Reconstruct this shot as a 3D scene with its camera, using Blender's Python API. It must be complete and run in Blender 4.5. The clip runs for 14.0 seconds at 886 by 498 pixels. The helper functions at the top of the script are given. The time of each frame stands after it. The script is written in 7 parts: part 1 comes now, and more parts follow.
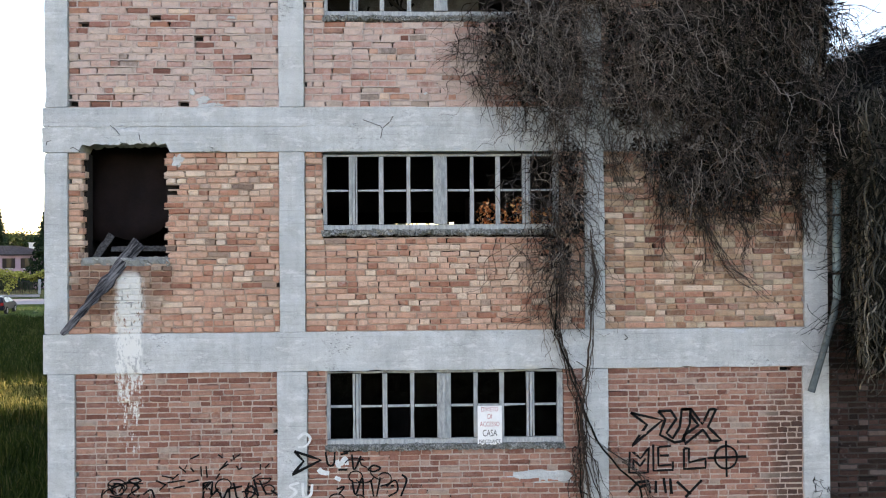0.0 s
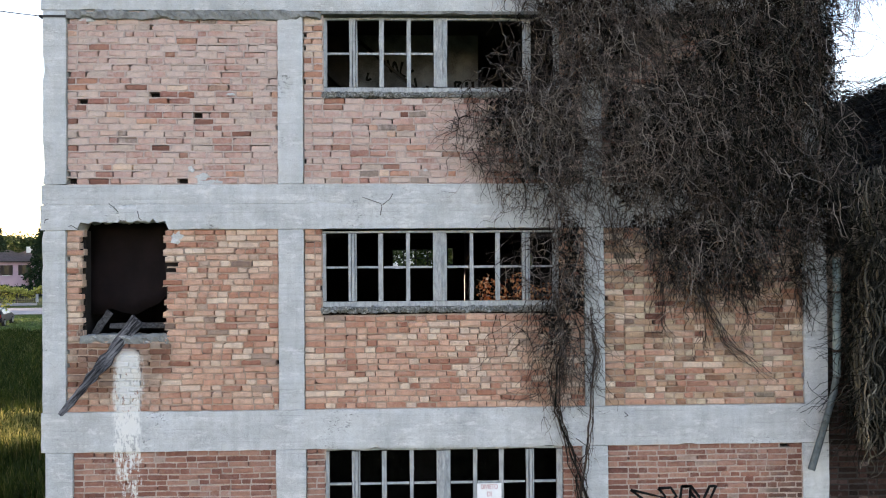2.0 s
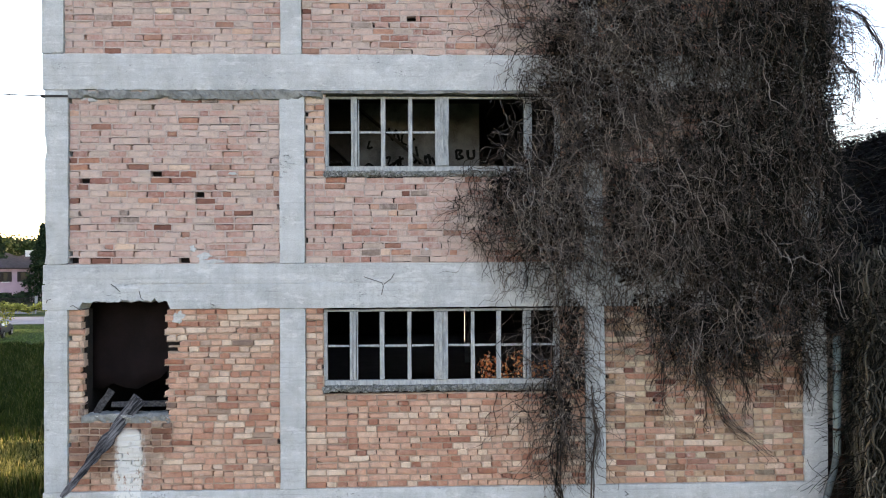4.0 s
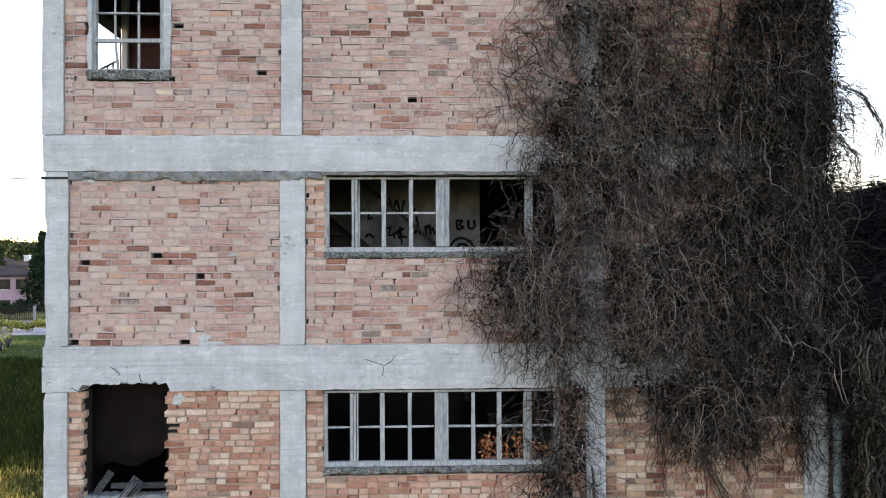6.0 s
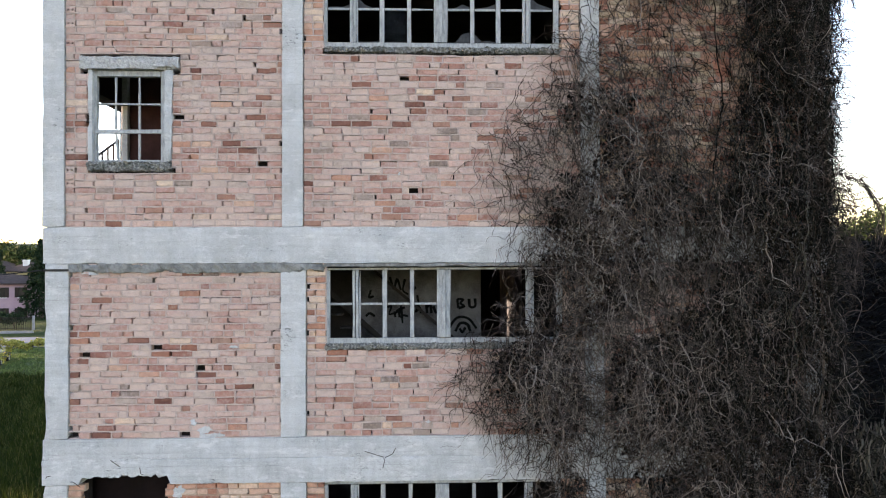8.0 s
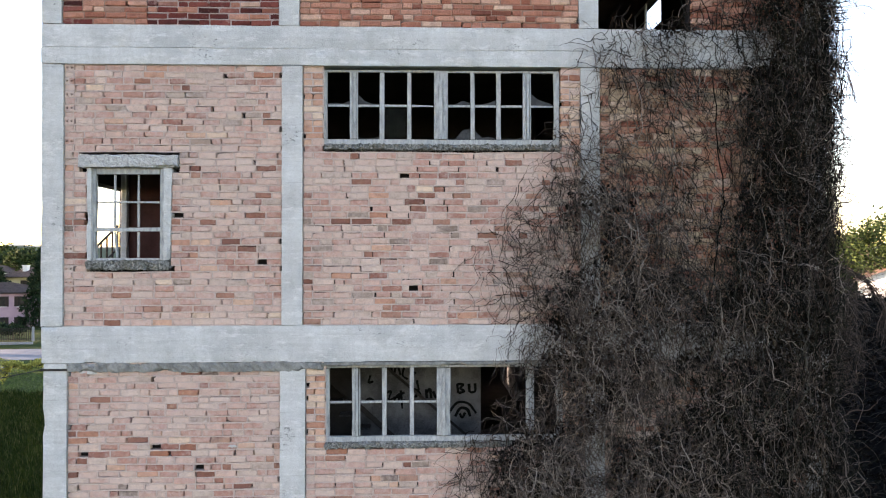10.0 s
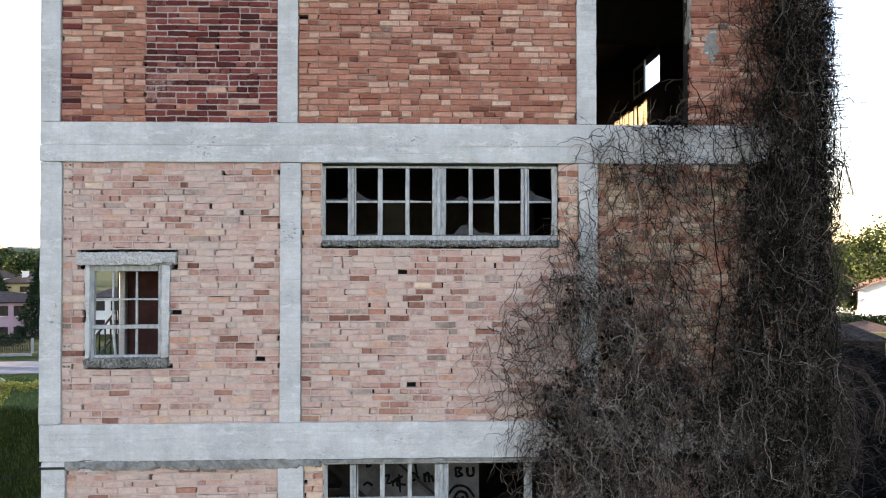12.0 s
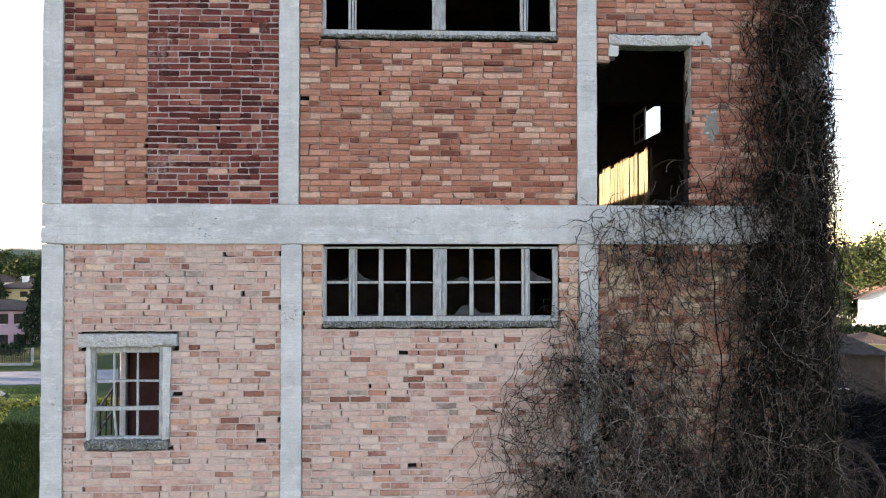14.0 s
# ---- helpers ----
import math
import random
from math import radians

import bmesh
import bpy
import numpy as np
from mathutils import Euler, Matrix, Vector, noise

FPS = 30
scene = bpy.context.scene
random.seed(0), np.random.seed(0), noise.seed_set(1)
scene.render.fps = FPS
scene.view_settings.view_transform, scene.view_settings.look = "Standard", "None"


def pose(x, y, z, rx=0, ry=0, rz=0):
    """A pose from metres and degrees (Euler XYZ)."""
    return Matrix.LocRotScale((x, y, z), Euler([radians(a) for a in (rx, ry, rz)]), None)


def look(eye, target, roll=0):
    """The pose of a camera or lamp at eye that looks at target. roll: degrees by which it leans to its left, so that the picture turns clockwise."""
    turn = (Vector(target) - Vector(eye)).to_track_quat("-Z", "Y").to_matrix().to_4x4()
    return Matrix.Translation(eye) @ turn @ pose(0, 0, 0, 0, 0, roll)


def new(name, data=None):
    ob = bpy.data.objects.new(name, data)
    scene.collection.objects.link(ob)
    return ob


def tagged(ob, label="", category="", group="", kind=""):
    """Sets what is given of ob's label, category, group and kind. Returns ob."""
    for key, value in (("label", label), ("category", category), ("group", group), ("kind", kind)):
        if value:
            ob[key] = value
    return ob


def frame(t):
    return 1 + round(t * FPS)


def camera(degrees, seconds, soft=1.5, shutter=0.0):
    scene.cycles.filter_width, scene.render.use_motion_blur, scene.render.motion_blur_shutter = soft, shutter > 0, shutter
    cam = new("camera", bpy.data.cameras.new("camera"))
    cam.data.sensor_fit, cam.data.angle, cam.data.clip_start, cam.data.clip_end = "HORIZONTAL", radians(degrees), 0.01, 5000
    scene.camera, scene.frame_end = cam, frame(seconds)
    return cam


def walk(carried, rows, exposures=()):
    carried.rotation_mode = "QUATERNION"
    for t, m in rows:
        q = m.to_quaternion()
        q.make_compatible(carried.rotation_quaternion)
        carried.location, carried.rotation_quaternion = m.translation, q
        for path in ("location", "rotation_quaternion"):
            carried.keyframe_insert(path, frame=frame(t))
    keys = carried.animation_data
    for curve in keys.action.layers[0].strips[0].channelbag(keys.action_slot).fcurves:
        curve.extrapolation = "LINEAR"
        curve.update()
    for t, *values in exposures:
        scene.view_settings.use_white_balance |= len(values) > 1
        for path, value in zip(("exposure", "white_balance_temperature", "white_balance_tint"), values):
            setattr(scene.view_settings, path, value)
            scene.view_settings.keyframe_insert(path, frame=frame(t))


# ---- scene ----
cam = camera(62.2, 14.0, soft=1.12)
METRES, EYE, TILT, LEAN, TURN = 7.65, 4.484, 0.4, 0.4, -1.6
ROWS = [
    (0.0, 0.0, 0.0, 0.0, 0.0, 0.0, -0.0),
    (0.5, -0.0013, 0.0014, 0.028, -0.03, 0.02, -0.03),
    (1.0, -0.0024, 0.003, 0.0604, -0.06, 0.03, -0.05),
    (1.5, -0.0027, 0.0031, 0.0937, -0.1, 0.04, -0.05),
    (2.0, -0.0026, 0.0029, 0.1279, -0.14, 0.05, -0.05),
    (2.5, -0.003, 0.0024, 0.162, -0.15, 0.06, -0.07),
    (3.0, -0.0039, 0.0011, 0.1953, -0.18, 0.06, -0.08),
    (5.5, -0.0095, 0.0006, 0.3579, -0.27, 0.15, -0.18),
    (6.0, -0.0098, 0.0015, 0.3935, -0.3, 0.18, -0.2),
    (6.5, -0.01, 0.003, 0.4299, -0.31, 0.21, -0.2),
    (7.0, -0.0114, 0.0032, 0.4662, -0.33, 0.24, -0.22),
    (7.5, -0.0129, 0.0034, 0.505, -0.35, 0.2, -0.23),
    (8.0, -0.0138, 0.0031, 0.5449, -0.37, 0.24, -0.26),
    (10.5, -0.0148, 0.0073, 0.7454, -0.38, 0.36, -0.34),
    (11.0, -0.014, 0.0067, 0.7839, -0.39, 0.4, -0.35),
    (11.5, -0.0139, 0.0067, 0.8259, -0.4, 0.44, -0.36),
    (12.0, -0.013, 0.0052, 0.8656, -0.4, 0.46, -0.37),
    (12.5, -0.0133, 0.0046, 0.9089, -0.41, 0.48, -0.38),
    (13.0, -0.0139, 0.0029, 0.9432, -0.41, 0.52, -0.39),
    (13.5, -0.0147, 0.003, 0.9707, -0.41, 0.53, -0.4),
    (14.0, -0.015, 0.0027, 0.9994, -0.39, 0.56, -0.41),
]
walk(cam, [(t, pose(0, -9.42, EYE, TILT, LEAN, TURN) @ pose(METRES * x, METRES * y, METRES * z, 90 + pitch, roll, yaw)) for t, x, y, z, yaw, pitch, roll in ROWS], [(0.0, 2.64, 6750, 30), (14.0, 2.64, 6750, 30)])

# ---- light ----
SUN_EL, SUN_AZ = 8.0, -82.0      # degrees over the horizon, degrees clockwise from +y
world = bpy.data.worlds.new("sky")
world.use_nodes = True
scene.world = world
_wn = world.node_tree
_sky = _wn.nodes.new("ShaderNodeTexSky")
_sky.sky_type, _sky.sun_disc = "NISHITA", False
_sky.sun_elevation, _sky.sun_rotation = radians(SUN_EL), radians(SUN_AZ)
_sky.air_density, _sky.dust_density, _sky.ozone_density = 1.0, 0.4, 1.0
_wn.links.new(_sky.outputs[0], _wn.nodes["Background"].inputs[0])
_wn.nodes["Background"].inputs[1].default_value = 0.15
sun = new("sun", bpy.data.lights.new("sun", "SUN"))
sun.data.energy, sun.data.angle, sun.data.color = 4.5, radians(0.6), (1.0, 0.82, 0.58)
_v = Vector((math.sin(radians(SUN_AZ)) * math.cos(radians(SUN_EL)), math.cos(radians(SUN_AZ)) * math.cos(radians(SUN_EL)), math.sin(radians(SUN_EL))))
sun.matrix_world = look(_v * 60, (0, 0, 0))


# ---- node helpers ----
class Mat:
    """A node material with a Principled shader; n() adds a node, its inputs given as values or sockets."""

    def __init__(self, name, rough=0.9, metal=0.0, spec=0.3):
        self.m = bpy.data.materials.new(name)
        self.m.use_nodes = True
        self.t = self.m.node_tree
        self.b = self.t.nodes["Principled BSDF"]
        self.b.inputs["Roughness"].default_value = rough
        self.b.inputs["Metallic"].default_value = metal
        self.b.inputs["Specular IOR Level"].default_value = spec

    def put(self, sock, v):
        if isinstance(v, bpy.types.NodeSocket):
            self.t.links.new(v, sock)
        else:
            sock.default_value = v

    def n(self, kind, out=0, props=(), **ins):
        nd = self.t.nodes.new("ShaderNode" + kind)
        for k, v in dict(props).items():
            if k == "operation":
                nd.operation = v
            elif k == "blend":
                nd.data_type, nd.blend_type = "RGBA", v
            elif k == "clamp":
                nd.use_clamp = v
            elif k == "interp":
                nd.interpolation_type = v
        for k, v in ins.items():
            key = int(k[1:]) if k[0] == "i" and k[1:].isdigit() else k.replace("_", " ")
            self.put(nd.inputs[key], v)
        return nd.outputs[out]

    def pos(self):
        return self.n("NewGeometry", 0)

    def math(self, op, a, b=0.0, clamp=False):
        return self.n("Math", 0, {"operation": op, "clamp": clamp}, i0=a, i1=b)

    def noise(self, vec, scale, detail=4.0, rough=0.6):
        return self.n("TexNoise", 0, Vector=vec, Scale=scale, Detail=detail, Roughness=rough)

    def stretch(self, vec, s):
        return self.n("Mapping", 0, i0=vec, i3=s)

    def step(self, v, lo, hi):
        return self.n("MapRange", 0, {"interp": "SMOOTHSTEP"}, i0=v, i1=lo, i2=hi, i3=0.0, i4=1.0)

    def mix(self, fac, a, b, blend="MIX"):
        return self.n("Mix", 2, {"blend": blend}, i0=fac, i6=a, i7=b)

    def ramp(self, v, stops):
        nd = self.t.nodes.new("ShaderNodeValToRGB")
        el = nd.color_ramp.elements
        while len(el) < len(stops):
            el.new(0.5)
        for e, (p, c) in zip(el, stops):
            e.position, e.color = p, (*c, 1)
        self.put(nd.inputs[0], v)
        return nd.outputs[0]

    def bump(self, h, strength=0.4, dist=0.01):
        self.put(self.b.inputs["Normal"], self.n("Bump", 0, Strength=strength, Distance=dist, Height=h))

    def done(self, colour, rough=None):
        self.put(self.b.inputs["Base Color"], colour)
        if rough is not None:
            self.put(self.b.inputs["Roughness"], rough)
        return self.m


def c4(r, g, b):
    return (r, g, b, 1.0)


def rand_of(M):
    """A random number for each object and each loose piece."""
    return M.math("FRACT", M.math("ADD", M.n("ObjectInfo", 5), M.n("NewGeometry", 8)))


def lime_run(M):
    """The white lime that ran down the wall under the broken opening."""
    p = M.pos()
    x = M.n("SeparateXYZ", 0, i0=p)
    z = M.n("SeparateXYZ", 2, i0=p)
    wob = M.noise(M.stretch(p, (6.0, 1.0, 2.2)), 1.6, 6.0, 0.7)
    off = M.math("ABSOLUTE", M.math("SUBTRACT", M.math("ADD", x, M.math("MULTIPLY", M.math("SUBTRACT", wob, 0.5), 0.3)), -3.72))
    side = M.math("SUBTRACT", 1.0, M.step(off, 0.07, 0.24))
    top = M.math("SUBTRACT", 1.0, M.step(z, 4.12, 4.40))
    low = M.step(z, 1.6, 2.3)
    deep = M.noise(M.stretch(p, (13.0, 3.0, 2.6)), 1.6, 6.0, 0.75)
    deep = M.step(M.math("ADD", M.math("ADD", deep, M.math("MULTIPLY", M.math("SUBTRACT", M.noise(p, 24.0, 4.0, 0.7), 0.5), 0.45)), M.math("MULTIPLY", M.math("SUBTRACT", z, 3.0), 0.12)), 0.42, 0.56)
    return M.step(M.math("MULTIPLY", M.math("MULTIPLY", side, top), M.math("MULTIPLY", low, deep)), 0.12, 0.75)


def damp_stain(M):
    """Dark brown damp that spread over the bricks under the broken opening."""
    p = M.pos()
    x = M.n("SeparateXYZ", 0, i0=p)
    z = M.n("SeparateXYZ", 2, i0=p)
    r = M.math("ADD", M.math("POWER", M.math("DIVIDE", M.math("ABSOLUTE", M.math("ADD", x, 3.85)), 0.75), 2.0), M.math("POWER", M.math("DIVIDE", M.math("ABSOLUTE", M.math("SUBTRACT", z, 4.15)), 0.62), 2.0))
    r = M.math("ADD", r, M.math("MULTIPLY", M.math("SUBTRACT", M.noise(p, 3.4, 6.0, 0.7), 0.5), 2.2))
    return M.math("SUBTRACT", 1.0, M.step(r, 0.35, 1.15))


def brick_material(name, stops, smear, smear_col, dark=0.3, wet=False, damp=False):
    M = Mat(name, 0.92, spec=0.2)
    p = M.pos()
    col = M.ramp(rand_of(M), stops)
    blot = M.noise(p, 11.0, 5.0, 0.65)
    col = M.mix(0.55, col, M.ramp(blot, [(0.25, (0.45, 0.4, 0.38)), (0.5, (1, 1, 1)), (0.75, (1.45, 1.36, 1.28))]), "MULTIPLY")
    grain = M.noise(p, 120.0, 3.0, 0.7)
    col = M.mix(0.5, col, M.ramp(grain, [(0.3, (0.65, 0.63, 0.62)), (0.7, (1.25, 1.25, 1.25))]), "MULTIPLY")
    # mortar wiped over the bricks in broad patches and ragged films
    film = M.math("ADD", M.math("MULTIPLY", M.noise(p, 1.3, 3.0), 0.55), M.math("MULTIPLY", M.noise(p, 17.0, 6.0, 0.7), 0.5))
    film = M.step(film, 0.66 - smear * 0.42, 0.78 - smear * 0.2)
    col = M.mix(M.math("MULTIPLY", film, min(0.9, 0.45 + 0.5 * smear)), col, c4(*smear_col))
    lime = M.step(M.noise(p, 4.2, 8.0, 0.72), 0.6, 0.68)
    col = M.mix(M.math("MULTIPLY", lime, smear), col, c4(0.60, 0.55, 0.525))
    soot = M.step(M.noise(p, 0.8, 5.0, 0.7), 0.56, 0.75)
    col = M.mix(M.math("MULTIPLY", soot, dark), col, c4(0.05, 0.042, 0.04))
    if wet:
        x = M.n("SeparateXYZ", 0, i0=p)
        z = M.n("SeparateXYZ", 2, i0=p)
        w = M.math("MULTIPLY", M.step(M.math("ADD", x, M.math("MULTIPLY", M.noise(p, 2.5, 4.0), 1.0)), 4.75, 5.25), M.math("SUBTRACT", 1.0, M.step(z, 2.2, 2.9)))
        col = M.mix(M.math("MULTIPLY", w, 0.75), col, c4(0.035, 0.028, 0.024))
    if damp:
        col = M.mix(M.math("MULTIPLY", damp_stain(M), 0.62), col, c4(0.085, 0.045, 0.03))
    col = M.mix(M.math("MULTIPLY", lime_run(M), 0.9), col, c4(0.74, 0.74, 0.72))
    M.bump(M.math("ADD", M.math("MULTIPLY", M.noise(p, 38.0, 6.0, 0.75), 1.0), M.math("MULTIPLY", grain, 0.5)), 0.95, 0.018)
    return M.done(col)


def mortar_material(name, a, b, dark=0.35):
    M = Mat(name, 0.95, spec=0.15)
    p = M.pos()
    col = M.mix(M.noise(p, 6.0, 5.0, 0.7), c4(*a), c4(*b))
    col = M.mix(0.6, col, M.ramp(M.noise(p, 90.0, 3.0), [(0.3, (0.6, 0.6, 0.6)), (0.7, (1.2, 1.2, 1.2))]), "MULTIPLY")
    col = M.mix(M.math("MULTIPLY", M.step(M.noise(p, 1.7, 5.0, 0.7), 0.52, 0.74), dark), col, c4(0.06, 0.05, 0.045))
    col = M.mix(M.math("MULTIPLY", lime_run(M), 0.85), col, c4(0.74, 0.74, 0.72))
    M.bump(M.noise(p, 70.0, 5.0, 0.7), 0.6, 0.01)
    return M.done(col)


def concrete_material(name, base, stain=0.5, boards=0.5):
    M = Mat(name, 0.9, spec=0.2)
    p = M.pos()
    k = Vector(base)
    col = M.mix(M.step(M.noise(p, 1.3, 7.0, 0.7), 0.3, 0.7), c4(*(k * 0.86)), c4(*(k * 1.18)))
    # rain streaks run down, form boards lie level
    streak = M.noise(M.stretch(p, (9.0, 9.0, 0.7)), 1.5, 5.0, 0.65)
    col = M.mix(0.4 * stain, col, M.ramp(streak, [(0.3, (0.5, 0.5, 0.5)), (0.55, (1, 1, 1)), (0.75, (1.25, 1.25, 1.25))]), "MULTIPLY")
    level = M.noise(M.stretch(p, (0.45, 0.45, 17.0)), 1.2, 6.0, 0.75)
    col = M.mix(0.7 * boards, col, M.ramp(level, [(0.3, (0.62, 0.62, 0.62)), (0.5, (1, 1, 1)), (0.7, (1.2, 1.2, 1.2))]), "MULTIPLY")
    grain = M.noise(p, 75.0, 5.0, 0.75)
    col = M.mix(0.55, col, M.ramp(grain, [(0.28, (0.5, 0.5, 0.5)), (0.5, (1, 1, 1)), (0.72, (1.3, 1.3, 1.3))]), "MULTIPLY")
    blotch = M.step(M.noise(M.stretch(p, (0.6, 0.6, 1.6)), 4.5, 9.0, 0.85), 0.525, 0.6)
    col = M.mix(M.math("MULTIPLY", blotch, 0.6), col, c4(0.66, 0.665, 0.67))
    # level joints between the form boards
    sep = M.n("SeparateXYZ", 2, i0=p)
    sep = M.math("FRACT", M.math("ADD", M.math("MULTIPLY", sep, 6.2), M.math("MULTIPLY", M.noise(p, 1.2, 3.0), 0.35)))
    sep = M.math("SUBTRACT", 1.0, M.step(M.math("ABSOLUTE", M.math("SUBTRACT", sep, 0.5)), 0.0, 0.05))
    sep = M.math("MULTIPLY", sep, M.step(M.noise(M.stretch(p, (0.5, 0.5, 4.0)), 3.0, 5.0, 0.7), 0.5, 0.6))
    col = M.mix(M.math("MULTIPLY", sep, 0.6 * boards), col, c4(0.13, 0.13, 0.13))
    dirt = M.step(M.noise(M.stretch(p, (1.0, 1.0, 1.6)), 2.3, 9.0, 0.8), 0.55, 0.7)
    col = M.mix(M.math("MULTIPLY", dirt, 0.6 * stain), col, c4(0.10, 0.095, 0.09))
    pits = M.math("MULTIPLY", M.step(M.noise(M.stretch(p, (0.7, 0.7, 1.3)), 34.0, 4.0, 0.7), 0.57, 0.64), M.step(M.noise(p, 1.25, 5.0, 0.65), 0.53, 0.66))
    col = M.mix(M.math("MULTIPLY", pits, 0.75), col, c4(0.06, 0.06, 0.06))
    crack = M.noise(p, 1.1, 9.0, 0.62)
    line = M.math("SUBTRACT", 1.0, M.step(M.math("ABSOLUTE", M.math("SUBTRACT", crack, 0.5)), 0.0, 0.006))
    col = M.mix(M.math("MULTIPLY", line, 0.35 * stain), col, c4(0.07, 0.07, 0.07))
    col = M.mix(M.math("MULTIPLY", lime_run(M), 0.8), col, c4(0.76, 0.76, 0.74))
    h = M.math("ADD", M.math("MULTIPLY", level, boards), M.math("ADD", M.math("MULTIPLY", grain, 0.4), M.math("SUBTRACT", M.math("MULTIPLY", M.noise(p, 14.0, 7.0, 0.75), 0.9), M.math("MULTIPLY", pits, 0.5))))
    M.bump(h, 0.75, 0.018)
    return M.done(col)


def plain_material(name, a, b, scale=4.0, rough=0.8, metal=0.0, bump=0.3, fine=60.0, stretch=(1, 1, 1), spec=0.3):
    """Two tones mottled at two scales with a fine relief."""
    M = Mat(name, rough, metal, spec)
    p = M.stretch(M.pos(), stretch)
    f = M.math("ADD", M.math("MULTIPLY", M.noise(p, scale, 5.0, 0.65), 0.7), M.math("MULTIPLY", M.noise(p, fine, 3.0, 0.6), 0.3))
    col = M.mix(M.step(f, 0.32, 0.68), c4(*a), c4(*b))
    M.bump(M.noise(p, fine, 4.0, 0.65), bump, 0.01)
    return M.done(col)


def plank_material(name, a, b, axis):
    """Weathered wood whose grain runs along axis."""
    M = Mat(name, 0.9, spec=0.15)
    p = M.pos()
    ax = Vector(axis).normalized()
    along = M.n("VectorMath", 1, {"operation": "DOT_PRODUCT"}, i0=p, i1=tuple(ax))
    run = M.n("VectorMath", 0, {"operation": "SCALE"}, i0=tuple(ax), i3=M.math("MULTIPLY", along, 0.94))
    q = M.n("VectorMath", 0, {"operation": "SUBTRACT"}, i0=p, i1=run)
    g = M.noise(q, 32.0, 5.0, 0.7)
    col = M.mix(M.step(g, 0.38, 0.66), c4(*a), c4(*b))
    col = M.mix(0.6, col, M.ramp(M.noise(p, 9.0, 5.0, 0.7), [(0.3, (0.4, 0.4, 0.4)), (0.7, (1.3, 1.3, 1.3))]), "MULTIPLY")
    M.bump(g, 0.9, 0.012)
    return M.done(col)


def island_material(name, stops, rough=0.85, scale=30.0, thin=0.0, spec=0.3):
    """Each loose piece takes a tone of its own."""
    M = Mat(name, rough, spec=spec)
    col = M.ramp(rand_of(M), stops)
    col = M.mix(0.5, col, M.ramp(M.noise(M.pos(), scale, 3.0), [(0.3, (0.6, 0.6, 0.6)), (0.7, (1.3, 1.3, 1.3))]), "MULTIPLY")
    if thin:
        M.b.inputs["Subsurface Weight"].default_value = 0.0
        tr = M.t.nodes.new("ShaderNodeBsdfTranslucent")
        M.put(tr.inputs[0], col)
        ms = M.t.nodes.new("ShaderNodeMixShader")
        ms.inputs[0].default_value = thin
        M.t.links.new(M.b.outputs[0], ms.inputs[1])
        M.t.links.new(tr.outputs[0], ms.inputs[2])
        M.t.links.new(ms.outputs[0], M.t.nodes["Material Output"].inputs[0])
    return M.done(col)


PALE = brick_material("pale_brick", [(0.0, (0.29, 0.125, 0.098)), (0.12, (0.43, 0.225, 0.18)), (0.36, (0.515, 0.325, 0.278)), (0.65, (0.575, 0.412, 0.36)), (0.88, (0.61, 0.485, 0.43)), (0.96, (0.43, 0.345, 0.295)), (1.0, (0.15, 0.11, 0.095))], 0.57, (0.585, 0.465, 0.42), 0.16)
TAN = brick_material("tan_brick", [(0.0, (0.30, 0.13, 0.09)), (0.12, (0.43, 0.21, 0.145)), (0.42, (0.55, 0.32, 0.235)), (0.72, (0.62, 0.415, 0.315)), (0.9, (0.70, 0.56, 0.45)), (0.97, (0.58, 0.42, 0.335)), (1.0, (0.2, 0.135, 0.11))], 0.36, (0.55, 0.42, 0.335), 0.2, damp=True)
TAN_OLD = brick_material("yellow_tan_brick", [(0.0, (0.20, 0.105, 0.07)), (0.15, (0.37, 0.20, 0.13)), (0.45, (0.46, 0.285, 0.19)), (0.75, (0.52, 0.375, 0.26)), (0.93, (0.60, 0.49, 0.36)), (1.0, (0.15, 0.115, 0.09))], 0.42, (0.43, 0.35, 0.265), 0.3)
BROWN = brick_material("brown_brick", [(0.0, (0.18, 0.078, 0.06)), (0.25, (0.27, 0.125, 0.093)), (0.6, (0.33, 0.165, 0.123)), (0.92, (0.40, 0.225, 0.172)), (1.0, (0.36, 0.285, 0.24))], 0.32, (0.42, 0.31, 0.26), 0.26, wet=True)
RED = brick_material("red_brick", [(0.0, (0.16, 0.055, 0.04)), (0.1, (0.31, 0.12, 0.082)), (0.5, (0.43, 0.19, 0.135)), (0.8, (0.52, 0.28, 0.21)), (0.95, (0.60, 0.42, 0.33)), (0.985, (0.42, 0.235, 0.175)), (1.0, (0.13, 0.10, 0.095))], 0.26, (0.47, 0.30, 0.24), 0.2)
DARKRED = brick_material("dark_red_brick", [(0.0, (0.055, 0.015, 0.014)), (0.5, (0.155, 0.036, 0.031)), (0.85, (0.235, 0.07, 0.056)), (1.0, (0.30, 0.14, 0.11))], 0.24, (0.50, 0.34, 0.31), 0.2)
M_PALE = mortar_material("pale_mortar", (0.42, 0.322, 0.286), (0.61, 0.50, 0.455), 0.34)
M_TAN = mortar_material("tan_mortar", (0.30, 0.20, 0.15), (0.50, 0.375, 0.295), 0.45)
M_GREY = mortar_material("grey_mortar", (0.29, 0.205, 0.165), (0.45, 0.345, 0.285), 0.4)
M_RED = mortar_material("brown_mortar", (0.20, 0.11, 0.085), (0.43, 0.285, 0.23), 0.5)
M_BROWN = mortar_material("light_brown_mortar", (0.35, 0.26, 0.215), (0.55, 0.435, 0.375), 0.35)
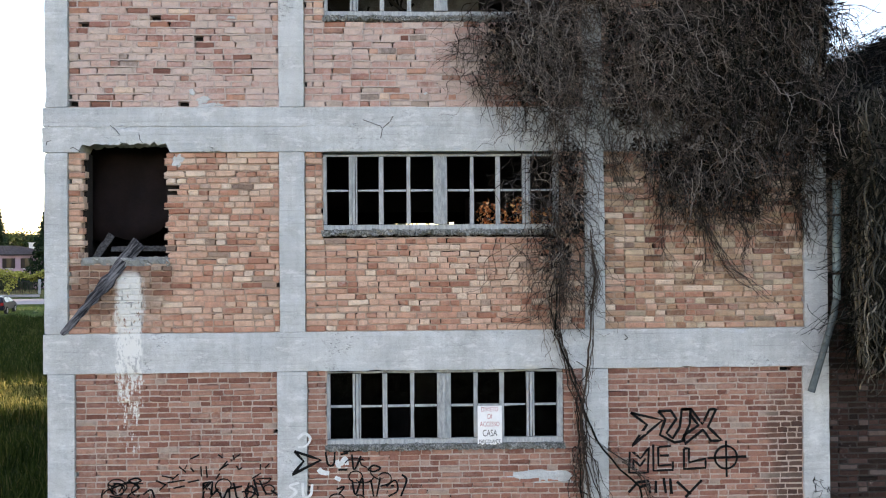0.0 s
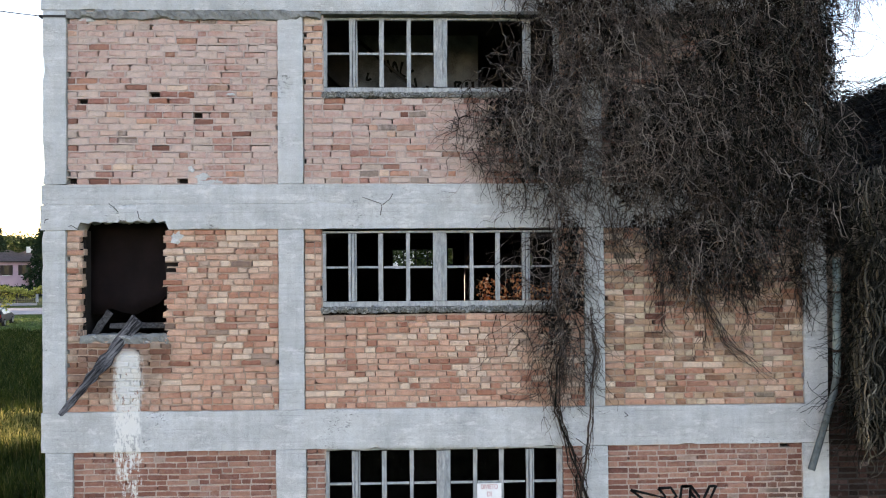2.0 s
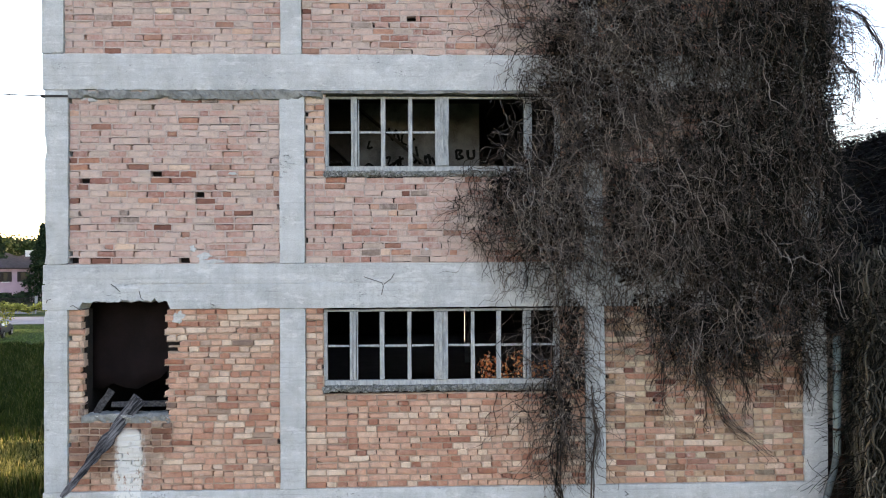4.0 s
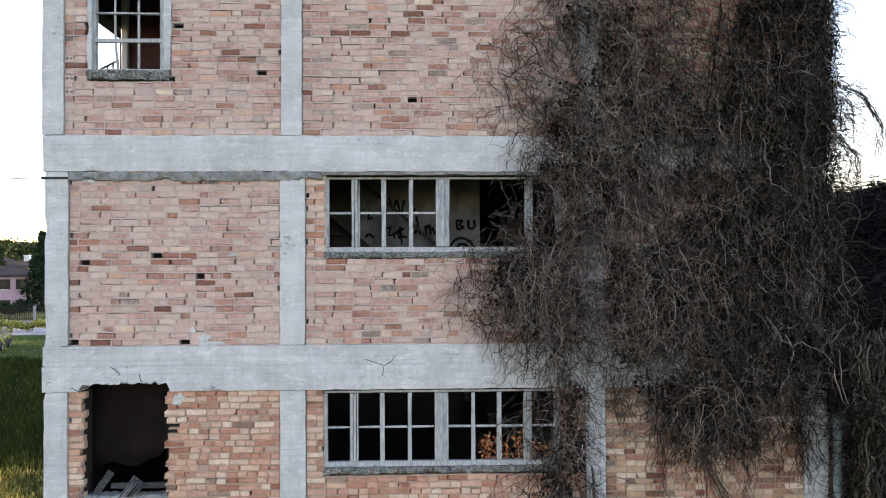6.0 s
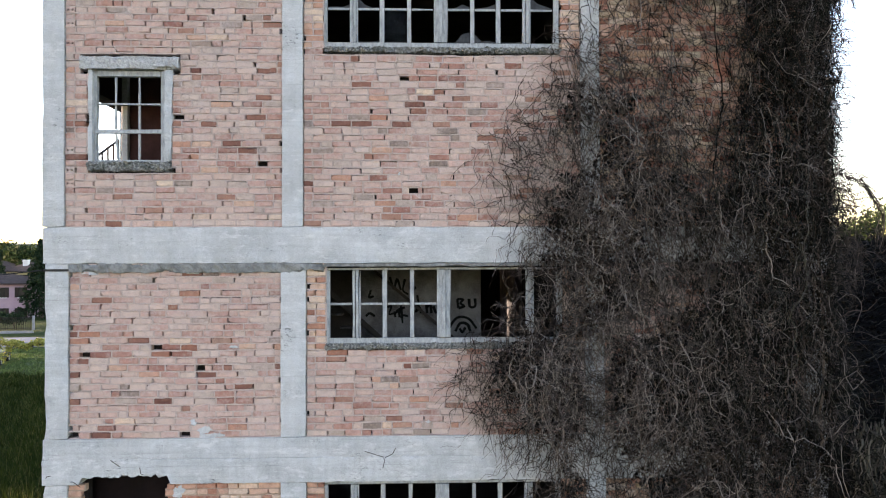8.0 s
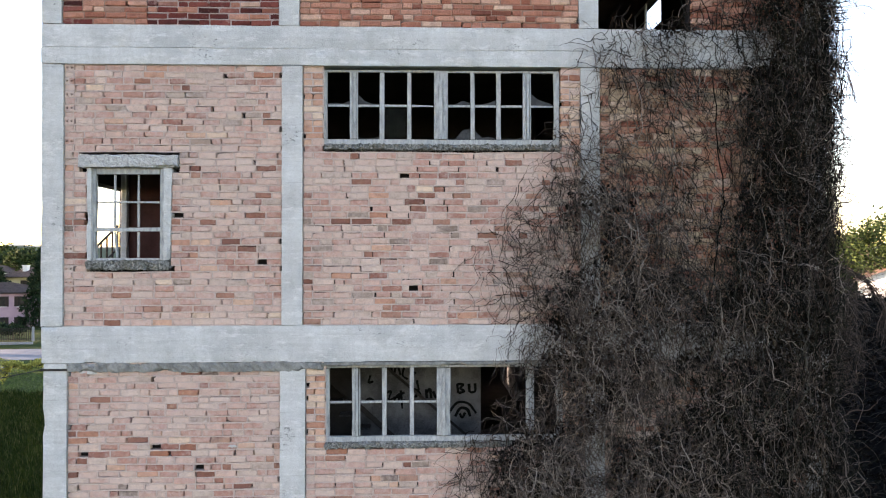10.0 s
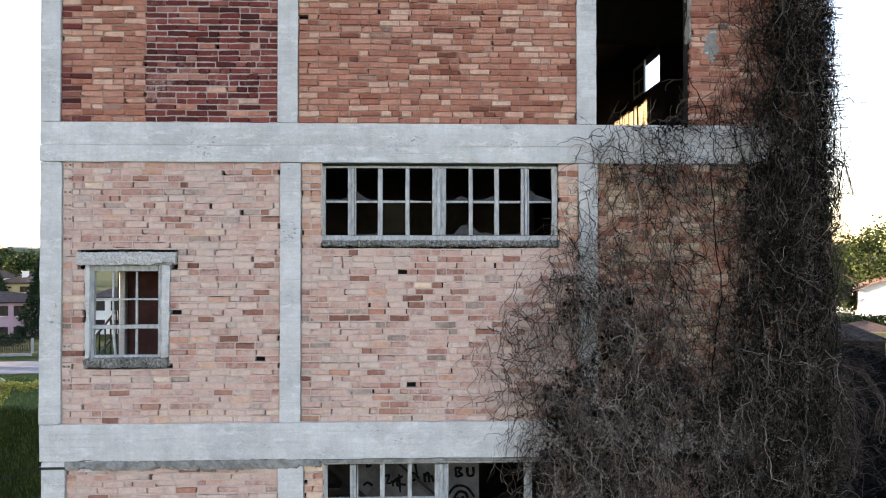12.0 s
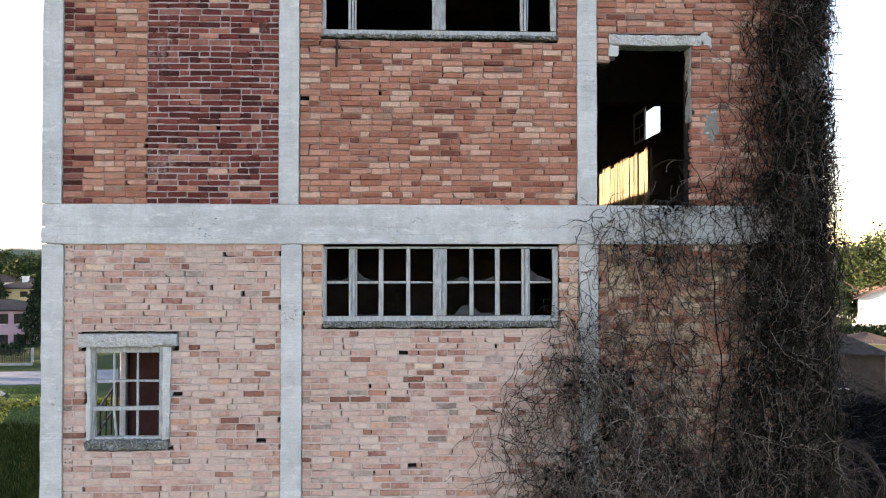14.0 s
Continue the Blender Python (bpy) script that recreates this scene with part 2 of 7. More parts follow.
M_WHITE = mortar_material("white_lime_mortar", (0.10, 0.05, 0.045), (0.66, 0.54, 0.51), 0.6)
# Near black: the shade of rooms and brick holes is put into it
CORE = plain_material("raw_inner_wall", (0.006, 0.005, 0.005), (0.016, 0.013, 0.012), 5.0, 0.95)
CONCRETE = concrete_material("grey_concrete", (0.465, 0.483, 0.493))
CONCRETE_ROUGH = concrete_material("coarse_concrete", (0.22, 0.225, 0.215), 1.2, 0.0)
CONCRETE_LIGHT = concrete_material("smooth_concrete", (0.475, 0.491, 0.50), 0.35, 0.4)
_a = Mat("crumbling_aggregate", 0.95, spec=0.15)
_q = _a.pos()
_k = _a.ramp(_a.noise(_q, 42.0, 4.0, 0.8), [(0.34, (0.04, 0.04, 0.038)), (0.5, (0.21, 0.215, 0.205)), (0.62, (0.40, 0.40, 0.385)), (0.72, (0.7, 0.7, 0.68))])
_k = _a.mix(_a.math("MULTIPLY", _a.step(_a.noise(_q, 5.0, 5.0, 0.7), 0.48, 0.65), 0.6), _k, c4(0.06, 0.065, 0.05))
_a.bump(_a.noise(_q, 42.0, 5.0, 0.8), 1.0, 0.03)
AGGREGATE = _a.done(_k)
_a = Mat("pebbly_lintel_concrete", 0.95, spec=0.15)
_q = _a.pos()
_k = _a.ramp(_a.noise(_q, 48.0, 4.0, 0.8), [(0.3, (0.2, 0.2, 0.2)), (0.5, (0.47, 0.475, 0.475)), (0.68, (0.68, 0.68, 0.67))])
_k = _a.mix(_a.math("MULTIPLY", _a.step(_a.noise(_q, 4.0, 5.0, 0.7), 0.5, 0.7), 0.5), _k, c4(0.16, 0.16, 0.155))
_a.bump(_a.noise(_q, 48.0, 5.0, 0.8), 1.0, 0.02)
PEBBLY = _a.done(_k)
SHARD = plain_material("dusty_broken_glass", (0.015, 0.016, 0.018), (0.05, 0.053, 0.057), 14.0, 0.5, bump=0.1, spec=0.2)
MUD = plain_material("dark_mortar_band", (0.11, 0.112, 0.108), (0.27, 0.275, 0.265), 9.0, 0.95, bump=0.6)
WOOD_PAINT = plain_material("weathered_white_paint", (0.22, 0.235, 0.245), (0.46, 0.48, 0.49), 9.0, 0.8, bump=0.6, stretch=(3, 3, 0.8))
OLD_WOOD = plain_material("grey_old_timber", (0.010, 0.010, 0.012), (0.095, 0.093, 0.098), 12.0, 0.9, bump=0.7, stretch=(3, 3, 3))
PLANK_WOOD = plank_material("splintered_plank", (0.012, 0.012, 0.015), (0.19, 0.185, 0.20), (-1.0, -0.3, -1.12))
BLACK_PAINT = plain_material("black_spray_paint", (0.004, 0.004, 0.0045), (0.014, 0.014, 0.015), 20.0, 0.9, spec=0.1)
WHITE_PAINT = plain_material("white_spray_paint", (0.55, 0.56, 0.57), (0.7, 0.71, 0.72), 20.0, 0.7)
PLASTER_IN = plain_material("stained_plaster", (0.045, 0.045, 0.048), (0.19, 0.192, 0.20), 2.2, 0.95)
# Near-black brown: the dimness inside the opening is put into the colour
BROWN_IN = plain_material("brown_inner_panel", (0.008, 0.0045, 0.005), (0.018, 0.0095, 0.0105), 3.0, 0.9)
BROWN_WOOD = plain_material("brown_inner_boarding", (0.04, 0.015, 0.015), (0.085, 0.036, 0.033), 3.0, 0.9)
# Dim inner walls: the rooms' shade is put into this colour
DARK_IN = plain_material("inner_shade_tone", (0.018, 0.016, 0.015), (0.045, 0.04, 0.037), 2.0, 0.95)
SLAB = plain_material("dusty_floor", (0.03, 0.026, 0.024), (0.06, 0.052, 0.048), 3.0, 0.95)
BOARD_WOOD = plain_material("yellow_boarding", (0.05, 0.036, 0.017), (0.36, 0.30, 0.17), 3.0, 0.85, bump=0.5, stretch=(7, 7, 0.5))
IRON = plain_material("rusty_iron", (0.02, 0.016, 0.014), (0.07, 0.045, 0.035), 30.0, 0.7, 0.5)
PIPE = plain_material("teal_grey_sheet_pipe", (0.10, 0.145, 0.155), (0.19, 0.245, 0.255), 9.0, 0.6, 0.2)
PIPE_DARK = plain_material("dark_sheet_pipe", (0.03, 0.042, 0.048), (0.10, 0.125, 0.13), 7.0, 0.65, 0.2)
RUBBER = plain_material("black_cable", (0.012, 0.012, 0.012), (0.025, 0.025, 0.025), 10.0, 0.6)
TWIG = island_material("vine_twig", [(0.0, (0.014, 0.009, 0.007)), (0.45, (0.03, 0.0195, 0.0148)), (0.8, (0.062, 0.042, 0.032)), (1.0, (0.17, 0.13, 0.108))], 0.85, 25.0)
# Inner twigs: shade inside the tangle is put into near-black colour
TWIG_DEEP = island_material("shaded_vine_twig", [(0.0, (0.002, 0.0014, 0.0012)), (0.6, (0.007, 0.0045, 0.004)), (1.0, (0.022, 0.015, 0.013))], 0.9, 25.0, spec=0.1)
# Outer twigs: the light on them is put into a paler copy
TWIG_PALE = island_material("lit_vine_twig", [(0.0, (0.042, 0.031, 0.026)), (0.6, (0.115, 0.09, 0.076)), (1.0, (0.34, 0.295, 0.26))], 0.85, 25.0)
# Mossy tone taken near black to hold the tangle's shade
TWIG_GREEN = island_material("shaded_mossy_twig", [(0.0, (0.002, 0.002, 0.0015)), (0.5, (0.006, 0.006, 0.0045)), (0.85, (0.018, 0.018, 0.014)), (1.0, (0.09, 0.085, 0.07))], 0.9, 25.0, spec=0.1)
TWIG_OLIVE = island_material("vine_twig_olive", [(0.0, (0.015, 0.014, 0.010)), (0.6, (0.055, 0.051, 0.037)), (1.0, (0.16, 0.148, 0.12))], 0.85, 25.0)
# Orange raised to put the sunlight on the drift into its colour
DEADLEAF = island_material("sunbright_dead_leaf", [(0.0, (0.25, 0.055, 0.02)), (0.4, (0.68, 0.22, 0.07)), (0.85, (0.86, 0.44, 0.18)), (1.0, (0.9, 0.7, 0.5))], 0.75, 30.0, 0.45)
# Leaves taken near black: they paint the shade between the stems
GAP_LEAF = island_material("gap_shade_leaf", [(0.0, (0.003, 0.0022, 0.002)), (0.6, (0.008, 0.0055, 0.0045)), (1.0, (0.024, 0.016, 0.013))], 0.9, 30.0, spec=0.1)
_g = Mat("dirty_pane", 0.18, spec=0.4)
_g.b.inputs["Transmission Weight"].default_value = 1.0
_g.b.inputs["IOR"].default_value = 1.12
GLASS = _g.done(_g.mix(_g.step(_g.noise(_g.pos(), 9.0, 5.0, 0.7), 0.4, 0.7), c4(0.42, 0.43, 0.43), c4(0.12, 0.12, 0.12)))


# ---- mesh helpers ----
def mesh_ob(name, verts, faces, mat, parent=None, label="", smooth=False):
    me = bpy.data.meshes.new(name)
    me.from_pydata([tuple(v) for v in verts], [], faces)
    me.materials.append(mat)
    if smooth:
        me.polygons.foreach_set("use_smooth", [True] * len(me.polygons))
    me.update()
    ob = new(name, me)
    if parent is not None:
        ob.parent = parent
    if label:
        tagged(ob, label)
    return ob


def part(name, bm, mat, parent=None, label=""):
    me = bpy.data.meshes.new(name)
    bmesh.ops.recalc_face_normals(bm, faces=bm.faces)
    bm.to_mesh(me)
    bm.free()
    me.materials.append(mat)
    ob = new(name, me)
    if parent is not None:
        ob.parent = parent
    if label:
        tagged(ob, label)
    return ob


def empty(name, label, category, group="", at=(0, 0, 0), kind=""):
    ob = new(name)
    ob.location = at
    return tagged(ob, label, category, group, kind)


def add_box(bm, x0, x1, y0, y1, z0, z1, bevel=0.0, m=None):
    g = bmesh.ops.create_cube(bm, size=1.0, matrix=Matrix.LocRotScale(((x0 + x1) / 2, (y0 + y1) / 2, (z0 + z1) / 2), None, (abs(x1 - x0), abs(y1 - y0), abs(z1 - z0))))
    vs = g["verts"]
    if bevel:
        es = list({e for v in vs for e in v.link_edges})
        r = bmesh.ops.bevel(bm, geom=es, offset=bevel, segments=1, affect="EDGES")
        vs = list({v for f in r["faces"] for v in f.verts} | {v for v in vs if v.is_valid})
    if m is not None:
        bmesh.ops.transform(bm, matrix=m, verts=[v for v in vs if v.is_valid])
    return vs


def boxes(name, rows, mat, parent=None, label="", bevel=0.0):
    bm = bmesh.new()
    for r in rows:
        add_box(bm, *r, bevel=bevel)
    return part(name, bm, mat, parent, label)


def add_rod(bm, pts, radii, sides=6, wobble=0.0):
    """A tube along pts, with a radius at each."""
    rings = []
    pts = [Vector(p) for p in pts]
    for i, p in enumerate(pts):
        t = (pts[min(i + 1, len(pts) - 1)] - pts[max(i - 1, 0)]).normalized()
        a = t.cross(Vector((0.31, 0.87, 0.39))).normalized()
        b = t.cross(a)
        r = radii[i] if isinstance(radii, (list, tuple)) else radii
        rings.append([bm.verts.new(p + r * (1 + wobble * random.uniform(-1, 1)) * (a * math.cos(2 * math.pi * k / sides) + b * math.sin(2 * math.pi * k / sides))) for k in range(sides)])
    for r0, r1 in zip(rings, rings[1:]):
        for k in range(sides):
            bm.faces.new((r0[k], r0[(k + 1) % sides], r1[(k + 1) % sides], r1[k]))
    bm.faces.new(rings[0][::-1])
    bm.faces.new(rings[-1])


def rough_block(x0, x1, y0, y1, z0, z1, step=0.13, amp=0.006, chip=0.03, bm=None, seed=0.0, fine=0.0):
    """A cast concrete member: a gridded box whose faces waver and whose arrises are chipped."""
    own = bm or bmesh.new()
    cnt = [max(1, round((b - a) / step)) for a, b in ((x0, x1), (y0, y1), (z0, z1))]
    lo, hi = Vector((x0, y0, z0)), Vector((x1, y1, z1))
    made = {}

    def vert(i, j, k):
        key = (i, j, k)
        if key not in made:
            f = [i / cnt[0], j / cnt[1], k / cnt[2]]
            p = Vector([lo[a] + (hi[a] - lo[a]) * f[a] for a in range(3)])
            edge = [(-1 if f[a] == 0 else 1 if f[a] == 1 else 0) for a in range(3)]
            q = p * 5.0 + Vector((seed, seed, seed))
            d = noise.noise_vector(q) * amp
            if fine:
                d += noise.noise_vector(p * 31.0) * fine
            if sum(e != 0 for e in edge) >= 2:
                c = max(0.0, noise.noise(q * 0.8 + Vector((7, 3, 1))) - 0.22) * chip * 2.6 + 0.003
                d -= Vector(edge) * c
            made[key] = own.verts.new(p + d)
        return made[key]

    for a in range(3):
        b, c = (a + 1) % 3, (a + 2) % 3
        for s in (0, cnt[a]):
            for u in range(cnt[b]):
                for w in range(cnt[c]):
                    ids = []
                    for du, dw in ((0, 0), (1, 0), (1, 1), (0, 1)):
                        t = [0, 0, 0]
                        t[a], t[b], t[c] = s, u + du, w + dw
                        ids.append(vert(*t))
                    own.faces.new(ids if s else ids[::-1])
    return own


def wall_cells(a0, a1, z0, z1, holes):
    """The rectangles left of a wall when holes (a0, a1, z0, z1) are taken out."""
    us = sorted({a0, a1, *[min(max(v, a0), a1) for h in holes for v in h[:2]]})
    ws = sorted({z0, z1, *[min(max(v, z0), z1) for h in holes for v in h[2:]]})
    out = []
    for u, v in zip(us, us[1:]):
        run = None
        for w, x in zip(ws, ws[1:]):
            mu, mw = (u + v) / 2, (w + x) / 2
            if any(h[0] < mu < h[1] and h[2] < mw < h[3] for h in holes):
                if run:
                    out.append(run)
                run = None
            else:
                run = (u, v, run[2], x) if run else (u, v, w, x)
        if run:
            out.append(run)
    return out


def boxes_bm(rows):
    bm = bmesh.new()
    for r in rows:
        add_box(bm, *r)
    return bm


# ---- the concrete frame of the facade: storeys between beams, the wall face lies at y = 0 ----
GROUND = -0.3
DEEP = 11.0
LEFT, RIGHT = -4.78, 5.26
BEAMS = [(3.0, 3.505), (5.80, 6.375), (8.58, 9.045), (12.35, 12.858), (16.1, 16.6)]
STOREYS = [(GROUND, 3.0), (3.505, 5.80), (6.375, 8.58), (9.045, 12.35), (12.858, 16.1)]
COLS = [
    [(-4.73, -4.40), (-1.86, -1.48), (2.05, 2.38), (4.92, 5.265)],
    [(-4.77, -4.48), (-1.82, -1.495), (2.09, 2.35), (4.95, 5.26)],
    [(-4.76, -4.47), (-1.82, -1.50), (2.08, 2.33), (4.95, 5.26)],
    [(-4.80, -4.53), (-1.80, -1.537), (2.03, 2.28), (4.98, 5.25)],
    [(-4.808, -4.56), (-1.836, -1.579), (2.01, 2.267), (4.98, 5.25)],
]
frame_thing = empty("wall_frame", "grey weathered reinforced concrete frame of a derelict building", "concrete frame", kind="structure")
for s, (z0, z1) in enumerate(STOREYS):
    for i, (x0, x1) in enumerate(COLS[s]):
        bm = rough_block(x0, x1, -0.0265, 0.3, z0, z1, 0.11, 0.005, 0.016 if i == 0 and s in (1, 2) else 0.006, seed=s * 9.0 + i * 3.1, fine=0.003)
        part("column", bm, CONCRETE_LIGHT if (s == 2 and i == 1) or s > 2 else CONCRETE, frame_thing)
for s, (z0, z1) in enumerate(BEAMS):
    bm = bmesh.new()
    cut = z0 + (z1 - z0) * (0.36, 0.56, 0.5, 0.42, 0.5)[s]
    if s in (1, 3):
        rough_block(LEFT - (0.012 if s == 1 else 0.03), RIGHT + 0.005, -0.03, 0.3, z0 + 0.001, cut - 0.003, 0.05 if s == 1 else 0.12, 0.005, 0.012, bm, s * 5.0)
        if s == 1:      # broken away over the opening of the second storey
            for v in bm.verts:
                if v.co.z < z0 + 0.13 and -4.32 < v.co.x < -3.2:
                    v.co.z = max(v.co.z, z0 + 0.105 + 0.05 * noise.noise(Vector((v.co.x * 14.0, v.co.y * 9.0, 2.0))))
        rough_block(LEFT - (0.004 if s == 1 else 0.024), RIGHT + 0.003, -0.026, 0.3, cut + 0.003, z1 - 0.001, 0.12, 0.005, 0.012, bm, s * 7.0 + 2)
        add_box(bm, LEFT + 0.02, RIGHT - 0.02, -0.014, 0.28, z0 + (0.16 if s == 1 else 0.004), z1 - 0.004)
    else:
        rough_block(LEFT - 0.008, RIGHT + 0.004, -0.028, 0.3, z0 + 0.001, z1 - 0.001, 0.07, 0.006, 0.012, bm, s * 5.0, 0.003)
    part("beam", bm, CONCRETE_LIGHT if s in (2, 3) else CONCRETE, frame_thing)
for x0, x1 in ((LEFT + 0.035, -4.57), (5.0, RIGHT - 0.035)):
    part("core", boxes_bm([(x0, x1, 0.0, 0.29, GROUND, 16.55)]), CONCRETE, frame_thing)
# rough mortar band packed under the third beam, and a shelf of it over the wide window there
part("mortar_band", rough_block(-1.262, 2.0, -0.05, 0.1, 8.536, 8.579, 0.05, 0.008, 0.02, seed=5.4, fine=0.006), MUD, frame_thing, "grey mortar shelf over the window")
part("mortar_band", rough_block(-4.46, -1.264, -0.034, 0.1, 8.465, 8.585, 0.04, 0.016, 0.03, seed=4.4, fine=0.018), MUD, frame_thing, "dark grey mortar packed under the beam")

# floors, roof and the plain walls that close the building
HOLES_LEFT = [(0.45, 2.3, 9.1, 10.95), (7.66, 12.0, 15.0, 15.95), (11.0, 12.6, 4.9, 5.75), (9.7, 11.3, 7.5, 8.5)]
HOLES_BACK = [(-1.1, 0.67, 4.95, 5.66), (1.02, 1.2, 5.1, 5.7), (4.1, 4.25, 4.9, 5.5)]
HOLES_RIGHT = [(5.7, 7.68, 14.84, 15.6)]
DEEP = 18.6
for k, (z0, z1) in enumerate(BEAMS):
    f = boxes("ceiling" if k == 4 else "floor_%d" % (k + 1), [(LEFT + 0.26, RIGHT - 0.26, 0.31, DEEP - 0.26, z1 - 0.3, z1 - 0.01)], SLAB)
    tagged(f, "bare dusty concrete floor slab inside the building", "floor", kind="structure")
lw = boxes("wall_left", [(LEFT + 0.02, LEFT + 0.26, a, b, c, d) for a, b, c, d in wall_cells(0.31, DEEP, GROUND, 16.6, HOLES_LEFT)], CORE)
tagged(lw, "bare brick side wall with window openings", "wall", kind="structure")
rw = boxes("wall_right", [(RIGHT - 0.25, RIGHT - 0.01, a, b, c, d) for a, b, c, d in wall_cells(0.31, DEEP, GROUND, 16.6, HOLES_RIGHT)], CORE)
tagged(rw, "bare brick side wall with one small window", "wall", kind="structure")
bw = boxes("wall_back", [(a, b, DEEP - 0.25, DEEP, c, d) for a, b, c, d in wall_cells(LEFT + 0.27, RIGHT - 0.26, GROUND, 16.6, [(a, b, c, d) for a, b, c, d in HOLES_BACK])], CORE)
tagged(bw, "bare brick rear wall with small openings", "wall", kind="structure")

# inner walls seen through the openings
pw = boxes("wall_inner_plastered", [(-0.93, 0.86, 1.5, 1.62, 6.37, 8.73)], PLASTER_IN)
tagged(pw, "pale stained plaster partition with black graffiti", "wall", kind="structure")
# Left end in a darker material: shade on the wall put into colour
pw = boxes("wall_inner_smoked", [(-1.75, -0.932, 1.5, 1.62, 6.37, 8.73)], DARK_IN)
tagged(pw, "partition end, its colour darkened for shade", "wall", kind="structure")
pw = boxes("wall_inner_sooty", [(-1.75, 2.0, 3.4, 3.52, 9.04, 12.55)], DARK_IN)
tagged(pw, "partition with graffiti, its colour darkened for shade", "wall", kind="structure")
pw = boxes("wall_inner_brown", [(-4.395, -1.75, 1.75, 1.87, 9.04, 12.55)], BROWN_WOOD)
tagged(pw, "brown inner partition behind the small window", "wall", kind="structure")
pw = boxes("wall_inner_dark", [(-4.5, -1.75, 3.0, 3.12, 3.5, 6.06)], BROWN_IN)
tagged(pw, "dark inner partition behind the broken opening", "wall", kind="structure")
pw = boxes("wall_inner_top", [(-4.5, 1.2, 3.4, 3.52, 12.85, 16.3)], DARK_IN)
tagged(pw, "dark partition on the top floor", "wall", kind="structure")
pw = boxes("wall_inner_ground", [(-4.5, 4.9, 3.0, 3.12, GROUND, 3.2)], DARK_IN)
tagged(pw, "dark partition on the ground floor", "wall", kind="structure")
post = tagged(boxes("door_post", [(-4.495, -4.40, 1.68, 1.86, 9.04, 12.0)], CONCRETE_LIGHT, bevel=0.01), "pale plastered post beside an inner doorway", "post")
pw = boxes("wall_inner_stub", [(2.32, 2.5, 8.7, 12.0, 6.37, 8.73)], PLASTER_IN)
tagged(pw, "short plastered cross wall deep in the third storey", "wall", kind="structure")
# stair string and handrail against the plastered partition
st = empty("stair", "dark timber stair against a graffitied partition", "stair", at=(0, 0, 0))
for i, (a, b, r) in enumerate((((-1.7, 1.36, 8.45), (-0.12, 1.36, 7.0), 0.05), ((-1.0, 1.4, 8.7), (0.75, 1.4, 7.2), 0.025))):
    bm = bmesh.new()
    add_rod(bm, [a, b], r, 4)
    part("string" if i == 0 else "handrail", bm, DARK_IN, st)
for k in range(7):
    part("step", rough_block(-1.6 + k * 0.2, -1.36 + k * 0.2, 1.2, 1.48, 8.0 - k * 0.19, 8.03 - k * 0.19, 0.2, 0.003, 0.01), OLD_WOOD, st)
rail = empty("stair_rail", "thin dark metal handrail by the side opening", "handrail")
for dz in (0, 0.32):
    bm = bmesh.new()
    add_rod(bm, [(-4.46, 0.75, 9.72 + dz), (-4.42, 1.4, 10.05 + dz)], 0.016)
    part("bar", bm, PLASTER_IN, rail)
for k in range(5):
    bm = bmesh.new()
    u = k / 4
    add_rod(bm, [(-4.46 + 0.04 * u, 0.75 + 0.65 * u, 9.045), (-4.46 + 0.04 * u, 0.75 + 0.65 * u, 10.05 + 0.33 * u)], 0.013)
    part("baluster", bm, IRON, rail)
# boards nailed against the right-hand wall of the top floor
bd = empty("wall_boards", "upright timber boards on the side wall of the top floor", "boards")
y = 6.33
rb = random.Random(17)
while y < 11.6:
    w_ = rb.uniform(0.16, 0.34)
    part("board", rough_block(4.955 - rb.uniform(0, 0.02), 4.985, y, y + w_, 12.87, 14.60 + rb.uniform(-0.09, 0.05), 0.3, 0.004, 0.012, seed=y * 2.2), BOARD_WOOD, bd)
    y += w_ + rb.choice((0.012, 0.03, 0.06))
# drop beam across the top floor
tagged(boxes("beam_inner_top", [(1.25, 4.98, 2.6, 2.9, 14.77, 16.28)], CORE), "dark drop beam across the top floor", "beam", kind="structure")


# casement leaf standing in the side opening
cs = empty("side_casement", "dark casement leaf with a dark pane in the side opening", "window")
for nm, r in (("stile", (6.82, 6.9, 14.842, 15.598)), ("stile", (7.6, 7.678, 14.842, 15.598)), ("rail", (6.9, 7.6, 14.842, 14.92)), ("rail", (6.9, 7.6, 15.52, 15.598)), ("glazing_bar", (6.9, 7.6, 15.2, 15.235)), ("glazing_bar", (7.22, 7.25, 14.92, 15.2))):
    part(nm, rough_block(5.03, 5.07, r[0], r[1], r[2], r[3], 0.3, 0.002, 0.005, seed=r[0] + r[2]), WOOD_PAINT, cs)
part("pane", boxes_bm([(5.045, 5.05, 6.9, 7.6, 14.92, 15.52)]), BROWN_IN, cs, "dark opaque pane")


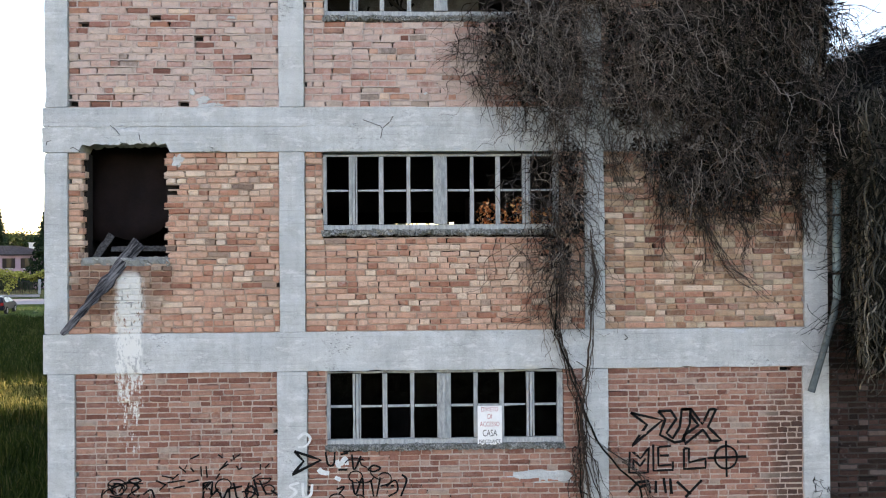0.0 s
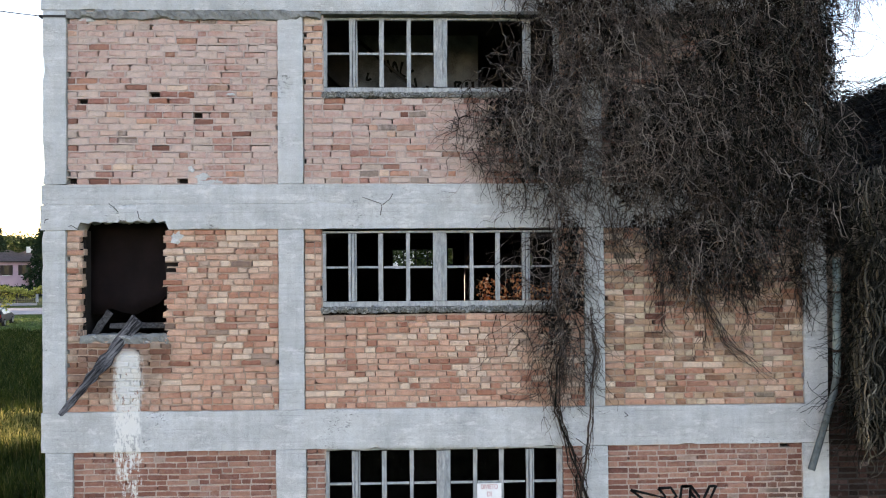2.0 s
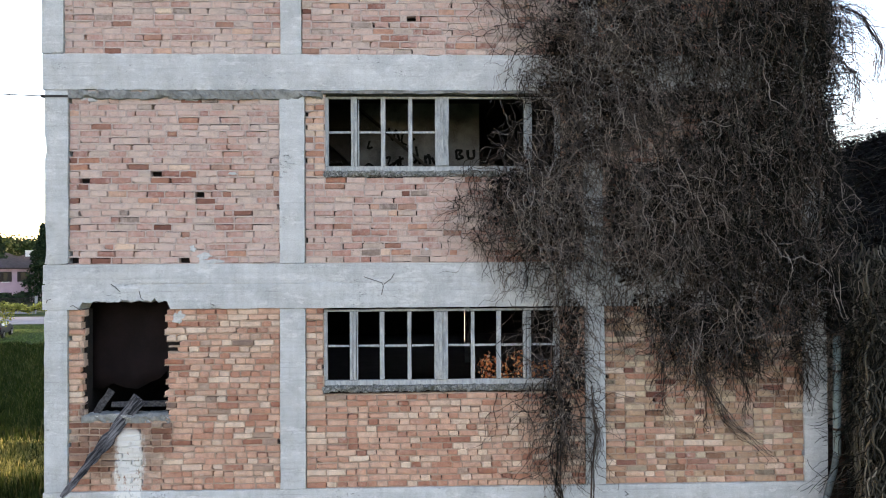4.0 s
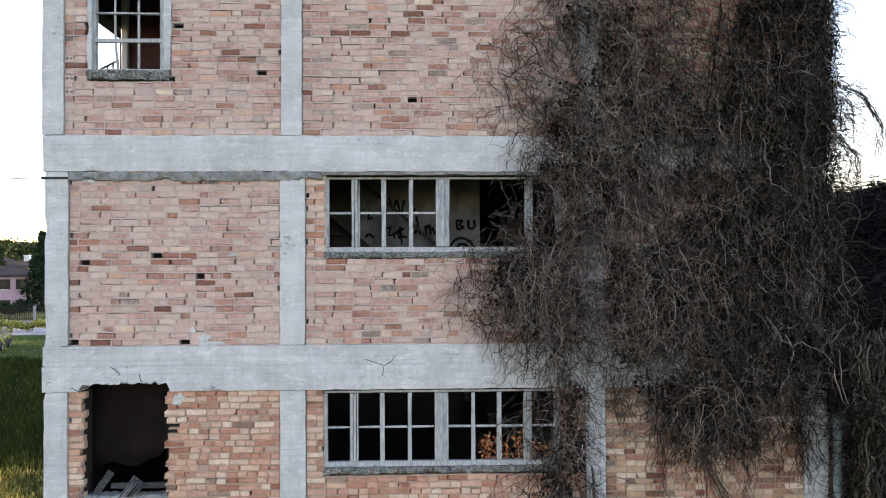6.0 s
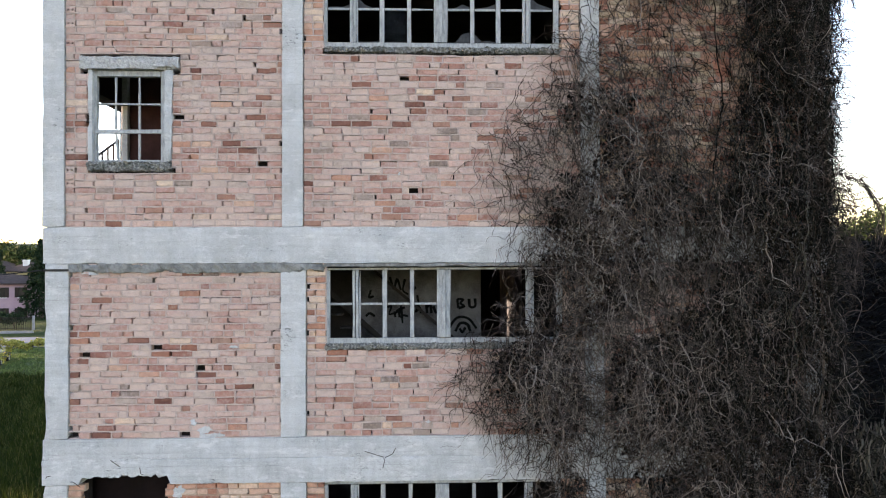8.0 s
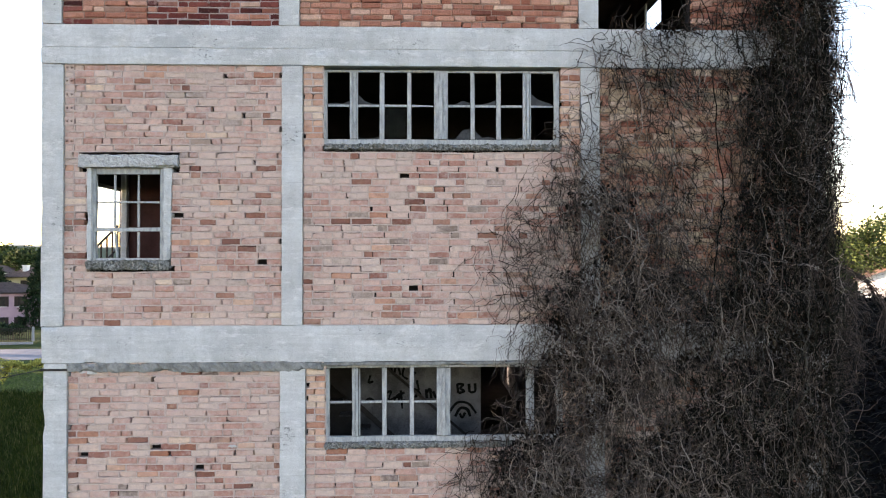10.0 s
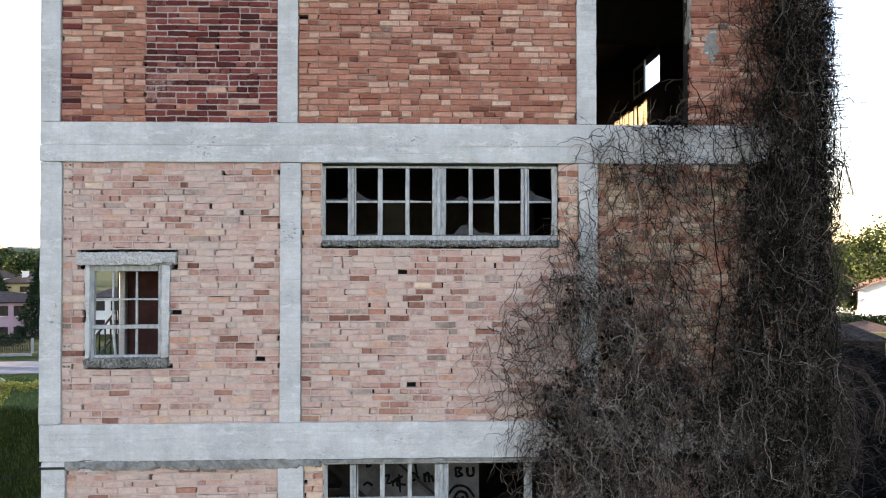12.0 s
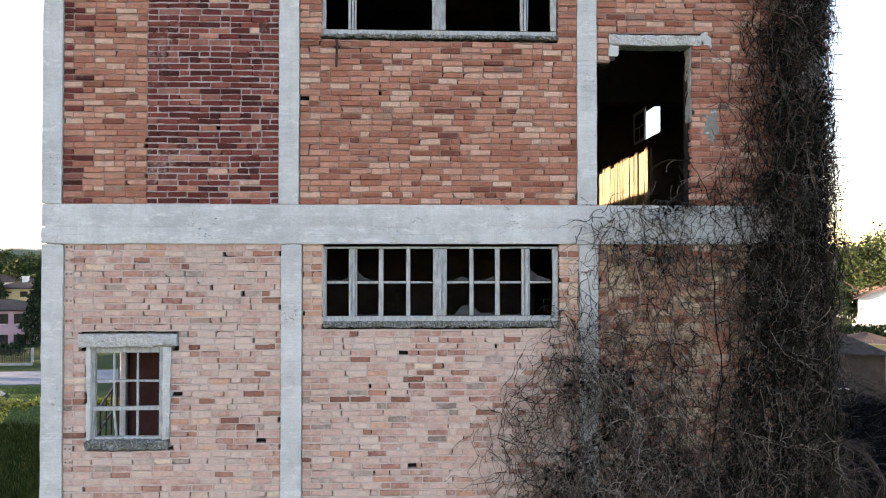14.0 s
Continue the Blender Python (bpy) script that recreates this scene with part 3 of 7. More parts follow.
# ---- windows ----
def window_strip(x0, z0, z1, label, bars=((1, 1), (1, 1)), glass=(), shards=(), posts=True, right_end=True, mat=None):
    """A wide timber window: four lights of one, three, three and one panes, cut by a transom. bars: which half keeps its glazing bars."""
    mat = mat or WOOD_PAINT
    w = empty("window", label, "window", "wide timber windows of the facade")
    k = 1 / 138.25
    X = lambda a: x0 + a * k
    yf, yb = 0.035, 0.105
    part("frame_top", rough_block(X(0), X(421), yf + 0.02, yb, z1 - 0.045, z1 - 0.012, 0.25, 0.003, 0.01, seed=z0), mat, w)
    part("frame_bottom", rough_block(X(0), X(421), yf, yb, z0, z0 + 0.07, 0.25, 0.003, 0.01, seed=z0 + 1), mat, w)
    zt, zb = z1 - 0.045, z0 + 0.07
    ups = [(0, 7, "frame_side"), (46, 61, "mullion"), (196, 221, "mullion"), (355, 370, "mullion"), (410, 421, "frame_side")]
    for a, b, nm in ups:
        if nm == "mullion" and b - a < 20:
            for q, (ua, ub, dy) in enumerate(((a, a + 5.7, 0.006), (a + 6.1, b - 3.5, -0.004), (b - 3.2, b, 0.007))):
                part("stile", rough_block(X(ua), X(ub), yf - 0.006 + dy, yb - 0.006, zb, zt, 0.25, 0.002, 0.005, seed=ua * 0.7 + z0), mat, w)
            continue
        ob = part(nm, rough_block(X(a), X(b), yf - 0.006, yb - 0.006, zb, zt, 0.25, 0.003, 0.008, seed=a * 0.7 + z0), mat, w)
        if nm == "mullion" and b - a > 20:
            part("cover_strip", rough_block(X(204), X(211), yf - 0.026, yf - 0.007, zb, zt, 0.3, 0.002, 0.006, seed=a + z0), mat, ob)
            part("cover_strip", rough_block(X(213), X(217), yf - 0.014, yf - 0.007, zb, zt, 0.3, 0.002, 0.004, seed=a + z0 + 5), mat, ob)
    lights = [(7, 46), (61, 99), (108, 148), (156, 196), (221, 261), (269, 307), (316, 355), (370, 410)]
    zm = zb + (zt - zb) * 0.5
    for h, (thin, tran) in enumerate(bars):
        if thin:
            for a, b in ((99, 108), (148, 156)) if h == 0 else ((261, 269), (307, 316)):
                part("glazing_bar", rough_block(X(a), X(b), yf + 0.008, yb - 0.03, zb, zt, 0.3, 0.0025, 0.006, seed=a + z0 * 3), mat, w)
        if tran:
            for a, b in lights[h * 4:h * 4 + 4]:
                part("transom", rough_block(X(a), X(b), yf + 0.01, yb - 0.032, zm - 0.017, zm + 0.017, 0.3, 0.0025, 0.006, seed=b + z0 * 2), mat, w)
    yg = yf + 0.03
    for i, up in glass:
        a, b = lights[i]
        za, zc = (zm + 0.018, zt - 0.002) if up else (zb + 0.002, zm - 0.018)
        bm = bmesh.new()
        add_box(bm, X(a) + 0.001, X(b) - 0.001, yg, yg + 0.004, za, zc)
        part("pane", bm, GLASS, w, "dusty glass pane")
    rnd = random.Random(int(z0 * 100))
    for i, up in shards:
        a, b = lights[i]
        za, zc = (zm + 0.018, zt - 0.002) if up else (zb + 0.002, zm - 0.018)
        xa, xb = X(a) + 0.002, X(b) - 0.002
        bm = bmesh.new()
        n = 4
        lean, peak = rnd.uniform(-1, 1), rnd.uniform(0.15, 0.6)
        top = [za + (zc - za) * min(0.95, max(0.02, peak * (0.5 + lean * (j / (n - 1) - 0.5)) ** 1.6 + rnd.gauss(0.0, 0.06))) for j in range(n)]
        fr, bk = [], []
        for y, out in ((yg, fr), (yg + 0.004, bk)):
            for j in range(n):
                x = xa + (xb - xa) * j / (n - 1)
                out.append((bm.verts.new((x, y, za)), bm.verts.new((x, y, top[j]))))
        for s in (fr, bk):
            for p, q in zip(s, s[1:]):
                bm.faces.new((p[0], q[0], q[1], p[1]))
        for p, q, r, t in zip(fr, fr[1:], bk, bk[1:]):
            bm.faces.new((p[1], q[1], t[1], r[1]))
        part("glass_shard", bm, SHARD, w, "broken glass left in the rebate")
    sill = part("sill", rough_block(x0 - 0.01, x0 + 3.06, -0.02, 0.2, z0 - (0.045 if z0 > 15 else 0.07), z0 - 0.002, 0.024, 0.010, 0.03, seed=z0 * 4, fine=0.03), AGGREGATE, w, "coarse crumbling concrete sill")
    return w


ALL = [(i, u) for i in range(8) for u in (0, 1)]
window_strip(-1.243, 2.05, 3.0, "wide weathered timber window with dark panes under a concrete beam", glass=[p for p in ALL if p not in ((3, 1), (5, 0), (2, 0))])
window_strip(-1.274, 4.80, 5.79, "wide timber window without glass, vine creeping over one end")
window_strip(-1.25, 7.55, 8.535, "wide timber window with one half stripped of its bars", bars=((1, 1), (0, 0)))
window_strip(-1.28, 11.355, 12.335, "wide timber window with broken glass in its panes", shards=[(0, 1), (1, 1), (4, 1), (4, 0), (5, 1), (5, 0), (6, 0), (7, 1), (1, 0)], glass=[(2, 0)])
window_strip(-1.294, 15.06, 16.095, "wide timber window frame stripped of bars and glass", bars=((0, 0), (0, 0)))

# small window of the fourth storey: two sashes of three by three panes, lintel and sill
sw = empty("small_window", "small nine-pane white timber window with a concrete lintel and sill", "window")
part("lintel", rough_block(-4.345, -3.10, -0.035, 0.22, 11.046, 11.207, 0.035, 0.007, 0.02, seed=3.3, fine=0.016), PEBBLY, sw, "rough pale concrete lintel")
part("sill", rough_block(-4.25, -3.20, -0.03, 0.22, 9.755, 9.868, 0.024, 0.010, 0.03, seed=8.3, fine=0.03), AGGREGATE, sw, "coarse grey concrete sill")
part("jamb", rough_block(-4.245, -4.188, -0.004, 0.2, 9.866, 11.044, 0.05, 0.004, 0.008, seed=1.1, fine=0.006), CONCRETE, sw, "smeared grey mortar jamb")
part("jamb", rough_block(-3.288, -3.19, -0.012, 0.2, 9.866, 11.044, 0.05, 0.010, 0.02, seed=2.1, fine=0.012), CONCRETE, sw, "smeared grey mortar jamb")
for nm, r in (("frame_side", (-4.188, -4.15, 9.87, 11.044)), ("frame_side", (-3.35, -3.288, 9.87, 11.044)), ("frame_top", (-4.15, -3.35, 10.965, 11.044)), ("frame_bottom", (-4.15, -3.35, 9.87, 9.905))):
    part(nm, rough_block(r[0], r[1], 0.04, 0.12, r[2], r[3], 0.25, 0.003, 0.008, seed=r[0] * 3), WOOD_PAINT, sw)
for nm, r in (("meeting_rail", (-4.17, -3.32, 10.235, 10.29)), ("transom", (-4.15, -3.35, 10.595, 10.625))):
    part(nm, rough_block(r[0], r[1], 0.03, 0.085, r[2], r[3], 0.25, 0.003, 0.008, seed=r[2]), WOOD_PAINT, sw)
for x, dx in ((-3.915, 0.03), (-3.62, 0.0)):
    part("glazing_bar", rough_block(x - 0.015, x + 0.015, 0.045, 0.08, 10.29, 10.965, 0.3, 0.002, 0.006, seed=x), WOOD_PAINT, sw)
    bm = rough_block(-0.015, 0.015, 0.045, 0.08, 9.905, 10.235, 0.3, 0.002, 0.006, seed=x)
    bmesh.ops.transform(bm, matrix=Matrix.Translation((x, 0, 0)) @ Matrix.Shear("XY", 4, (0, 0)), verts=bm.verts)
    for v in bm.verts:
        v.co.x += dx * (10.235 - v.co.z) / 0.33
    part("glazing_bar", bm, WOOD_PAINT, sw)

# lintel over the tall opening of the top floor, with the pale jamb lining
op = empty("door_lintel", "broken concrete lintel over a tall doorless opening", "lintel")
part("lintel", rough_block(2.43, 3.65, -0.03, 0.24, 14.945, 15.085, 0.04, 0.007, 0.02, seed=6.1, fine=0.014), PEBBLY, op)
part("jamb", rough_block(3.497, 3.522, -0.006, 0.2, 13.95, 14.94, 0.05, 0.007, 0.02, seed=6.6, fine=0.012), MUD, op, "thin grey mortar jamb lining")
part("corbel", rough_block(2.43, 2.56, -0.026, 0.2, 14.80, 14.944, 0.05, 0.016, 0.05, seed=7.6), CONCRETE_LIGHT, op)

# ---- the broken opening of the second storey ----
part_ = rough_block(-4.33, -3.2, 0.0, 0.24, 4.36, 4.47, 0.04, 0.012, 0.03, seed=5.5, fine=0.025)
ob = part("broken_sill", part_, CONCRETE_ROUGH)
tagged(ob, "crumbling concrete sill of a broken opening", "window sill")
bm = bmesh.new()
n = 16
rows_ = []
for i in range(n + 1):
    u = i / n
    c = Vector((-3.62 - 0.81 * u, 0.06 - 0.34 * u ** 1.2, 4.66 - 1.13 * u))
    wd = 0.085 * (1 - 0.7 * u ** 1.5) + 0.018 * random.uniform(-1, 1)
    across = Vector((0.75, 0.05, -0.66))
    rows_.append([bm.verts.new(c + across * s * wd + Vector((0, d, 0.0)) + Vector([random.uniform(-0.006, 0.006) for _ in range(3)])) for s, d in ((-1, 0), (-0.3, -0.012), (0.3, -0.006), (1, 0), (1, 0.04), (-1, 0.04))])
for a, b in zip(rows_, rows_[1:]):
    for k in range(6):
        bm.faces.new((a[k], a[(k + 1) % 6], b[(k + 1) % 6], b[k]))
bm.faces.new(rows_[0][::-1])
bm.faces.new(rows_[-1])
ob = part("broken_plank", bm, PLANK_WOOD)
tagged(ob, "splintered grey timber plank hanging out of the broken opening", "plank")
ob = part("crossboard", rough_block(-4.0, -3.24, 0.1, 0.14, 4.545, 4.62, 0.12, 0.006, 0.02, seed=9.9), OLD_WOOD)
tagged(ob, "grey timber board fixed across the broken opening", "board")
ob = part("leaning_board", rough_block(-0.05, 0.05, 0.09, 0.125, 0.0, 0.5, 0.12, 0.008, 0.02, seed=9.1), OLD_WOOD)
ob.matrix_world = Matrix.Translation((-4.2, 0.0, 4.46)) @ Matrix.Rotation(radians(36), 4, "Y") @ Matrix.Diagonal((1, 1, 0.75, 1))
tagged(ob, "short grey board leaning on the broken sill", "board")
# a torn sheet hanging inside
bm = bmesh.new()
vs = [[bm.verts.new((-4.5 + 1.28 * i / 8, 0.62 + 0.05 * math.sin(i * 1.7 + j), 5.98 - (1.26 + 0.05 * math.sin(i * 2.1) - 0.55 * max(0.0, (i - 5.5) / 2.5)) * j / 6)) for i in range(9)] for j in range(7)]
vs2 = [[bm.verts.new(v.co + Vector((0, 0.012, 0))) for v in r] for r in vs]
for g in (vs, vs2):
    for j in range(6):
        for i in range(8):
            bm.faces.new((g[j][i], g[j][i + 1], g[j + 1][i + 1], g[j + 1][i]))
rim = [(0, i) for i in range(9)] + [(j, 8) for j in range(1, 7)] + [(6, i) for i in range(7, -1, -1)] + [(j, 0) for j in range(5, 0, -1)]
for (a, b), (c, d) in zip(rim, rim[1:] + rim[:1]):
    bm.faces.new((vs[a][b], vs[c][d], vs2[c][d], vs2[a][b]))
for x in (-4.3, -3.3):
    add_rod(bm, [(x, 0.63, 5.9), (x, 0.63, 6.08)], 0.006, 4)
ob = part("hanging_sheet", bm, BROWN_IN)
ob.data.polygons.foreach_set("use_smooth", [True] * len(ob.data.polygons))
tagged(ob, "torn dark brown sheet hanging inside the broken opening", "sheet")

# bent reinforcing wires, an iron hook, rusty stubs
for k, pts in enumerate((((-3.82, -0.02, 6.02), (-3.85, -0.09, 6.08), (-3.91, -0.1, 6.13)), ((-3.53, -0.02, 5.92), (-3.55, -0.07, 5.95), (-3.56, -0.08, 6.03)), ((-4.47, 0.0, 5.84), (-4.38, -0.08, 5.86), (-4.28, -0.1, 5.80)), ((-4.75, -0.01, 5.88), (-4.7, -0.08, 5.93), (-4.65, -0.09, 5.94)), ((-0.53, -0.02, 5.95), (-0.50, -0.07, 6.08), (-0.52, -0.06, 6.12), (-0.75, -0.08, 6.2)), ((-0.5, -0.02, 6.1), (-0.4, -0.1, 6.17), (-0.36, -0.1, 6.24)), ((2.59, -0.02, 3.36), (2.62, -0.09, 3.40), (2.57, -0.1, 3.44)))):
    bm = bmesh.new()
    add_rod(bm, pts, 0.0045, 5)
    ob = part("rebar_stub", bm, IRON)
    tagged(ob, "bent rusty reinforcing wire sticking out of the concrete", "wire", "bent reinforcing wires")
bm = bmesh.new()
add_rod(bm, [(-1.10, 0.02, 14.93), (-1.10, -0.06, 14.95), (-1.09, -0.07, 14.9), (-1.105, -0.045, 14.62)], 0.018, 6)
add_box(bm, -1.135, -1.06, -0.05, 0.02, 14.87, 14.89)
ob = part("iron_hook", bm, IRON)
tagged(ob, "black rusted iron bar hanging under the upper sill", "iron bar")

# cable tied round the corner column and running off
bm = bmesh.new()
a, b = Vector((-4.79, -0.03, 8.50)), Vector((-22.0, -17.5, 9.4))
add_rod(bm, [a.lerp(b, i / 14) - Vector((0, 0, 1.1 * math.sin(math.pi * i / 14))) for i in range(15)], 0.007, 5)
cab = part("cable", bm, RUBBER)
tagged(cab, "thin black overhead cable tied to the corner column", "cable")
bm = bmesh.new()
add_box(bm, -4.80, -4.45, -0.034, -0.014, 8.485, 8.515)
add_box(bm, -4.80, -4.775, -0.034, 0.25, 8.485, 8.515)
part("strap", bm, RUBBER, cab, "black strap round the column")

# broken rainwater pipe at the right-hand column
pipe = empty("rain_pipe", "broken teal-grey sheet-metal rain pipe beside the column", "rain pipe")
bm = bmesh.new()
add_rod(bm, [(5.345, -0.10, 5.4), (5.34, -0.10, 4.9), (5.335, -0.10, 4.3), (5.33, -0.10, 3.86)], [0.05, 0.05, 0.05, 0.046], 12)
part("upright", bm, PIPE, pipe)
bm = bmesh.new()
add_rod(bm, [(5.33, -0.10, 3.92), (5.28, -0.12, 3.68), (5.12, -0.16, 3.22), (4.93, -0.2, 2.70)], [0.04, 0.042, 0.042, 0.046], 10)
part("fallen_length", bm, PIPE_DARK, pipe)
for z in (4.95, 4.2):
    bm = bmesh.new()
    add_rod(bm, [(5.337, -0.10, z - 0.015), (5.337, -0.10, z + 0.015)], 0.056, 12)
    add_box(bm, 5.32, 5.35, -0.05, 0.11, z - 0.012, z + 0.012)
    part("bracket", bm, IRON, pipe)

# warning board fixed to the ground-floor window
sg = empty("warning_sign", "white rectangular warning sign hung on the window bars", "sign", at=(0, 0, 0))
SIGN_WHITE = plain_material("sign_enamel", (0.74, 0.74, 0.75), (0.84, 0.84, 0.85), 6.0, 0.45, bump=0.05)
SIGN_RED = plain_material("sign_faded_red", (0.42, 0.16, 0.17), (0.55, 0.26, 0.27), 30.0, 0.6, bump=0.05)
SIGN_BLACK = plain_material("sign_black", (0.03, 0.03, 0.035), (0.06, 0.06, 0.065), 30.0, 0.6, bump=0.05)
bm = bmesh.new()
add_box(bm, 0.692, 1.004, -0.004, 0.006, 2.035, 2.532, bevel=0.002)
part("board", bm, SIGN_WHITE, sg)
for txt, z, h, wd, mt in (("DIVIETO", 2.462, 0.060, 0.215, SIGN_RED), ("DI", 2.37, 0.058, 0.055, SIGN_RED), ("ACCESSO", 2.272, 0.060, 0.25, SIGN_RED), ("CASA", 2.145, 0.085, 0.185, SIGN_BLACK), ("PERICOLANTE", 2.058, 0.045, 0.275, SIGN_BLACK)):
    cu = bpy.data.curves.new("lettering", "FONT")
    cu.body, cu.align_x, cu.size, cu.extrude = txt, "CENTER", 1.0, 0.0008
    cu.materials.append(mt)
    ob = new("lettering", cu)
    bpy.context.view_layer.update()
    dx, dy = max(ob.dimensions.x, 0.01), max(ob.dimensions.y, 0.01)
    ob.parent = sg
    ob.matrix_basis = pose(0.848, -0.0062, z, 90) @ Matrix.Diagonal((wd / dx, h / dy, 1, 1))


# ---- graffiti ----
def strokes(name, label, lines, width, mat, y=-0.009):
    """Sprayed lines: thin ribbons laid just proud of the wall, a part for each stroke. lines: chains of (x, z)."""
    whole = empty(name, label, "graffiti", at=(lines[0][0][0], y, lines[0][0][1]))
    back = whole.matrix_basis.inverted()
    for ch in lines:
        bm = bmesh.new()
        pts = [Vector((a, y, b)) for a, b in ch]
        if "word" in name or "arrow" in name or len(pts) < 3:
            pts = [q for a, b in zip(pts, pts[1:]) for q in (a, a.lerp(b, 0.33), a.lerp(b, 0.67))] + [pts[-1]]
        else:
            ext = [pts[0] * 2 - pts[1]] + pts + [pts[-1] * 2 - pts[-2]]
            pts = [0.5 * (2 * b + (c - a) * u + (2 * a - 5 * b + 4 * c - d) * u * u + (3 * b - a - 3 * c + d) * u ** 3) for a, b, c, d in zip(ext, ext[1:], ext[2:], ext[3:]) for u in (0, 0.2, 0.4, 0.6, 0.8)] + [pts[-1]]
        rings = []
        for i, p in enumerate(pts):
            t = (pts[min(i + 1, len(pts) - 1)] - pts[max(i - 1, 0)]).normalized()
            s = Vector((-t.z, 0, t.x)) * width * (0.5 if "scrawl" in name or "arrow" in name else 0.56) * (1 + 0.35 * noise.noise(p * 9))
            rings.append([bm.verts.new(p + s), bm.verts.new(p - s), bm.verts.new(p - s + Vector((0, 0.004, 0))), bm.verts.new(p + s + Vector((0, 0.004, 0)))])
        for a, b in zip(rings, rings[1:]):
            for k in range(4):
                bm.faces.new((a[k], a[(k + 1) % 4], b[(k + 1) % 4], b[k]))
        bm.faces.new(rings[0][::-1])
        bm.faces.new(rings[-1])
        part("stroke", bm, mat, whole).matrix_parent_inverse = back
    return whole


def splash(label, x, z, w, h, mat, seed, y=-0.004):
    """A flat daub of mortar with a ragged outline, thicker in the middle."""
    rs = random.Random(seed)
    bm = bmesh.new()
    n = 26
    rim = [bm.verts.new((x + w * math.cos(a) * q, y + 0.008, z + h * math.sin(a) * q)) for a, q in ((2 * math.pi * k / n, 0.8 + 0.17 * math.sin(4 * math.pi * k / n + seed) + 0.1 * math.sin(10 * math.pi * k / n + 2 * seed) + rs.uniform(-0.07, 0.07)) for k in range(n))]
    mid = [bm.verts.new(((v.co.x - x) * 0.75 + x, y + rs.uniform(-0.003, 0.002), (v.co.z - z) * 0.75 + z)) for v in rim]
    c = bm.verts.new((x, y - 0.003, z))
    for k in range(n):
        bm.faces.new((rim[k], rim[(k + 1) % n], mid[(k + 1) % n], mid[k]))
        bm.faces.new((mid[k], mid[(k + 1) % n], c))
    return tagged(part("mortar_daub", bm, mat), label, "mortar daub")


for k, (x, z, w, h) in enumerate(((-2.78, 6.47, 0.13, 0.07), (-2.70, 6.40, 0.2, 0.05), (-4.25, 8.46, 0.16, 0.04), (-2.95, 8.47, 0.13, 0.03), (-2.92, 6.57, 0.06, 0.05), (0.055, 6.56, 0.055, 0.035), (-0.31, 9.73, 0.03, 0.03), (-3.1, 5.70, 0.09, 0.12), (-2.42, 7.52, 0.06, 0.03))):
    splash("pale mortar daubed on the brickwork", x, z, w, h, CONCRETE_LIGHT, k)
splash("grey cement smeared under the window", 1.55, 1.62, 0.48, 0.13, CONCRETE, 40)
splash("grey cement smeared on the top brickwork", 3.72, 15.02, 0.09, 0.14, CONCRETE, 41)
splash("grey cement smeared on the top brickwork", 3.78, 13.9, 0.16, 0.25, CONCRETE_ROUGH, 42)
for x, y, z0, z1, w in ((1.26, 10.9, 3.5, 6.07, 0.07),):
    ob = part("prop", rough_block(x - w, x + w, y - w, y + w, z0, z1, 0.5, 0.006, 0.01, seed=x), WOOD_PAINT)
    tagged(ob, "slender pale prop between floor and ceiling inside", "prop")


strokes("graffiti_word", "black sprayed outline lettering on bare brick", [
    [(2.67, 2.422), (3.082, 2.321), (2.684, 1.996), (2.88, 2.263), (2.67, 2.422)],
    [(3.031, 2.436), (3.191, 2.443), (3.263, 2.335), (3.133, 2.155), (3.212, 2.083), (3.306, 2.227), (3.335, 2.458), (3.451, 2.458), (3.437, 2.263), (3.335, 2.047), (3.234, 2.032), (3.046, 2.133), (3.118, 2.335), (3.031, 2.436)],
    [(3.335, 2.458), (3.458, 2.458), (3.603, 2.263), (3.697, 2.451), (3.784, 2.458), (3.675, 2.227), (3.856, 2.047), (3.711, 2.047), (3.61, 2.191), (3.371, 2.01), (3.357, 2.119), (3.552, 2.249), (3.437, 2.393)],
], 0.03, BLACK_PAINT)
strokes("graffiti_word", "black sprayed outline capitals on bare brick", [
    [(2.655, 1.953), (2.641, 1.65), (2.887, 1.65), (2.901, 1.974), (2.793, 1.83), (2.655, 1.953)],
    [(2.699, 1.7), (2.699, 1.816), (2.786, 1.736), (2.858, 1.83)],
    [(2.959, 2.01), (2.959, 1.671), (3.212, 1.679), (3.212, 1.787)],
    [(3.031, 1.974), (3.191, 1.989)],
    [(3.024, 1.974), (3.024, 1.736), (3.191, 1.744)],
    [(3.046, 1.866), (3.162, 1.866)],
    [(3.357, 1.953), (3.357, 1.686), (3.639, 1.7), (3.639, 1.816), (3.422, 1.772), (3.422, 1.953), (3.357, 1.953)],
], 0.026, BLACK_PAINT)
strokes("graffiti_ring", "black sprayed ring crossed by two lines", [
    [(4.051, 1.83), (4.037, 1.768), (3.997, 1.717), (3.939, 1.689), (3.875, 1.689), (3.816, 1.717), (3.776, 1.768), (3.762, 1.83), (3.776, 1.893), (3.816, 1.943), (3.875, 1.971), (3.939, 1.971), (3.997, 1.943), (4.037, 1.893), (4.051, 1.83)],
    [(3.668, 1.823), (4.174, 1.837)],
    [(3.907, 2.047), (3.914, 1.578)],
], 0.026, BLACK_PAINT)
strokes("graffiti_word", "black sprayed outline letters low on the brick", [
    [(2.634, 1.397), (2.757, 1.527), (2.901, 1.542)],
    [(2.793, 1.469), (2.901, 1.498), (2.916, 1.383)],
    [(2.988, 1.542), (2.988, 1.383)],
    [(3.089, 1.578), (3.118, 1.383)],
    [(3.263, 1.527), (3.444, 1.361)],
    [(3.588, 1.542), (3.371, 1.325)],
    [(3.176, 1.57), (3.191, 1.368)],
], 0.03, BLACK_PAINT)
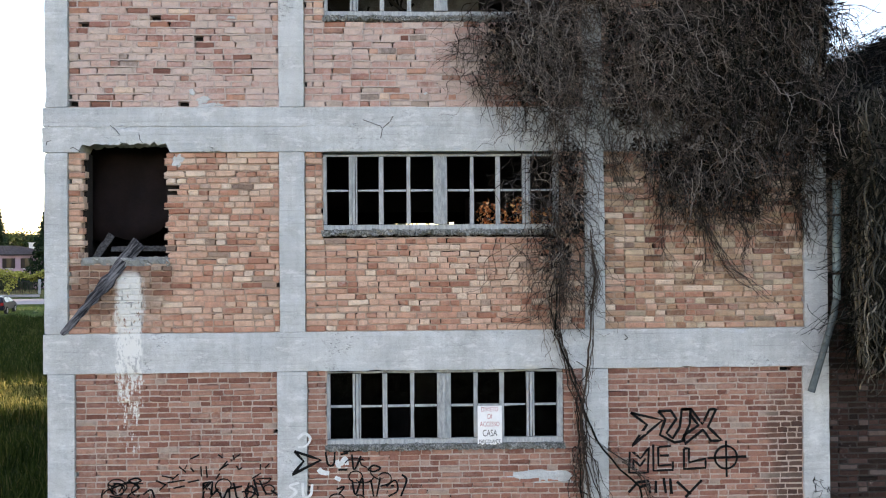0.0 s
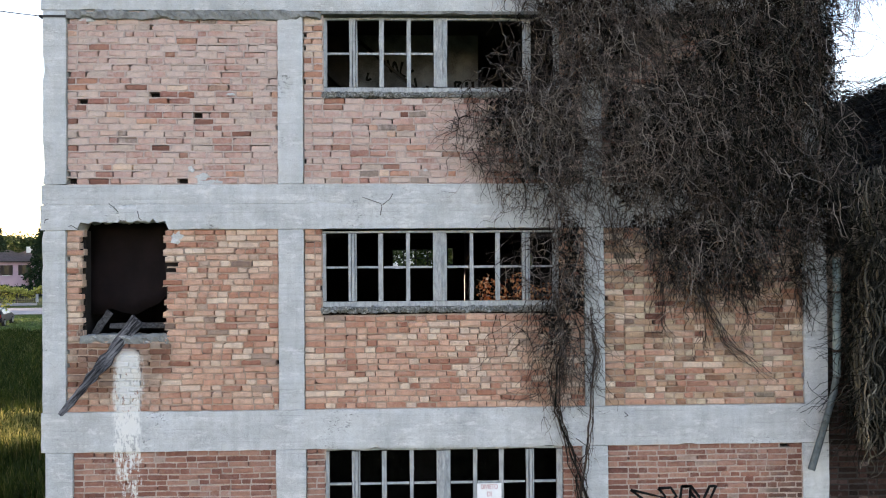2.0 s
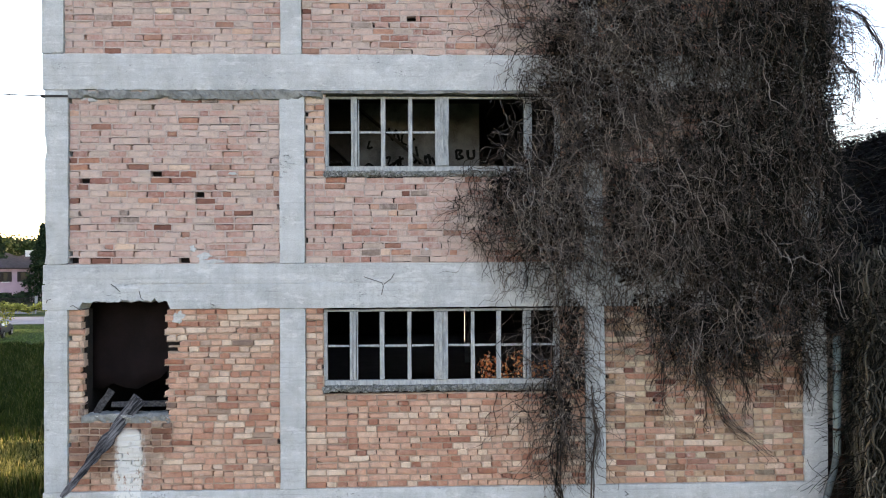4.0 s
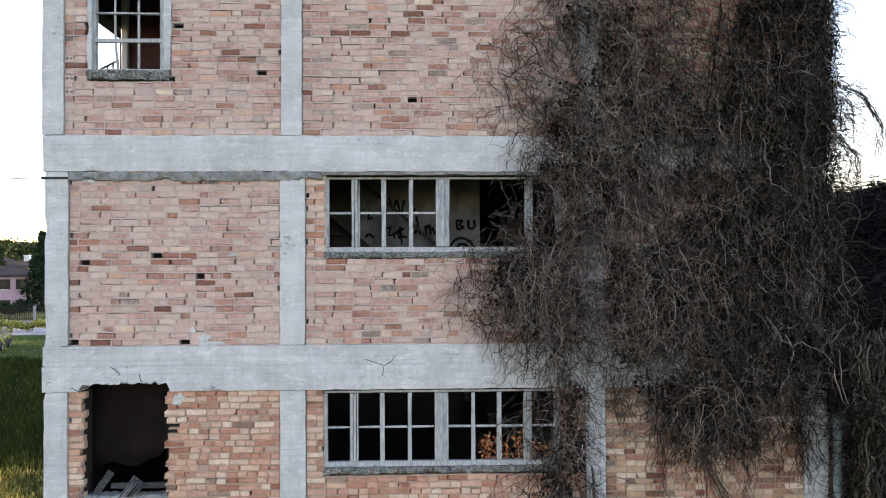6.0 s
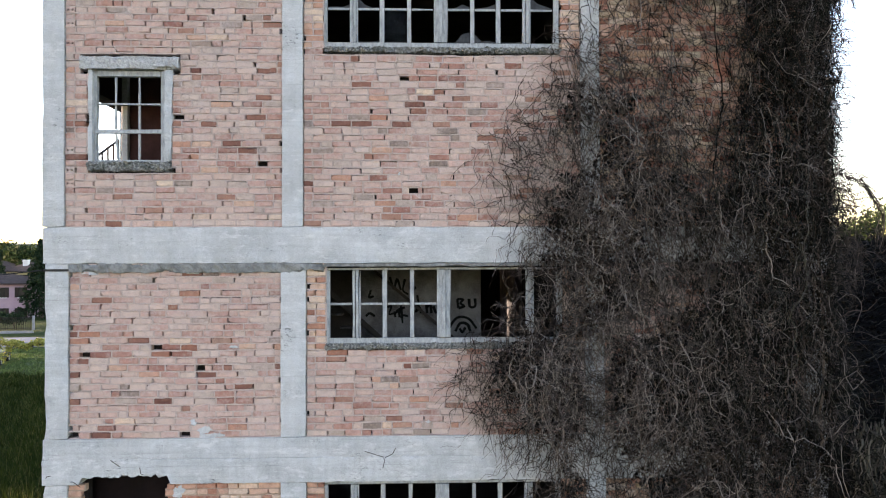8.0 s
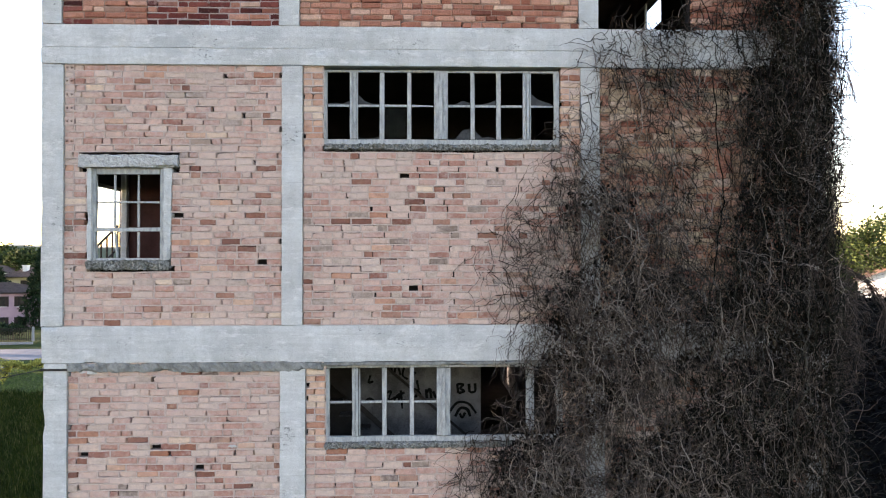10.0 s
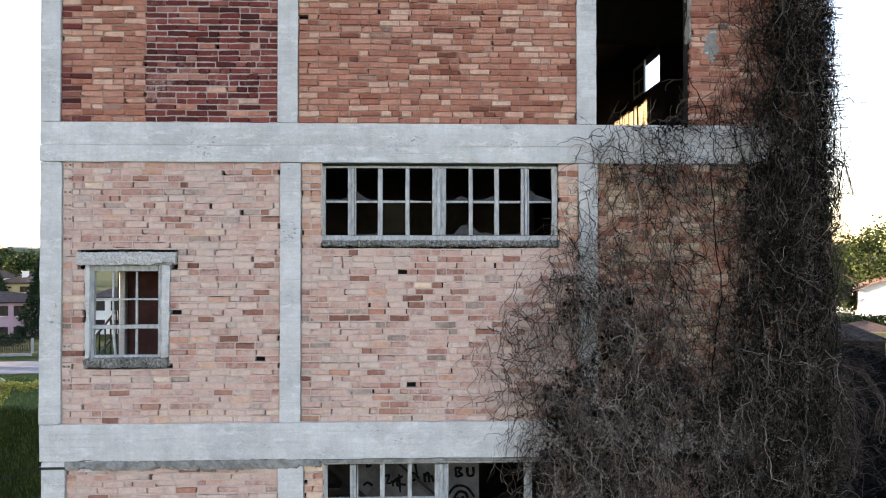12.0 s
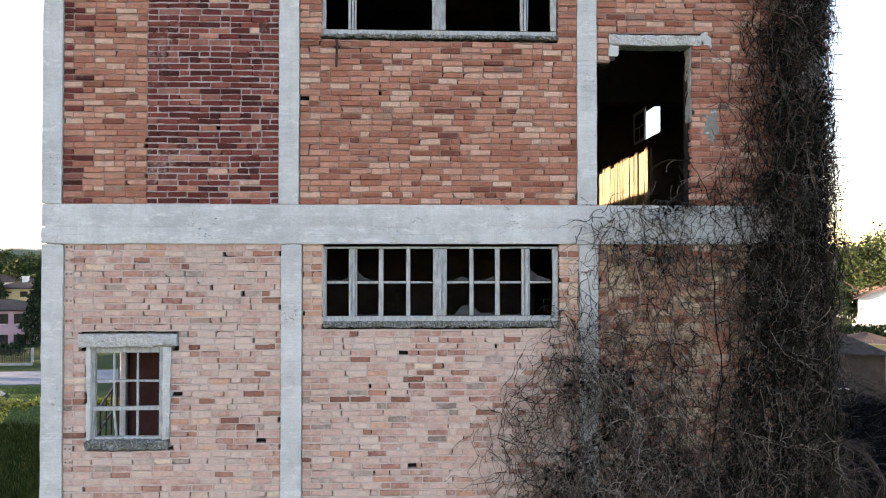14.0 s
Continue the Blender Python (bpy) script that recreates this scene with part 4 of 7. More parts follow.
strokes("graffiti_arrow", "black sprayed arrow outline across column and brick", [
    [(-1.641, 1.996), (-1.308, 1.881), (-1.67, 1.7), (-1.525, 1.866), (-1.641, 1.996)],
], 0.035, BLACK_PAINT, -0.04)
strokes("graffiti_white", "white sprayed scribble on the concrete column", [
    [(-1.598, 2.155), (-1.511, 2.22), (-1.439, 2.155), (-1.497, 2.061), (-1.598, 2.047)],
    [(-1.583, 1.599), (-1.706, 1.556), (-1.62, 1.484), (-1.714, 1.397)],
    [(-1.54, 1.592), (-1.525, 1.426), (-1.439, 1.441), (-1.417, 1.578)],
], 0.03, WHITE_PAINT, -0.04)
strokes("graffiti_white", "white sprayed blots between black letters", [
    [(-1.345, 1.758), (-1.294, 1.715), (-1.207, 1.7)],
    [(-1.113, 1.866), (-1.077, 1.787), (-1.005, 1.888), (-0.976, 1.772)],
    [(-1.135, 1.65), (-1.063, 1.614)],
], 0.05, WHITE_PAINT, -0.006)
strokes("graffiti_scrawl", "black sprayed scrawl under the window", [
    [(-1.251, 1.974), (-1.222, 1.816), (-1.149, 1.816), (-1.135, 1.974)],
    [(-1.063, 1.938), (-0.961, 1.96)],
    [(-1.091, 1.744), (-0.976, 1.744)],
    [(-0.918, 1.938), (-0.889, 1.744), (-0.802, 1.917)],
    [(-0.715, 1.744), (-0.643, 1.794), (-0.556, 1.758), (-0.643, 1.715), (-0.715, 1.744)],
    [(-1.113, 1.498), (-1.019, 1.527), (-1.091, 1.426)],
    [(-0.918, 1.614), (-0.874, 1.426), (-0.788, 1.643), (-0.773, 1.412)],
    [(-0.679, 1.614), (-0.643, 1.397)],
    [(-0.556, 1.643), (-0.607, 1.397)],
    [(-0.484, 1.527), (-0.368, 1.599), (-0.339, 1.469), (-0.455, 1.397)],
    [(-0.281, 1.671), (-0.224, 1.599), (-0.296, 1.397)],
    [(-1.034, 1.974), (-0.715, 1.996)],
], 0.024, BLACK_PAINT)
strokes("graffiti_scrawl", "black sprayed looping scrawl on brown brick", [
    [(-3.985, 1.599), (-3.898, 1.57), (-3.739, 1.628), (-3.609, 1.556), (-3.739, 1.455), (-3.623, 1.397)],
    [(-3.739, 1.65), (-3.638, 1.679), (-3.58, 1.643), (-3.667, 1.614), (-3.739, 1.65)],
    [(-3.551, 1.469), (-3.45, 1.527), (-3.406, 1.397)],
    [(-3.97, 1.455), (-3.811, 1.426)],
], 0.022, BLACK_PAINT)
strokes("graffiti_scrawl", "row of black sprayed dashes and hooks on brown brick", [
    [(-3.102, 1.816), (-3.016, 1.744)],
    [(-2.958, 1.801), (-2.914, 1.744)],
    [(-2.827, 1.816), (-2.82, 1.686)],
    [(-2.762, 1.816), (-2.748, 1.671)],
    [(-2.61, 1.96), (-2.553, 1.917)],
    [(-2.596, 1.758), (-2.495, 1.873)],
    [(-2.379, 1.816), (-2.35, 1.772), (-2.307, 1.794)],
    [(-2.422, 1.953), (-2.408, 1.888)],
    [(-2.075, 1.83), (-2.082, 1.758)],
    [(-3.319, 1.7), (-3.175, 1.671)],
    [(-3.247, 1.614), (-3.03, 1.643)],
    [(-2.994, 1.614), (-2.849, 1.643)],
    [(-3.175, 1.542), (-3.03, 1.57)],
    [(-3.392, 1.643), (-3.261, 1.585)],
], 0.018, BLACK_PAINT)
strokes("graffiti_scrawl", "black sprayed letters with loops on brown brick", [
    [(-2.755, 1.556), (-2.683, 1.614), (-2.697, 1.455), (-2.61, 1.527)],
    [(-2.596, 1.484), (-2.553, 1.397), (-2.48, 1.527), (-2.466, 1.397)],
    [(-2.415, 1.599), (-2.379, 1.412)],
    [(-2.466, 1.527), (-2.307, 1.556)],
    [(-2.271, 1.498), (-2.191, 1.556), (-2.148, 1.469), (-2.234, 1.397), (-2.271, 1.498)],
    [(-2.162, 1.643), (-2.104, 1.426)],
    [(-2.09, 1.628), (-2.003, 1.441)],
    [(-1.945, 1.498), (-1.844, 1.426)],
], 0.024, BLACK_PAINT)
strokes("graffiti_letters", "black sprayed letters on the plaster partition", [
    [(0.51, 8.034), (0.525, 7.894)],
    [(0.51, 8.028), (0.6, 8.022), (0.555, 7.968), (0.615, 7.923), (0.525, 7.894)],
    [(0.684, 8.034), (0.695, 7.923), (0.749, 7.908), (0.779, 7.938), (0.774, 8.039)],
    [(0.389, 7.611), (0.479, 7.73), (0.569, 7.765), (0.689, 7.729), (0.793, 7.594)],
    [(0.479, 7.551), (0.554, 7.67), (0.659, 7.654), (0.703, 7.549)],
    [(0.545, 7.595), (0.583, 7.535), (0.629, 7.609)],
], 0.035, BLACK_PAINT, 1.49)
strokes("graffiti_letters", "black sprayed looping word on the plaster partition", [
    [(-0.847, 7.781), (-0.787, 7.825), (-0.713, 7.78)],
    [(-0.534, 7.913), (-0.469, 7.925), (-0.499, 7.809), (-0.401, 7.838)],
    [(-0.422, 7.853), (-0.41, 7.764)],
    [(-0.41, 7.823), (-0.362, 7.868), (-0.35, 7.764)],
    [(-0.35, 7.764), (-0.297, 7.793), (-0.222, 7.778)],
    [(-0.326, 7.942), (-0.303, 7.674)],
    [(-0.362, 7.877), (-0.267, 7.912)],
    [(-0.192, 7.912), (-0.117, 7.956), (-0.058, 7.911), (-0.118, 7.837), (-0.052, 7.911), (-0.028, 7.822)],
    [(0.047, 7.956), (0.061, 7.821)],
    [(0.061, 7.911), (0.106, 7.955), (0.127, 7.821)],
    [(0.151, 7.925), (0.196, 7.821)],
], 0.03, BLACK_PAINT, 1.49)
strokes("graffiti_letters", "black sprayed tag high on the plaster partition", [
    [(-0.489, 8.36), (-0.43, 8.181), (-0.385, 8.33), (-0.326, 8.166)],
    [(-0.266, 8.33), (-0.296, 8.166), (-0.221, 8.106)],
    [(-0.191, 8.3), (-0.177, 8.165), (-0.102, 8.21)],
    [(-0.772, 8.167), (-0.796, 8.063), (-0.727, 8.078)],
    [(-0.087, 8.09), (-0.058, 7.941)],
], 0.03, BLACK_PAINT, 1.49)


def scribble(label, x0, x1, z0, z1, n, seed, width=0.018):
    """A knot of looping sprayed lines that run one into the other."""
    rs = random.Random(seed)
    lines = []
    for k in range(n):
        x, z, a = rs.uniform(x0, x1), rs.uniform(z0, z1), rs.uniform(0, 6.3)
        turn = rs.choice((-1, 1)) * rs.uniform(0.35, 0.9)
        ch = []
        for i in range(rs.randint(4, 9)):
            ch.append((x, z))
            x, z = min(max(x + 0.07 * math.cos(a), x0 - 0.05), x1 + 0.05), min(max(z + 0.06 * math.sin(a), z0 - 0.03), z1 + 0.03)
            a += turn + rs.uniform(-0.3, 0.3)
        lines.append(ch)
    return strokes("graffiti_scrawl", label, lines, width, BLACK_PAINT)


scribble("knot of black sprayed loops on brown brick", -4.02, -3.45, 1.25, 1.68, 12, 3, 0.014)
scribble("black sprayed loops trailing along the brick", -2.75, -1.95, 1.3, 1.62, 9, 5, 0.017)
scribble("black sprayed scrawl under the window sill", -1.2, -0.35, 1.3, 1.85, 9, 8, 0.015)
strokes("graffiti_scrawl", "slanting black sprayed dashes on brown brick", [[(-3.35 + 0.13 * k + 0.03 * (k % 3), 1.52 + 0.13 * (k % 4)), (-3.26 + 0.13 * k + 0.02 * (k % 2), 1.6 + 0.12 * (k % 4))] for k in range(13)], 0.017, BLACK_PAINT)


# ---- the low wing beside the building ----
wing = empty("wing", "low brick wing with a dark vine-covered roof", "building")
WX0, WX1, WRIDGE, WTOP, WEAVE, WDEEP = 5.27, 14.7, 10.0, 9.0, 5.5, 20.0
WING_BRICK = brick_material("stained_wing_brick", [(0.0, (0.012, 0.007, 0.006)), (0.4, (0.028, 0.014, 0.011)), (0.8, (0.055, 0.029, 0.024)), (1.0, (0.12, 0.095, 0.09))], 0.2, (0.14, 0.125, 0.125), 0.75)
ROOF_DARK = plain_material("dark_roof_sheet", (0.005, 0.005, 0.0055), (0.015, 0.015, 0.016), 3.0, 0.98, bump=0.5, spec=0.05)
bm = bmesh.new()
add_box(bm, WX0, WX1, 0.11, 0.3, GROUND, WEAVE)
add_box(bm, WX1 - 0.25, WX1, 0.3, WDEEP, GROUND, WEAVE)
g0 = [bm.verts.new((x, y, z)) for y in (0.11, 0.3) for x, z in ((WX0, WEAVE), (WX1, WEAVE), (WRIDGE, WTOP - 0.1))]
bm.faces.new(g0[:3])
bm.faces.new(g0[3:][::-1])
for a, b in ((0, 1), (1, 2), (2, 0)):
    bm.faces.new((g0[a], g0[b], g0[b + 3], g0[a + 3]))
part("wall", bm, M_GREY, wing)
for xa, za, xb, zb in ((WX0 - 0.0, WEAVE + 0.02, WRIDGE, WTOP), (WRIDGE, WTOP, WX1 + 0.3, WEAVE - 0.1)):
    bm = bmesh.new()
    nu, nv = 46, 40
    g = []
    for i in range(nu + 1):
        r = []
        for j in range(nv + 1):
            u, v = i / nu, j / nv
            p = Vector((xa + (xb - xa) * u, -0.15 + (WDEEP + 0.15) * v, za + (zb - za) * u))
            p.z += (0.028 if i % 2 else -0.012) + 0.10 * noise.noise(p * 0.35)
            r.append(bm.verts.new(p))
        g.append(r)
    low = [[bm.verts.new(v.co - Vector((0, 0, 0.06))) for v in r] for r in g]
    for q in (g, low):
        for i in range(nu):
            for j in range(nv):
                bm.faces.new((q[i][j], q[i + 1][j], q[i + 1][j + 1], q[i][j + 1]))
    for i in range(nu):
        bm.faces.new((g[i][0], g[i + 1][0], low[i + 1][0], low[i][0]))
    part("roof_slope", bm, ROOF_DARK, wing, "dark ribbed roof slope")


# ---- the dead climbing vine ----
rng = np.random.default_rng(5)


def tubes(name, paths, radii, mat, parent=None, label="", sides=3):
    """One mesh of many thin tapering stems. paths: (n, p, 3); radii: (n,)."""
    n, p, _ = paths.shape
    t = np.gradient(paths, axis=1)
    t /= np.linalg.norm(t, axis=2, keepdims=True) + 1e-9
    ref = np.where(np.abs(t[..., 1:2]) < 0.8, np.array([0, 1.0, 0]), np.array([1.0, 0, 0]))
    a = np.cross(t, ref)
    a /= np.linalg.norm(a, axis=2, keepdims=True) + 1e-9
    b = np.cross(t, a)
    taper = np.linspace(1.0, 0.45, p)[None, :, None] * radii[:, None, None]
    rings = np.stack([paths + taper * (a * math.cos(2 * math.pi * k / sides) + b * math.sin(2 * math.pi * k / sides)) for k in range(sides)], axis=2)
    co = rings.reshape(-1, 3)
    base = (np.arange(n)[:, None, None] * p + np.arange(p - 1)[None, :, None]) * sides
    k = np.arange(sides)[None, None, :]
    k2 = (k + 1) % sides
    f = np.stack([base + k, base + k2, base + sides + k2, base + sides + k], axis=-1).reshape(-1, 4)
    me = bpy.data.meshes.new(name)
    me.vertices.add(len(co))
    me.vertices.foreach_set("co", co.astype(np.float32).ravel())
    me.loops.add(f.size)
    me.loops.foreach_set("vertex_index", f.astype(np.int32).ravel())
    me.polygons.add(len(f))
    me.polygons.foreach_set("loop_start", np.arange(0, f.size, 4, dtype=np.int32))
    me.polygons.foreach_set("use_smooth", np.ones(len(f), dtype=bool))
    me.materials.append(mat)
    me.update(calc_edges=True)
    ob = new(name, me)
    if parent is not None:
        ob.parent = parent
    return tagged(ob, label, kind="stuff")


def leaves(name, centres, size, mat, parent=None, label="", droop=0.0):
    """Many small folded leaves, each a pair of triangles bent along its rib."""
    n = len(centres)
    d = rng.normal(size=(n, 3))
    d[:, 2] -= droop
    d /= np.linalg.norm(d, axis=1, keepdims=True)
    s = np.cross(d, rng.normal(size=(n, 3)))
    s /= np.linalg.norm(s, axis=1, keepdims=True) + 1e-9
    up = np.cross(d, s)
    L = (size * rng.uniform(0.6, 1.4, n))[:, None]
    v = np.stack([centres, centres + L * (0.5 * d + 0.42 * s + 0.12 * up), centres + L * d, centres + L * (0.5 * d - 0.42 * s + 0.12 * up)], axis=1).reshape(-1, 3)
    b = np.arange(n)[:, None] * 4
    f = np.concatenate([b + np.array([[0, 1, 2]]), b + np.array([[0, 2, 3]])], axis=1).reshape(-1, 3)
    me = bpy.data.meshes.new(name)
    me.vertices.add(len(v))
    me.vertices.foreach_set("co", v.astype(np.float32).ravel())
    me.loops.add(f.size)
    me.loops.foreach_set("vertex_index", f.astype(np.int32).ravel())
    me.polygons.add(len(f))
    me.polygons.foreach_set("loop_start", np.arange(0, f.size, 3, dtype=np.int32))
    me.materials.append(mat)
    me.update(calc_edges=True)
    ob = new(name, me)
    if parent is not None:
        ob.parent = parent
    return tagged(ob, label, kind="stuff")


def wave(x, z, s=1.0):
    return np.sin(x * 3.1 * s + 1.3 * np.sin(z * 2.3 * s)) * 0.5 + np.sin(z * 5.7 * s + x * 2.2 * s) * 0.3 + np.sin(x * 9.1 * s - z * 7.3 * s) * 0.2


EDGE_Z = [2.0, 3.5, 4.1, 4.6, 4.95, 5.5, 5.9, 6.3, 6.8, 7.2, 7.45, 7.6, 8.3, 9.0, 9.5, 10.3, 10.9, 11.5, 12.4, 12.75, 13.0, 13.8, 14.7, 16.0]
EDGE_X = [1.9, 1.65, 1.5, 1.3, 1.05, 1.0, 0.9, 0.75, 0.35, 0.1, 0.15, 0.6, 0.85, 0.8, 0.7, 0.75, 1.15, 1.6, 1.85, 1.8, 3.2, 3.5, 3.8, 4.0]
FOOT_X = [0.0, 1.3, 1.5, 2.05, 2.12, 2.36, 2.7, 3.0, 3.3, 3.7, 4.1, 4.4, 4.7, 4.95, 5.0, 5.25, 5.3, 7.0, 15.0]
FOOT_Z = [4.7, 4.4, 3.6, 3.6, 5.5, 5.9, 5.6, 5.1, 4.85, 4.6, 4.75, 5.25, 5.1, 4.85, 5.2, 5.2, 4.7, 4.7, 4.7]
# thin places where concrete and brick look through: x, z, half width, half height, strength
BARE = [(2.2, 7.35, 0.22, 0.32, 0.95), (3.2, 8.85, 0.34, 0.22, 0.95), (4.0, 8.8, 0.28, 0.2, 0.85), (3.3, 8.25, 0.4, 0.24, 0.92), (2.75, 7.8, 0.34, 0.22, 0.88),
        (2.12, 10.1, 0.2, 0.5, 0.3), (2.15, 11.8, 0.25, 0.9, 0.7), (2.95, 11.6, 0.95, 0.8, 0.74), (3.2, 10.3, 0.7, 0.6, 0.6), (3.5, 12.58, 1.2, 0.2, 0.75), (3.75, 11.3, 0.45, 1.3, 0.75), (3.7, 9.7, 0.35, 0.5, 0.4),
        (2.2, 6.1, 0.3, 0.4, 0.85), (3.1, 6.12, 0.4, 0.2, 0.7), (1.5, 6.15, 0.4, 0.3, 0.4), (2.25, 5.2, 0.18, 0.7, 0.7), (3.9, 14.0, 0.6, 1.4, 0.85), (1.6, 8.1, 0.35, 0.5, 0.5), (1.3, 10.2, 0.7, 0.9, 0.5)]


def cover(x, z):
    """How thickly the vine covers the wall at (x, z), 0 to 1."""
    w = wave(x, z) * 0.22
    inn = np.clip((x - np.interp(z, EDGE_Z, EDGE_X) + w) / 0.95, 0, 1) ** 1.3
    up = np.clip((z - np.interp(x, FOOT_X, FOOT_Z) + w) / 0.6, 0, 1)
    d = inn * up
    for bx, bz, rx, rz, k in BARE:
        d = d * (1 - k * np.exp(-(((x - bx) / rx) ** 2 + ((z - bz) / rz) ** 2) ** 1.5))
    d = np.maximum(d, 0.85 * np.exp(-((x - 1.72) / 0.36) ** 2 - ((z - 4.55) / 0.62) ** 2) * (x < 2.12))
    patch = np.clip(wave(x * 0.9 + 5, z * 0.8 + 2, 0.9) - 0.4, 0, 1)
    fine = np.clip(wave(x * 1.9 + 1, z * 1.7 + 7, 1.6) - 0.25, 0, 1)
    return d * (1 - 0.9 * patch) * (1 - 0.6 * fine)


def bundle(points, n, width, y):
    """n strands that wander along one line of points, fraying towards its end."""
    pts = np.array(points, dtype=float)
    u = np.linspace(0, 1, len(pts))
    p = 18
    s0 = rng.uniform(0, 0.65, n)[:, None] * (rng.uniform(size=(n, 1)) < 0.75)
    s = np.minimum(s0 + np.linspace(0, 1, p)[None, :] * rng.uniform(0.3, 0.8, n)[:, None], 1.0)
    out = np.empty((n, p, 3))
    off = np.cumsum(rng.normal(0, width * 0.35, (n, p, 3)), axis=1) * (0.4 + s[..., None])
    out[..., 0] = np.interp(s, u, pts[:, 0])
    out[..., 1] = y
    out[..., 2] = np.interp(s, u, pts[:, 1])
    out += off + rng.normal(0, width * 0.5, (n, 1, 3))
    if y < 0:
        out[..., 1] = np.minimum(out[..., 1], -0.012)
    return out


def strands(n, p, step, spread, down, depth, power=1.0, box=(0.2, 5.3, 3.0, 15.9), wig=0.55, near=0.0, thin=None):
    """n wavy stems of p points; near: how far the lowest of them stand off the wall; thin: keeps a start at (x, z) with that chance."""
    xs, zs = np.empty(0), np.empty(0)
    while len(xs) < n:
        x = rng.uniform(box[0], box[1], n * 2)
        z = rng.uniform(box[2], box[3], n * 2)
        ok = rng.uniform(size=n * 2) < cover(x, z) ** power
        if thin is not None:
            ok &= rng.uniform(size=n * 2) < thin(x, z)
        xs, zs = np.append(xs, x[ok]), np.append(zs, z[ok])
    x, z = xs[:n].copy(), zs[:n].copy()
    c = cover(x, z)
    th = -math.pi / 2 * down + rng.normal(0, spread, n)
    amp, ph = wig * rng.uniform(0.1, 1.3, n), rng.uniform(0, 6.28, n)
    freq = rng.uniform(0.35, 1.5, n)
    y = -0.014 - (near + depth * rng.uniform(0, 1, n) ** 1.2) * (0.12 + 0.88 * c)
    vy = rng.normal(0, 0.2, n)
    L = step * rng.uniform(0.55, 1.5, n)
    out = np.empty((n, p, 3))
    for k in range(p):
        out[:, k] = np.stack([x, y, z], axis=1)
        a = th + amp * np.sin(ph + freq * k)
        x = x + L * np.cos(a)
        x = np.where((x > 5.25) & (z > 7.6), 10.5 - x, x)
        z = z + L * np.sin(a)
        y = np.minimum(y + L * vy, -0.012)
        vy = vy * 0.7 + rng.normal(0, 0.28, n)
        th = th + rng.normal(0, 0.14, n) + (rng.uniform(size=n) < 0.16) * rng.normal(0, 0.8, n)
        th = th + 0.1 * down * np.sin(-math.pi / 2 - th)
    return out


def forks(paths, n, p, step, angle=0.8, inside=True):
    """n side twigs that leave the given stems at an angle and taper off."""
    q = paths.shape[1]
    i, k = rng.integers(0, len(paths), n), rng.integers(1, q - 2, n)
    src, d = paths[i, k], paths[i, k + 1] - paths[i, k]
    th = np.arctan2(d[:, 2], d[:, 0]) + rng.choice([-1, 1], n) * rng.uniform(0.35, angle + 0.35, n)
    amp, ph = rng.uniform(0.1, 0.7, n), rng.uniform(0, 6.28, n)
    L = step * rng.uniform(0.5, 1.4, n)
    vy = rng.normal(-0.25, 0.4, n)
    x, y, z = src[:, 0].copy(), src[:, 1].copy(), src[:, 2].copy()
    out = np.empty((n, p, 3))
    for m in range(p):
        out[:, m] = np.stack([x, y, z], axis=1)
        a = th + amp * np.sin(ph + 0.9 * m)
        x, z, y = x + L * np.cos(a), z + L * np.sin(a), np.minimum(y + L * vy, -0.012)
        if inside:
            x = np.where((x > 5.27) & (z > 7.6), 10.54 - x, x)
        th = th + rng.normal(0, 0.15, n)
    return out


vine = empty("climbing_vine", "dense leafless climbing vine with tangled brown and grey stems", "vine", at=(3.5, -0.2, GROUND))
vine_off = vine.matrix_basis.inverted()
made_vine = []
# Chance of a pale strand; fewer where the vine should look dim
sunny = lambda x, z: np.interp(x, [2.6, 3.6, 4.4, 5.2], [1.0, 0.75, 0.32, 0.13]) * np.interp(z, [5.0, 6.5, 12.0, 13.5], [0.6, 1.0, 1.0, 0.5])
# the dark thicket close to the wall, shade put into its twig colour
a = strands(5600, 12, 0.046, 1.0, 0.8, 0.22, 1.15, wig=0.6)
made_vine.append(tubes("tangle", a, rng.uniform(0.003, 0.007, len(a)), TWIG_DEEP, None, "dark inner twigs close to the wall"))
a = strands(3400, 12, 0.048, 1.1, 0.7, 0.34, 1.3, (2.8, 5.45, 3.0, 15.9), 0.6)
made_vine.append(tubes("tangle", a, rng.uniform(0.003, 0.007, len(a)), TWIG_GREEN, None, "tangled mossy twigs darkened for shade"))
# brown stems over it, with their side twigs
a = strands(3300, 14, 0.042, 0.9, 0.8, 0.3, 0.9, wig=0.5, near=0.06)
made_vine.append(tubes("tangle", a, rng.uniform(0.0032, 0.0066, len(a)), TWIG, None, "tangled thin brown twigs"))
b = forks(a, 4200, 7, 0.034)
made_vine.append(tubes("side_growth", b, rng.uniform(0.002, 0.0042, len(b)), TWIG_PALE, None, "short brown side twigs"))
# fine growth that creeps over brick and concrete round the mass
a = strands(2300, 9, 0.042, 1.2, 0.5, 0.1, 0.42, wig=0.5)
made_vine.append(tubes("creeping_growth", a, rng.uniform(0.002, 0.004, len(a)), TWIG_PALE, None, "fine twigs creeping over brick"))
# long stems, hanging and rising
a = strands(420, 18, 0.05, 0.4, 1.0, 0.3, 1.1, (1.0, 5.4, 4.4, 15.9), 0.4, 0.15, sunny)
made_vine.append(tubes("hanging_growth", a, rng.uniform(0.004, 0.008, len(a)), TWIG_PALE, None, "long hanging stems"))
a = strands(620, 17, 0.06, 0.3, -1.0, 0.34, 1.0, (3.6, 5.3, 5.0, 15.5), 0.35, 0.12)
made_vine.append(tubes("upright_growth", a, rng.uniform(0.004, 0.008, len(a)), TWIG_GREEN, None, "upright mossy stems darkened for shade"))
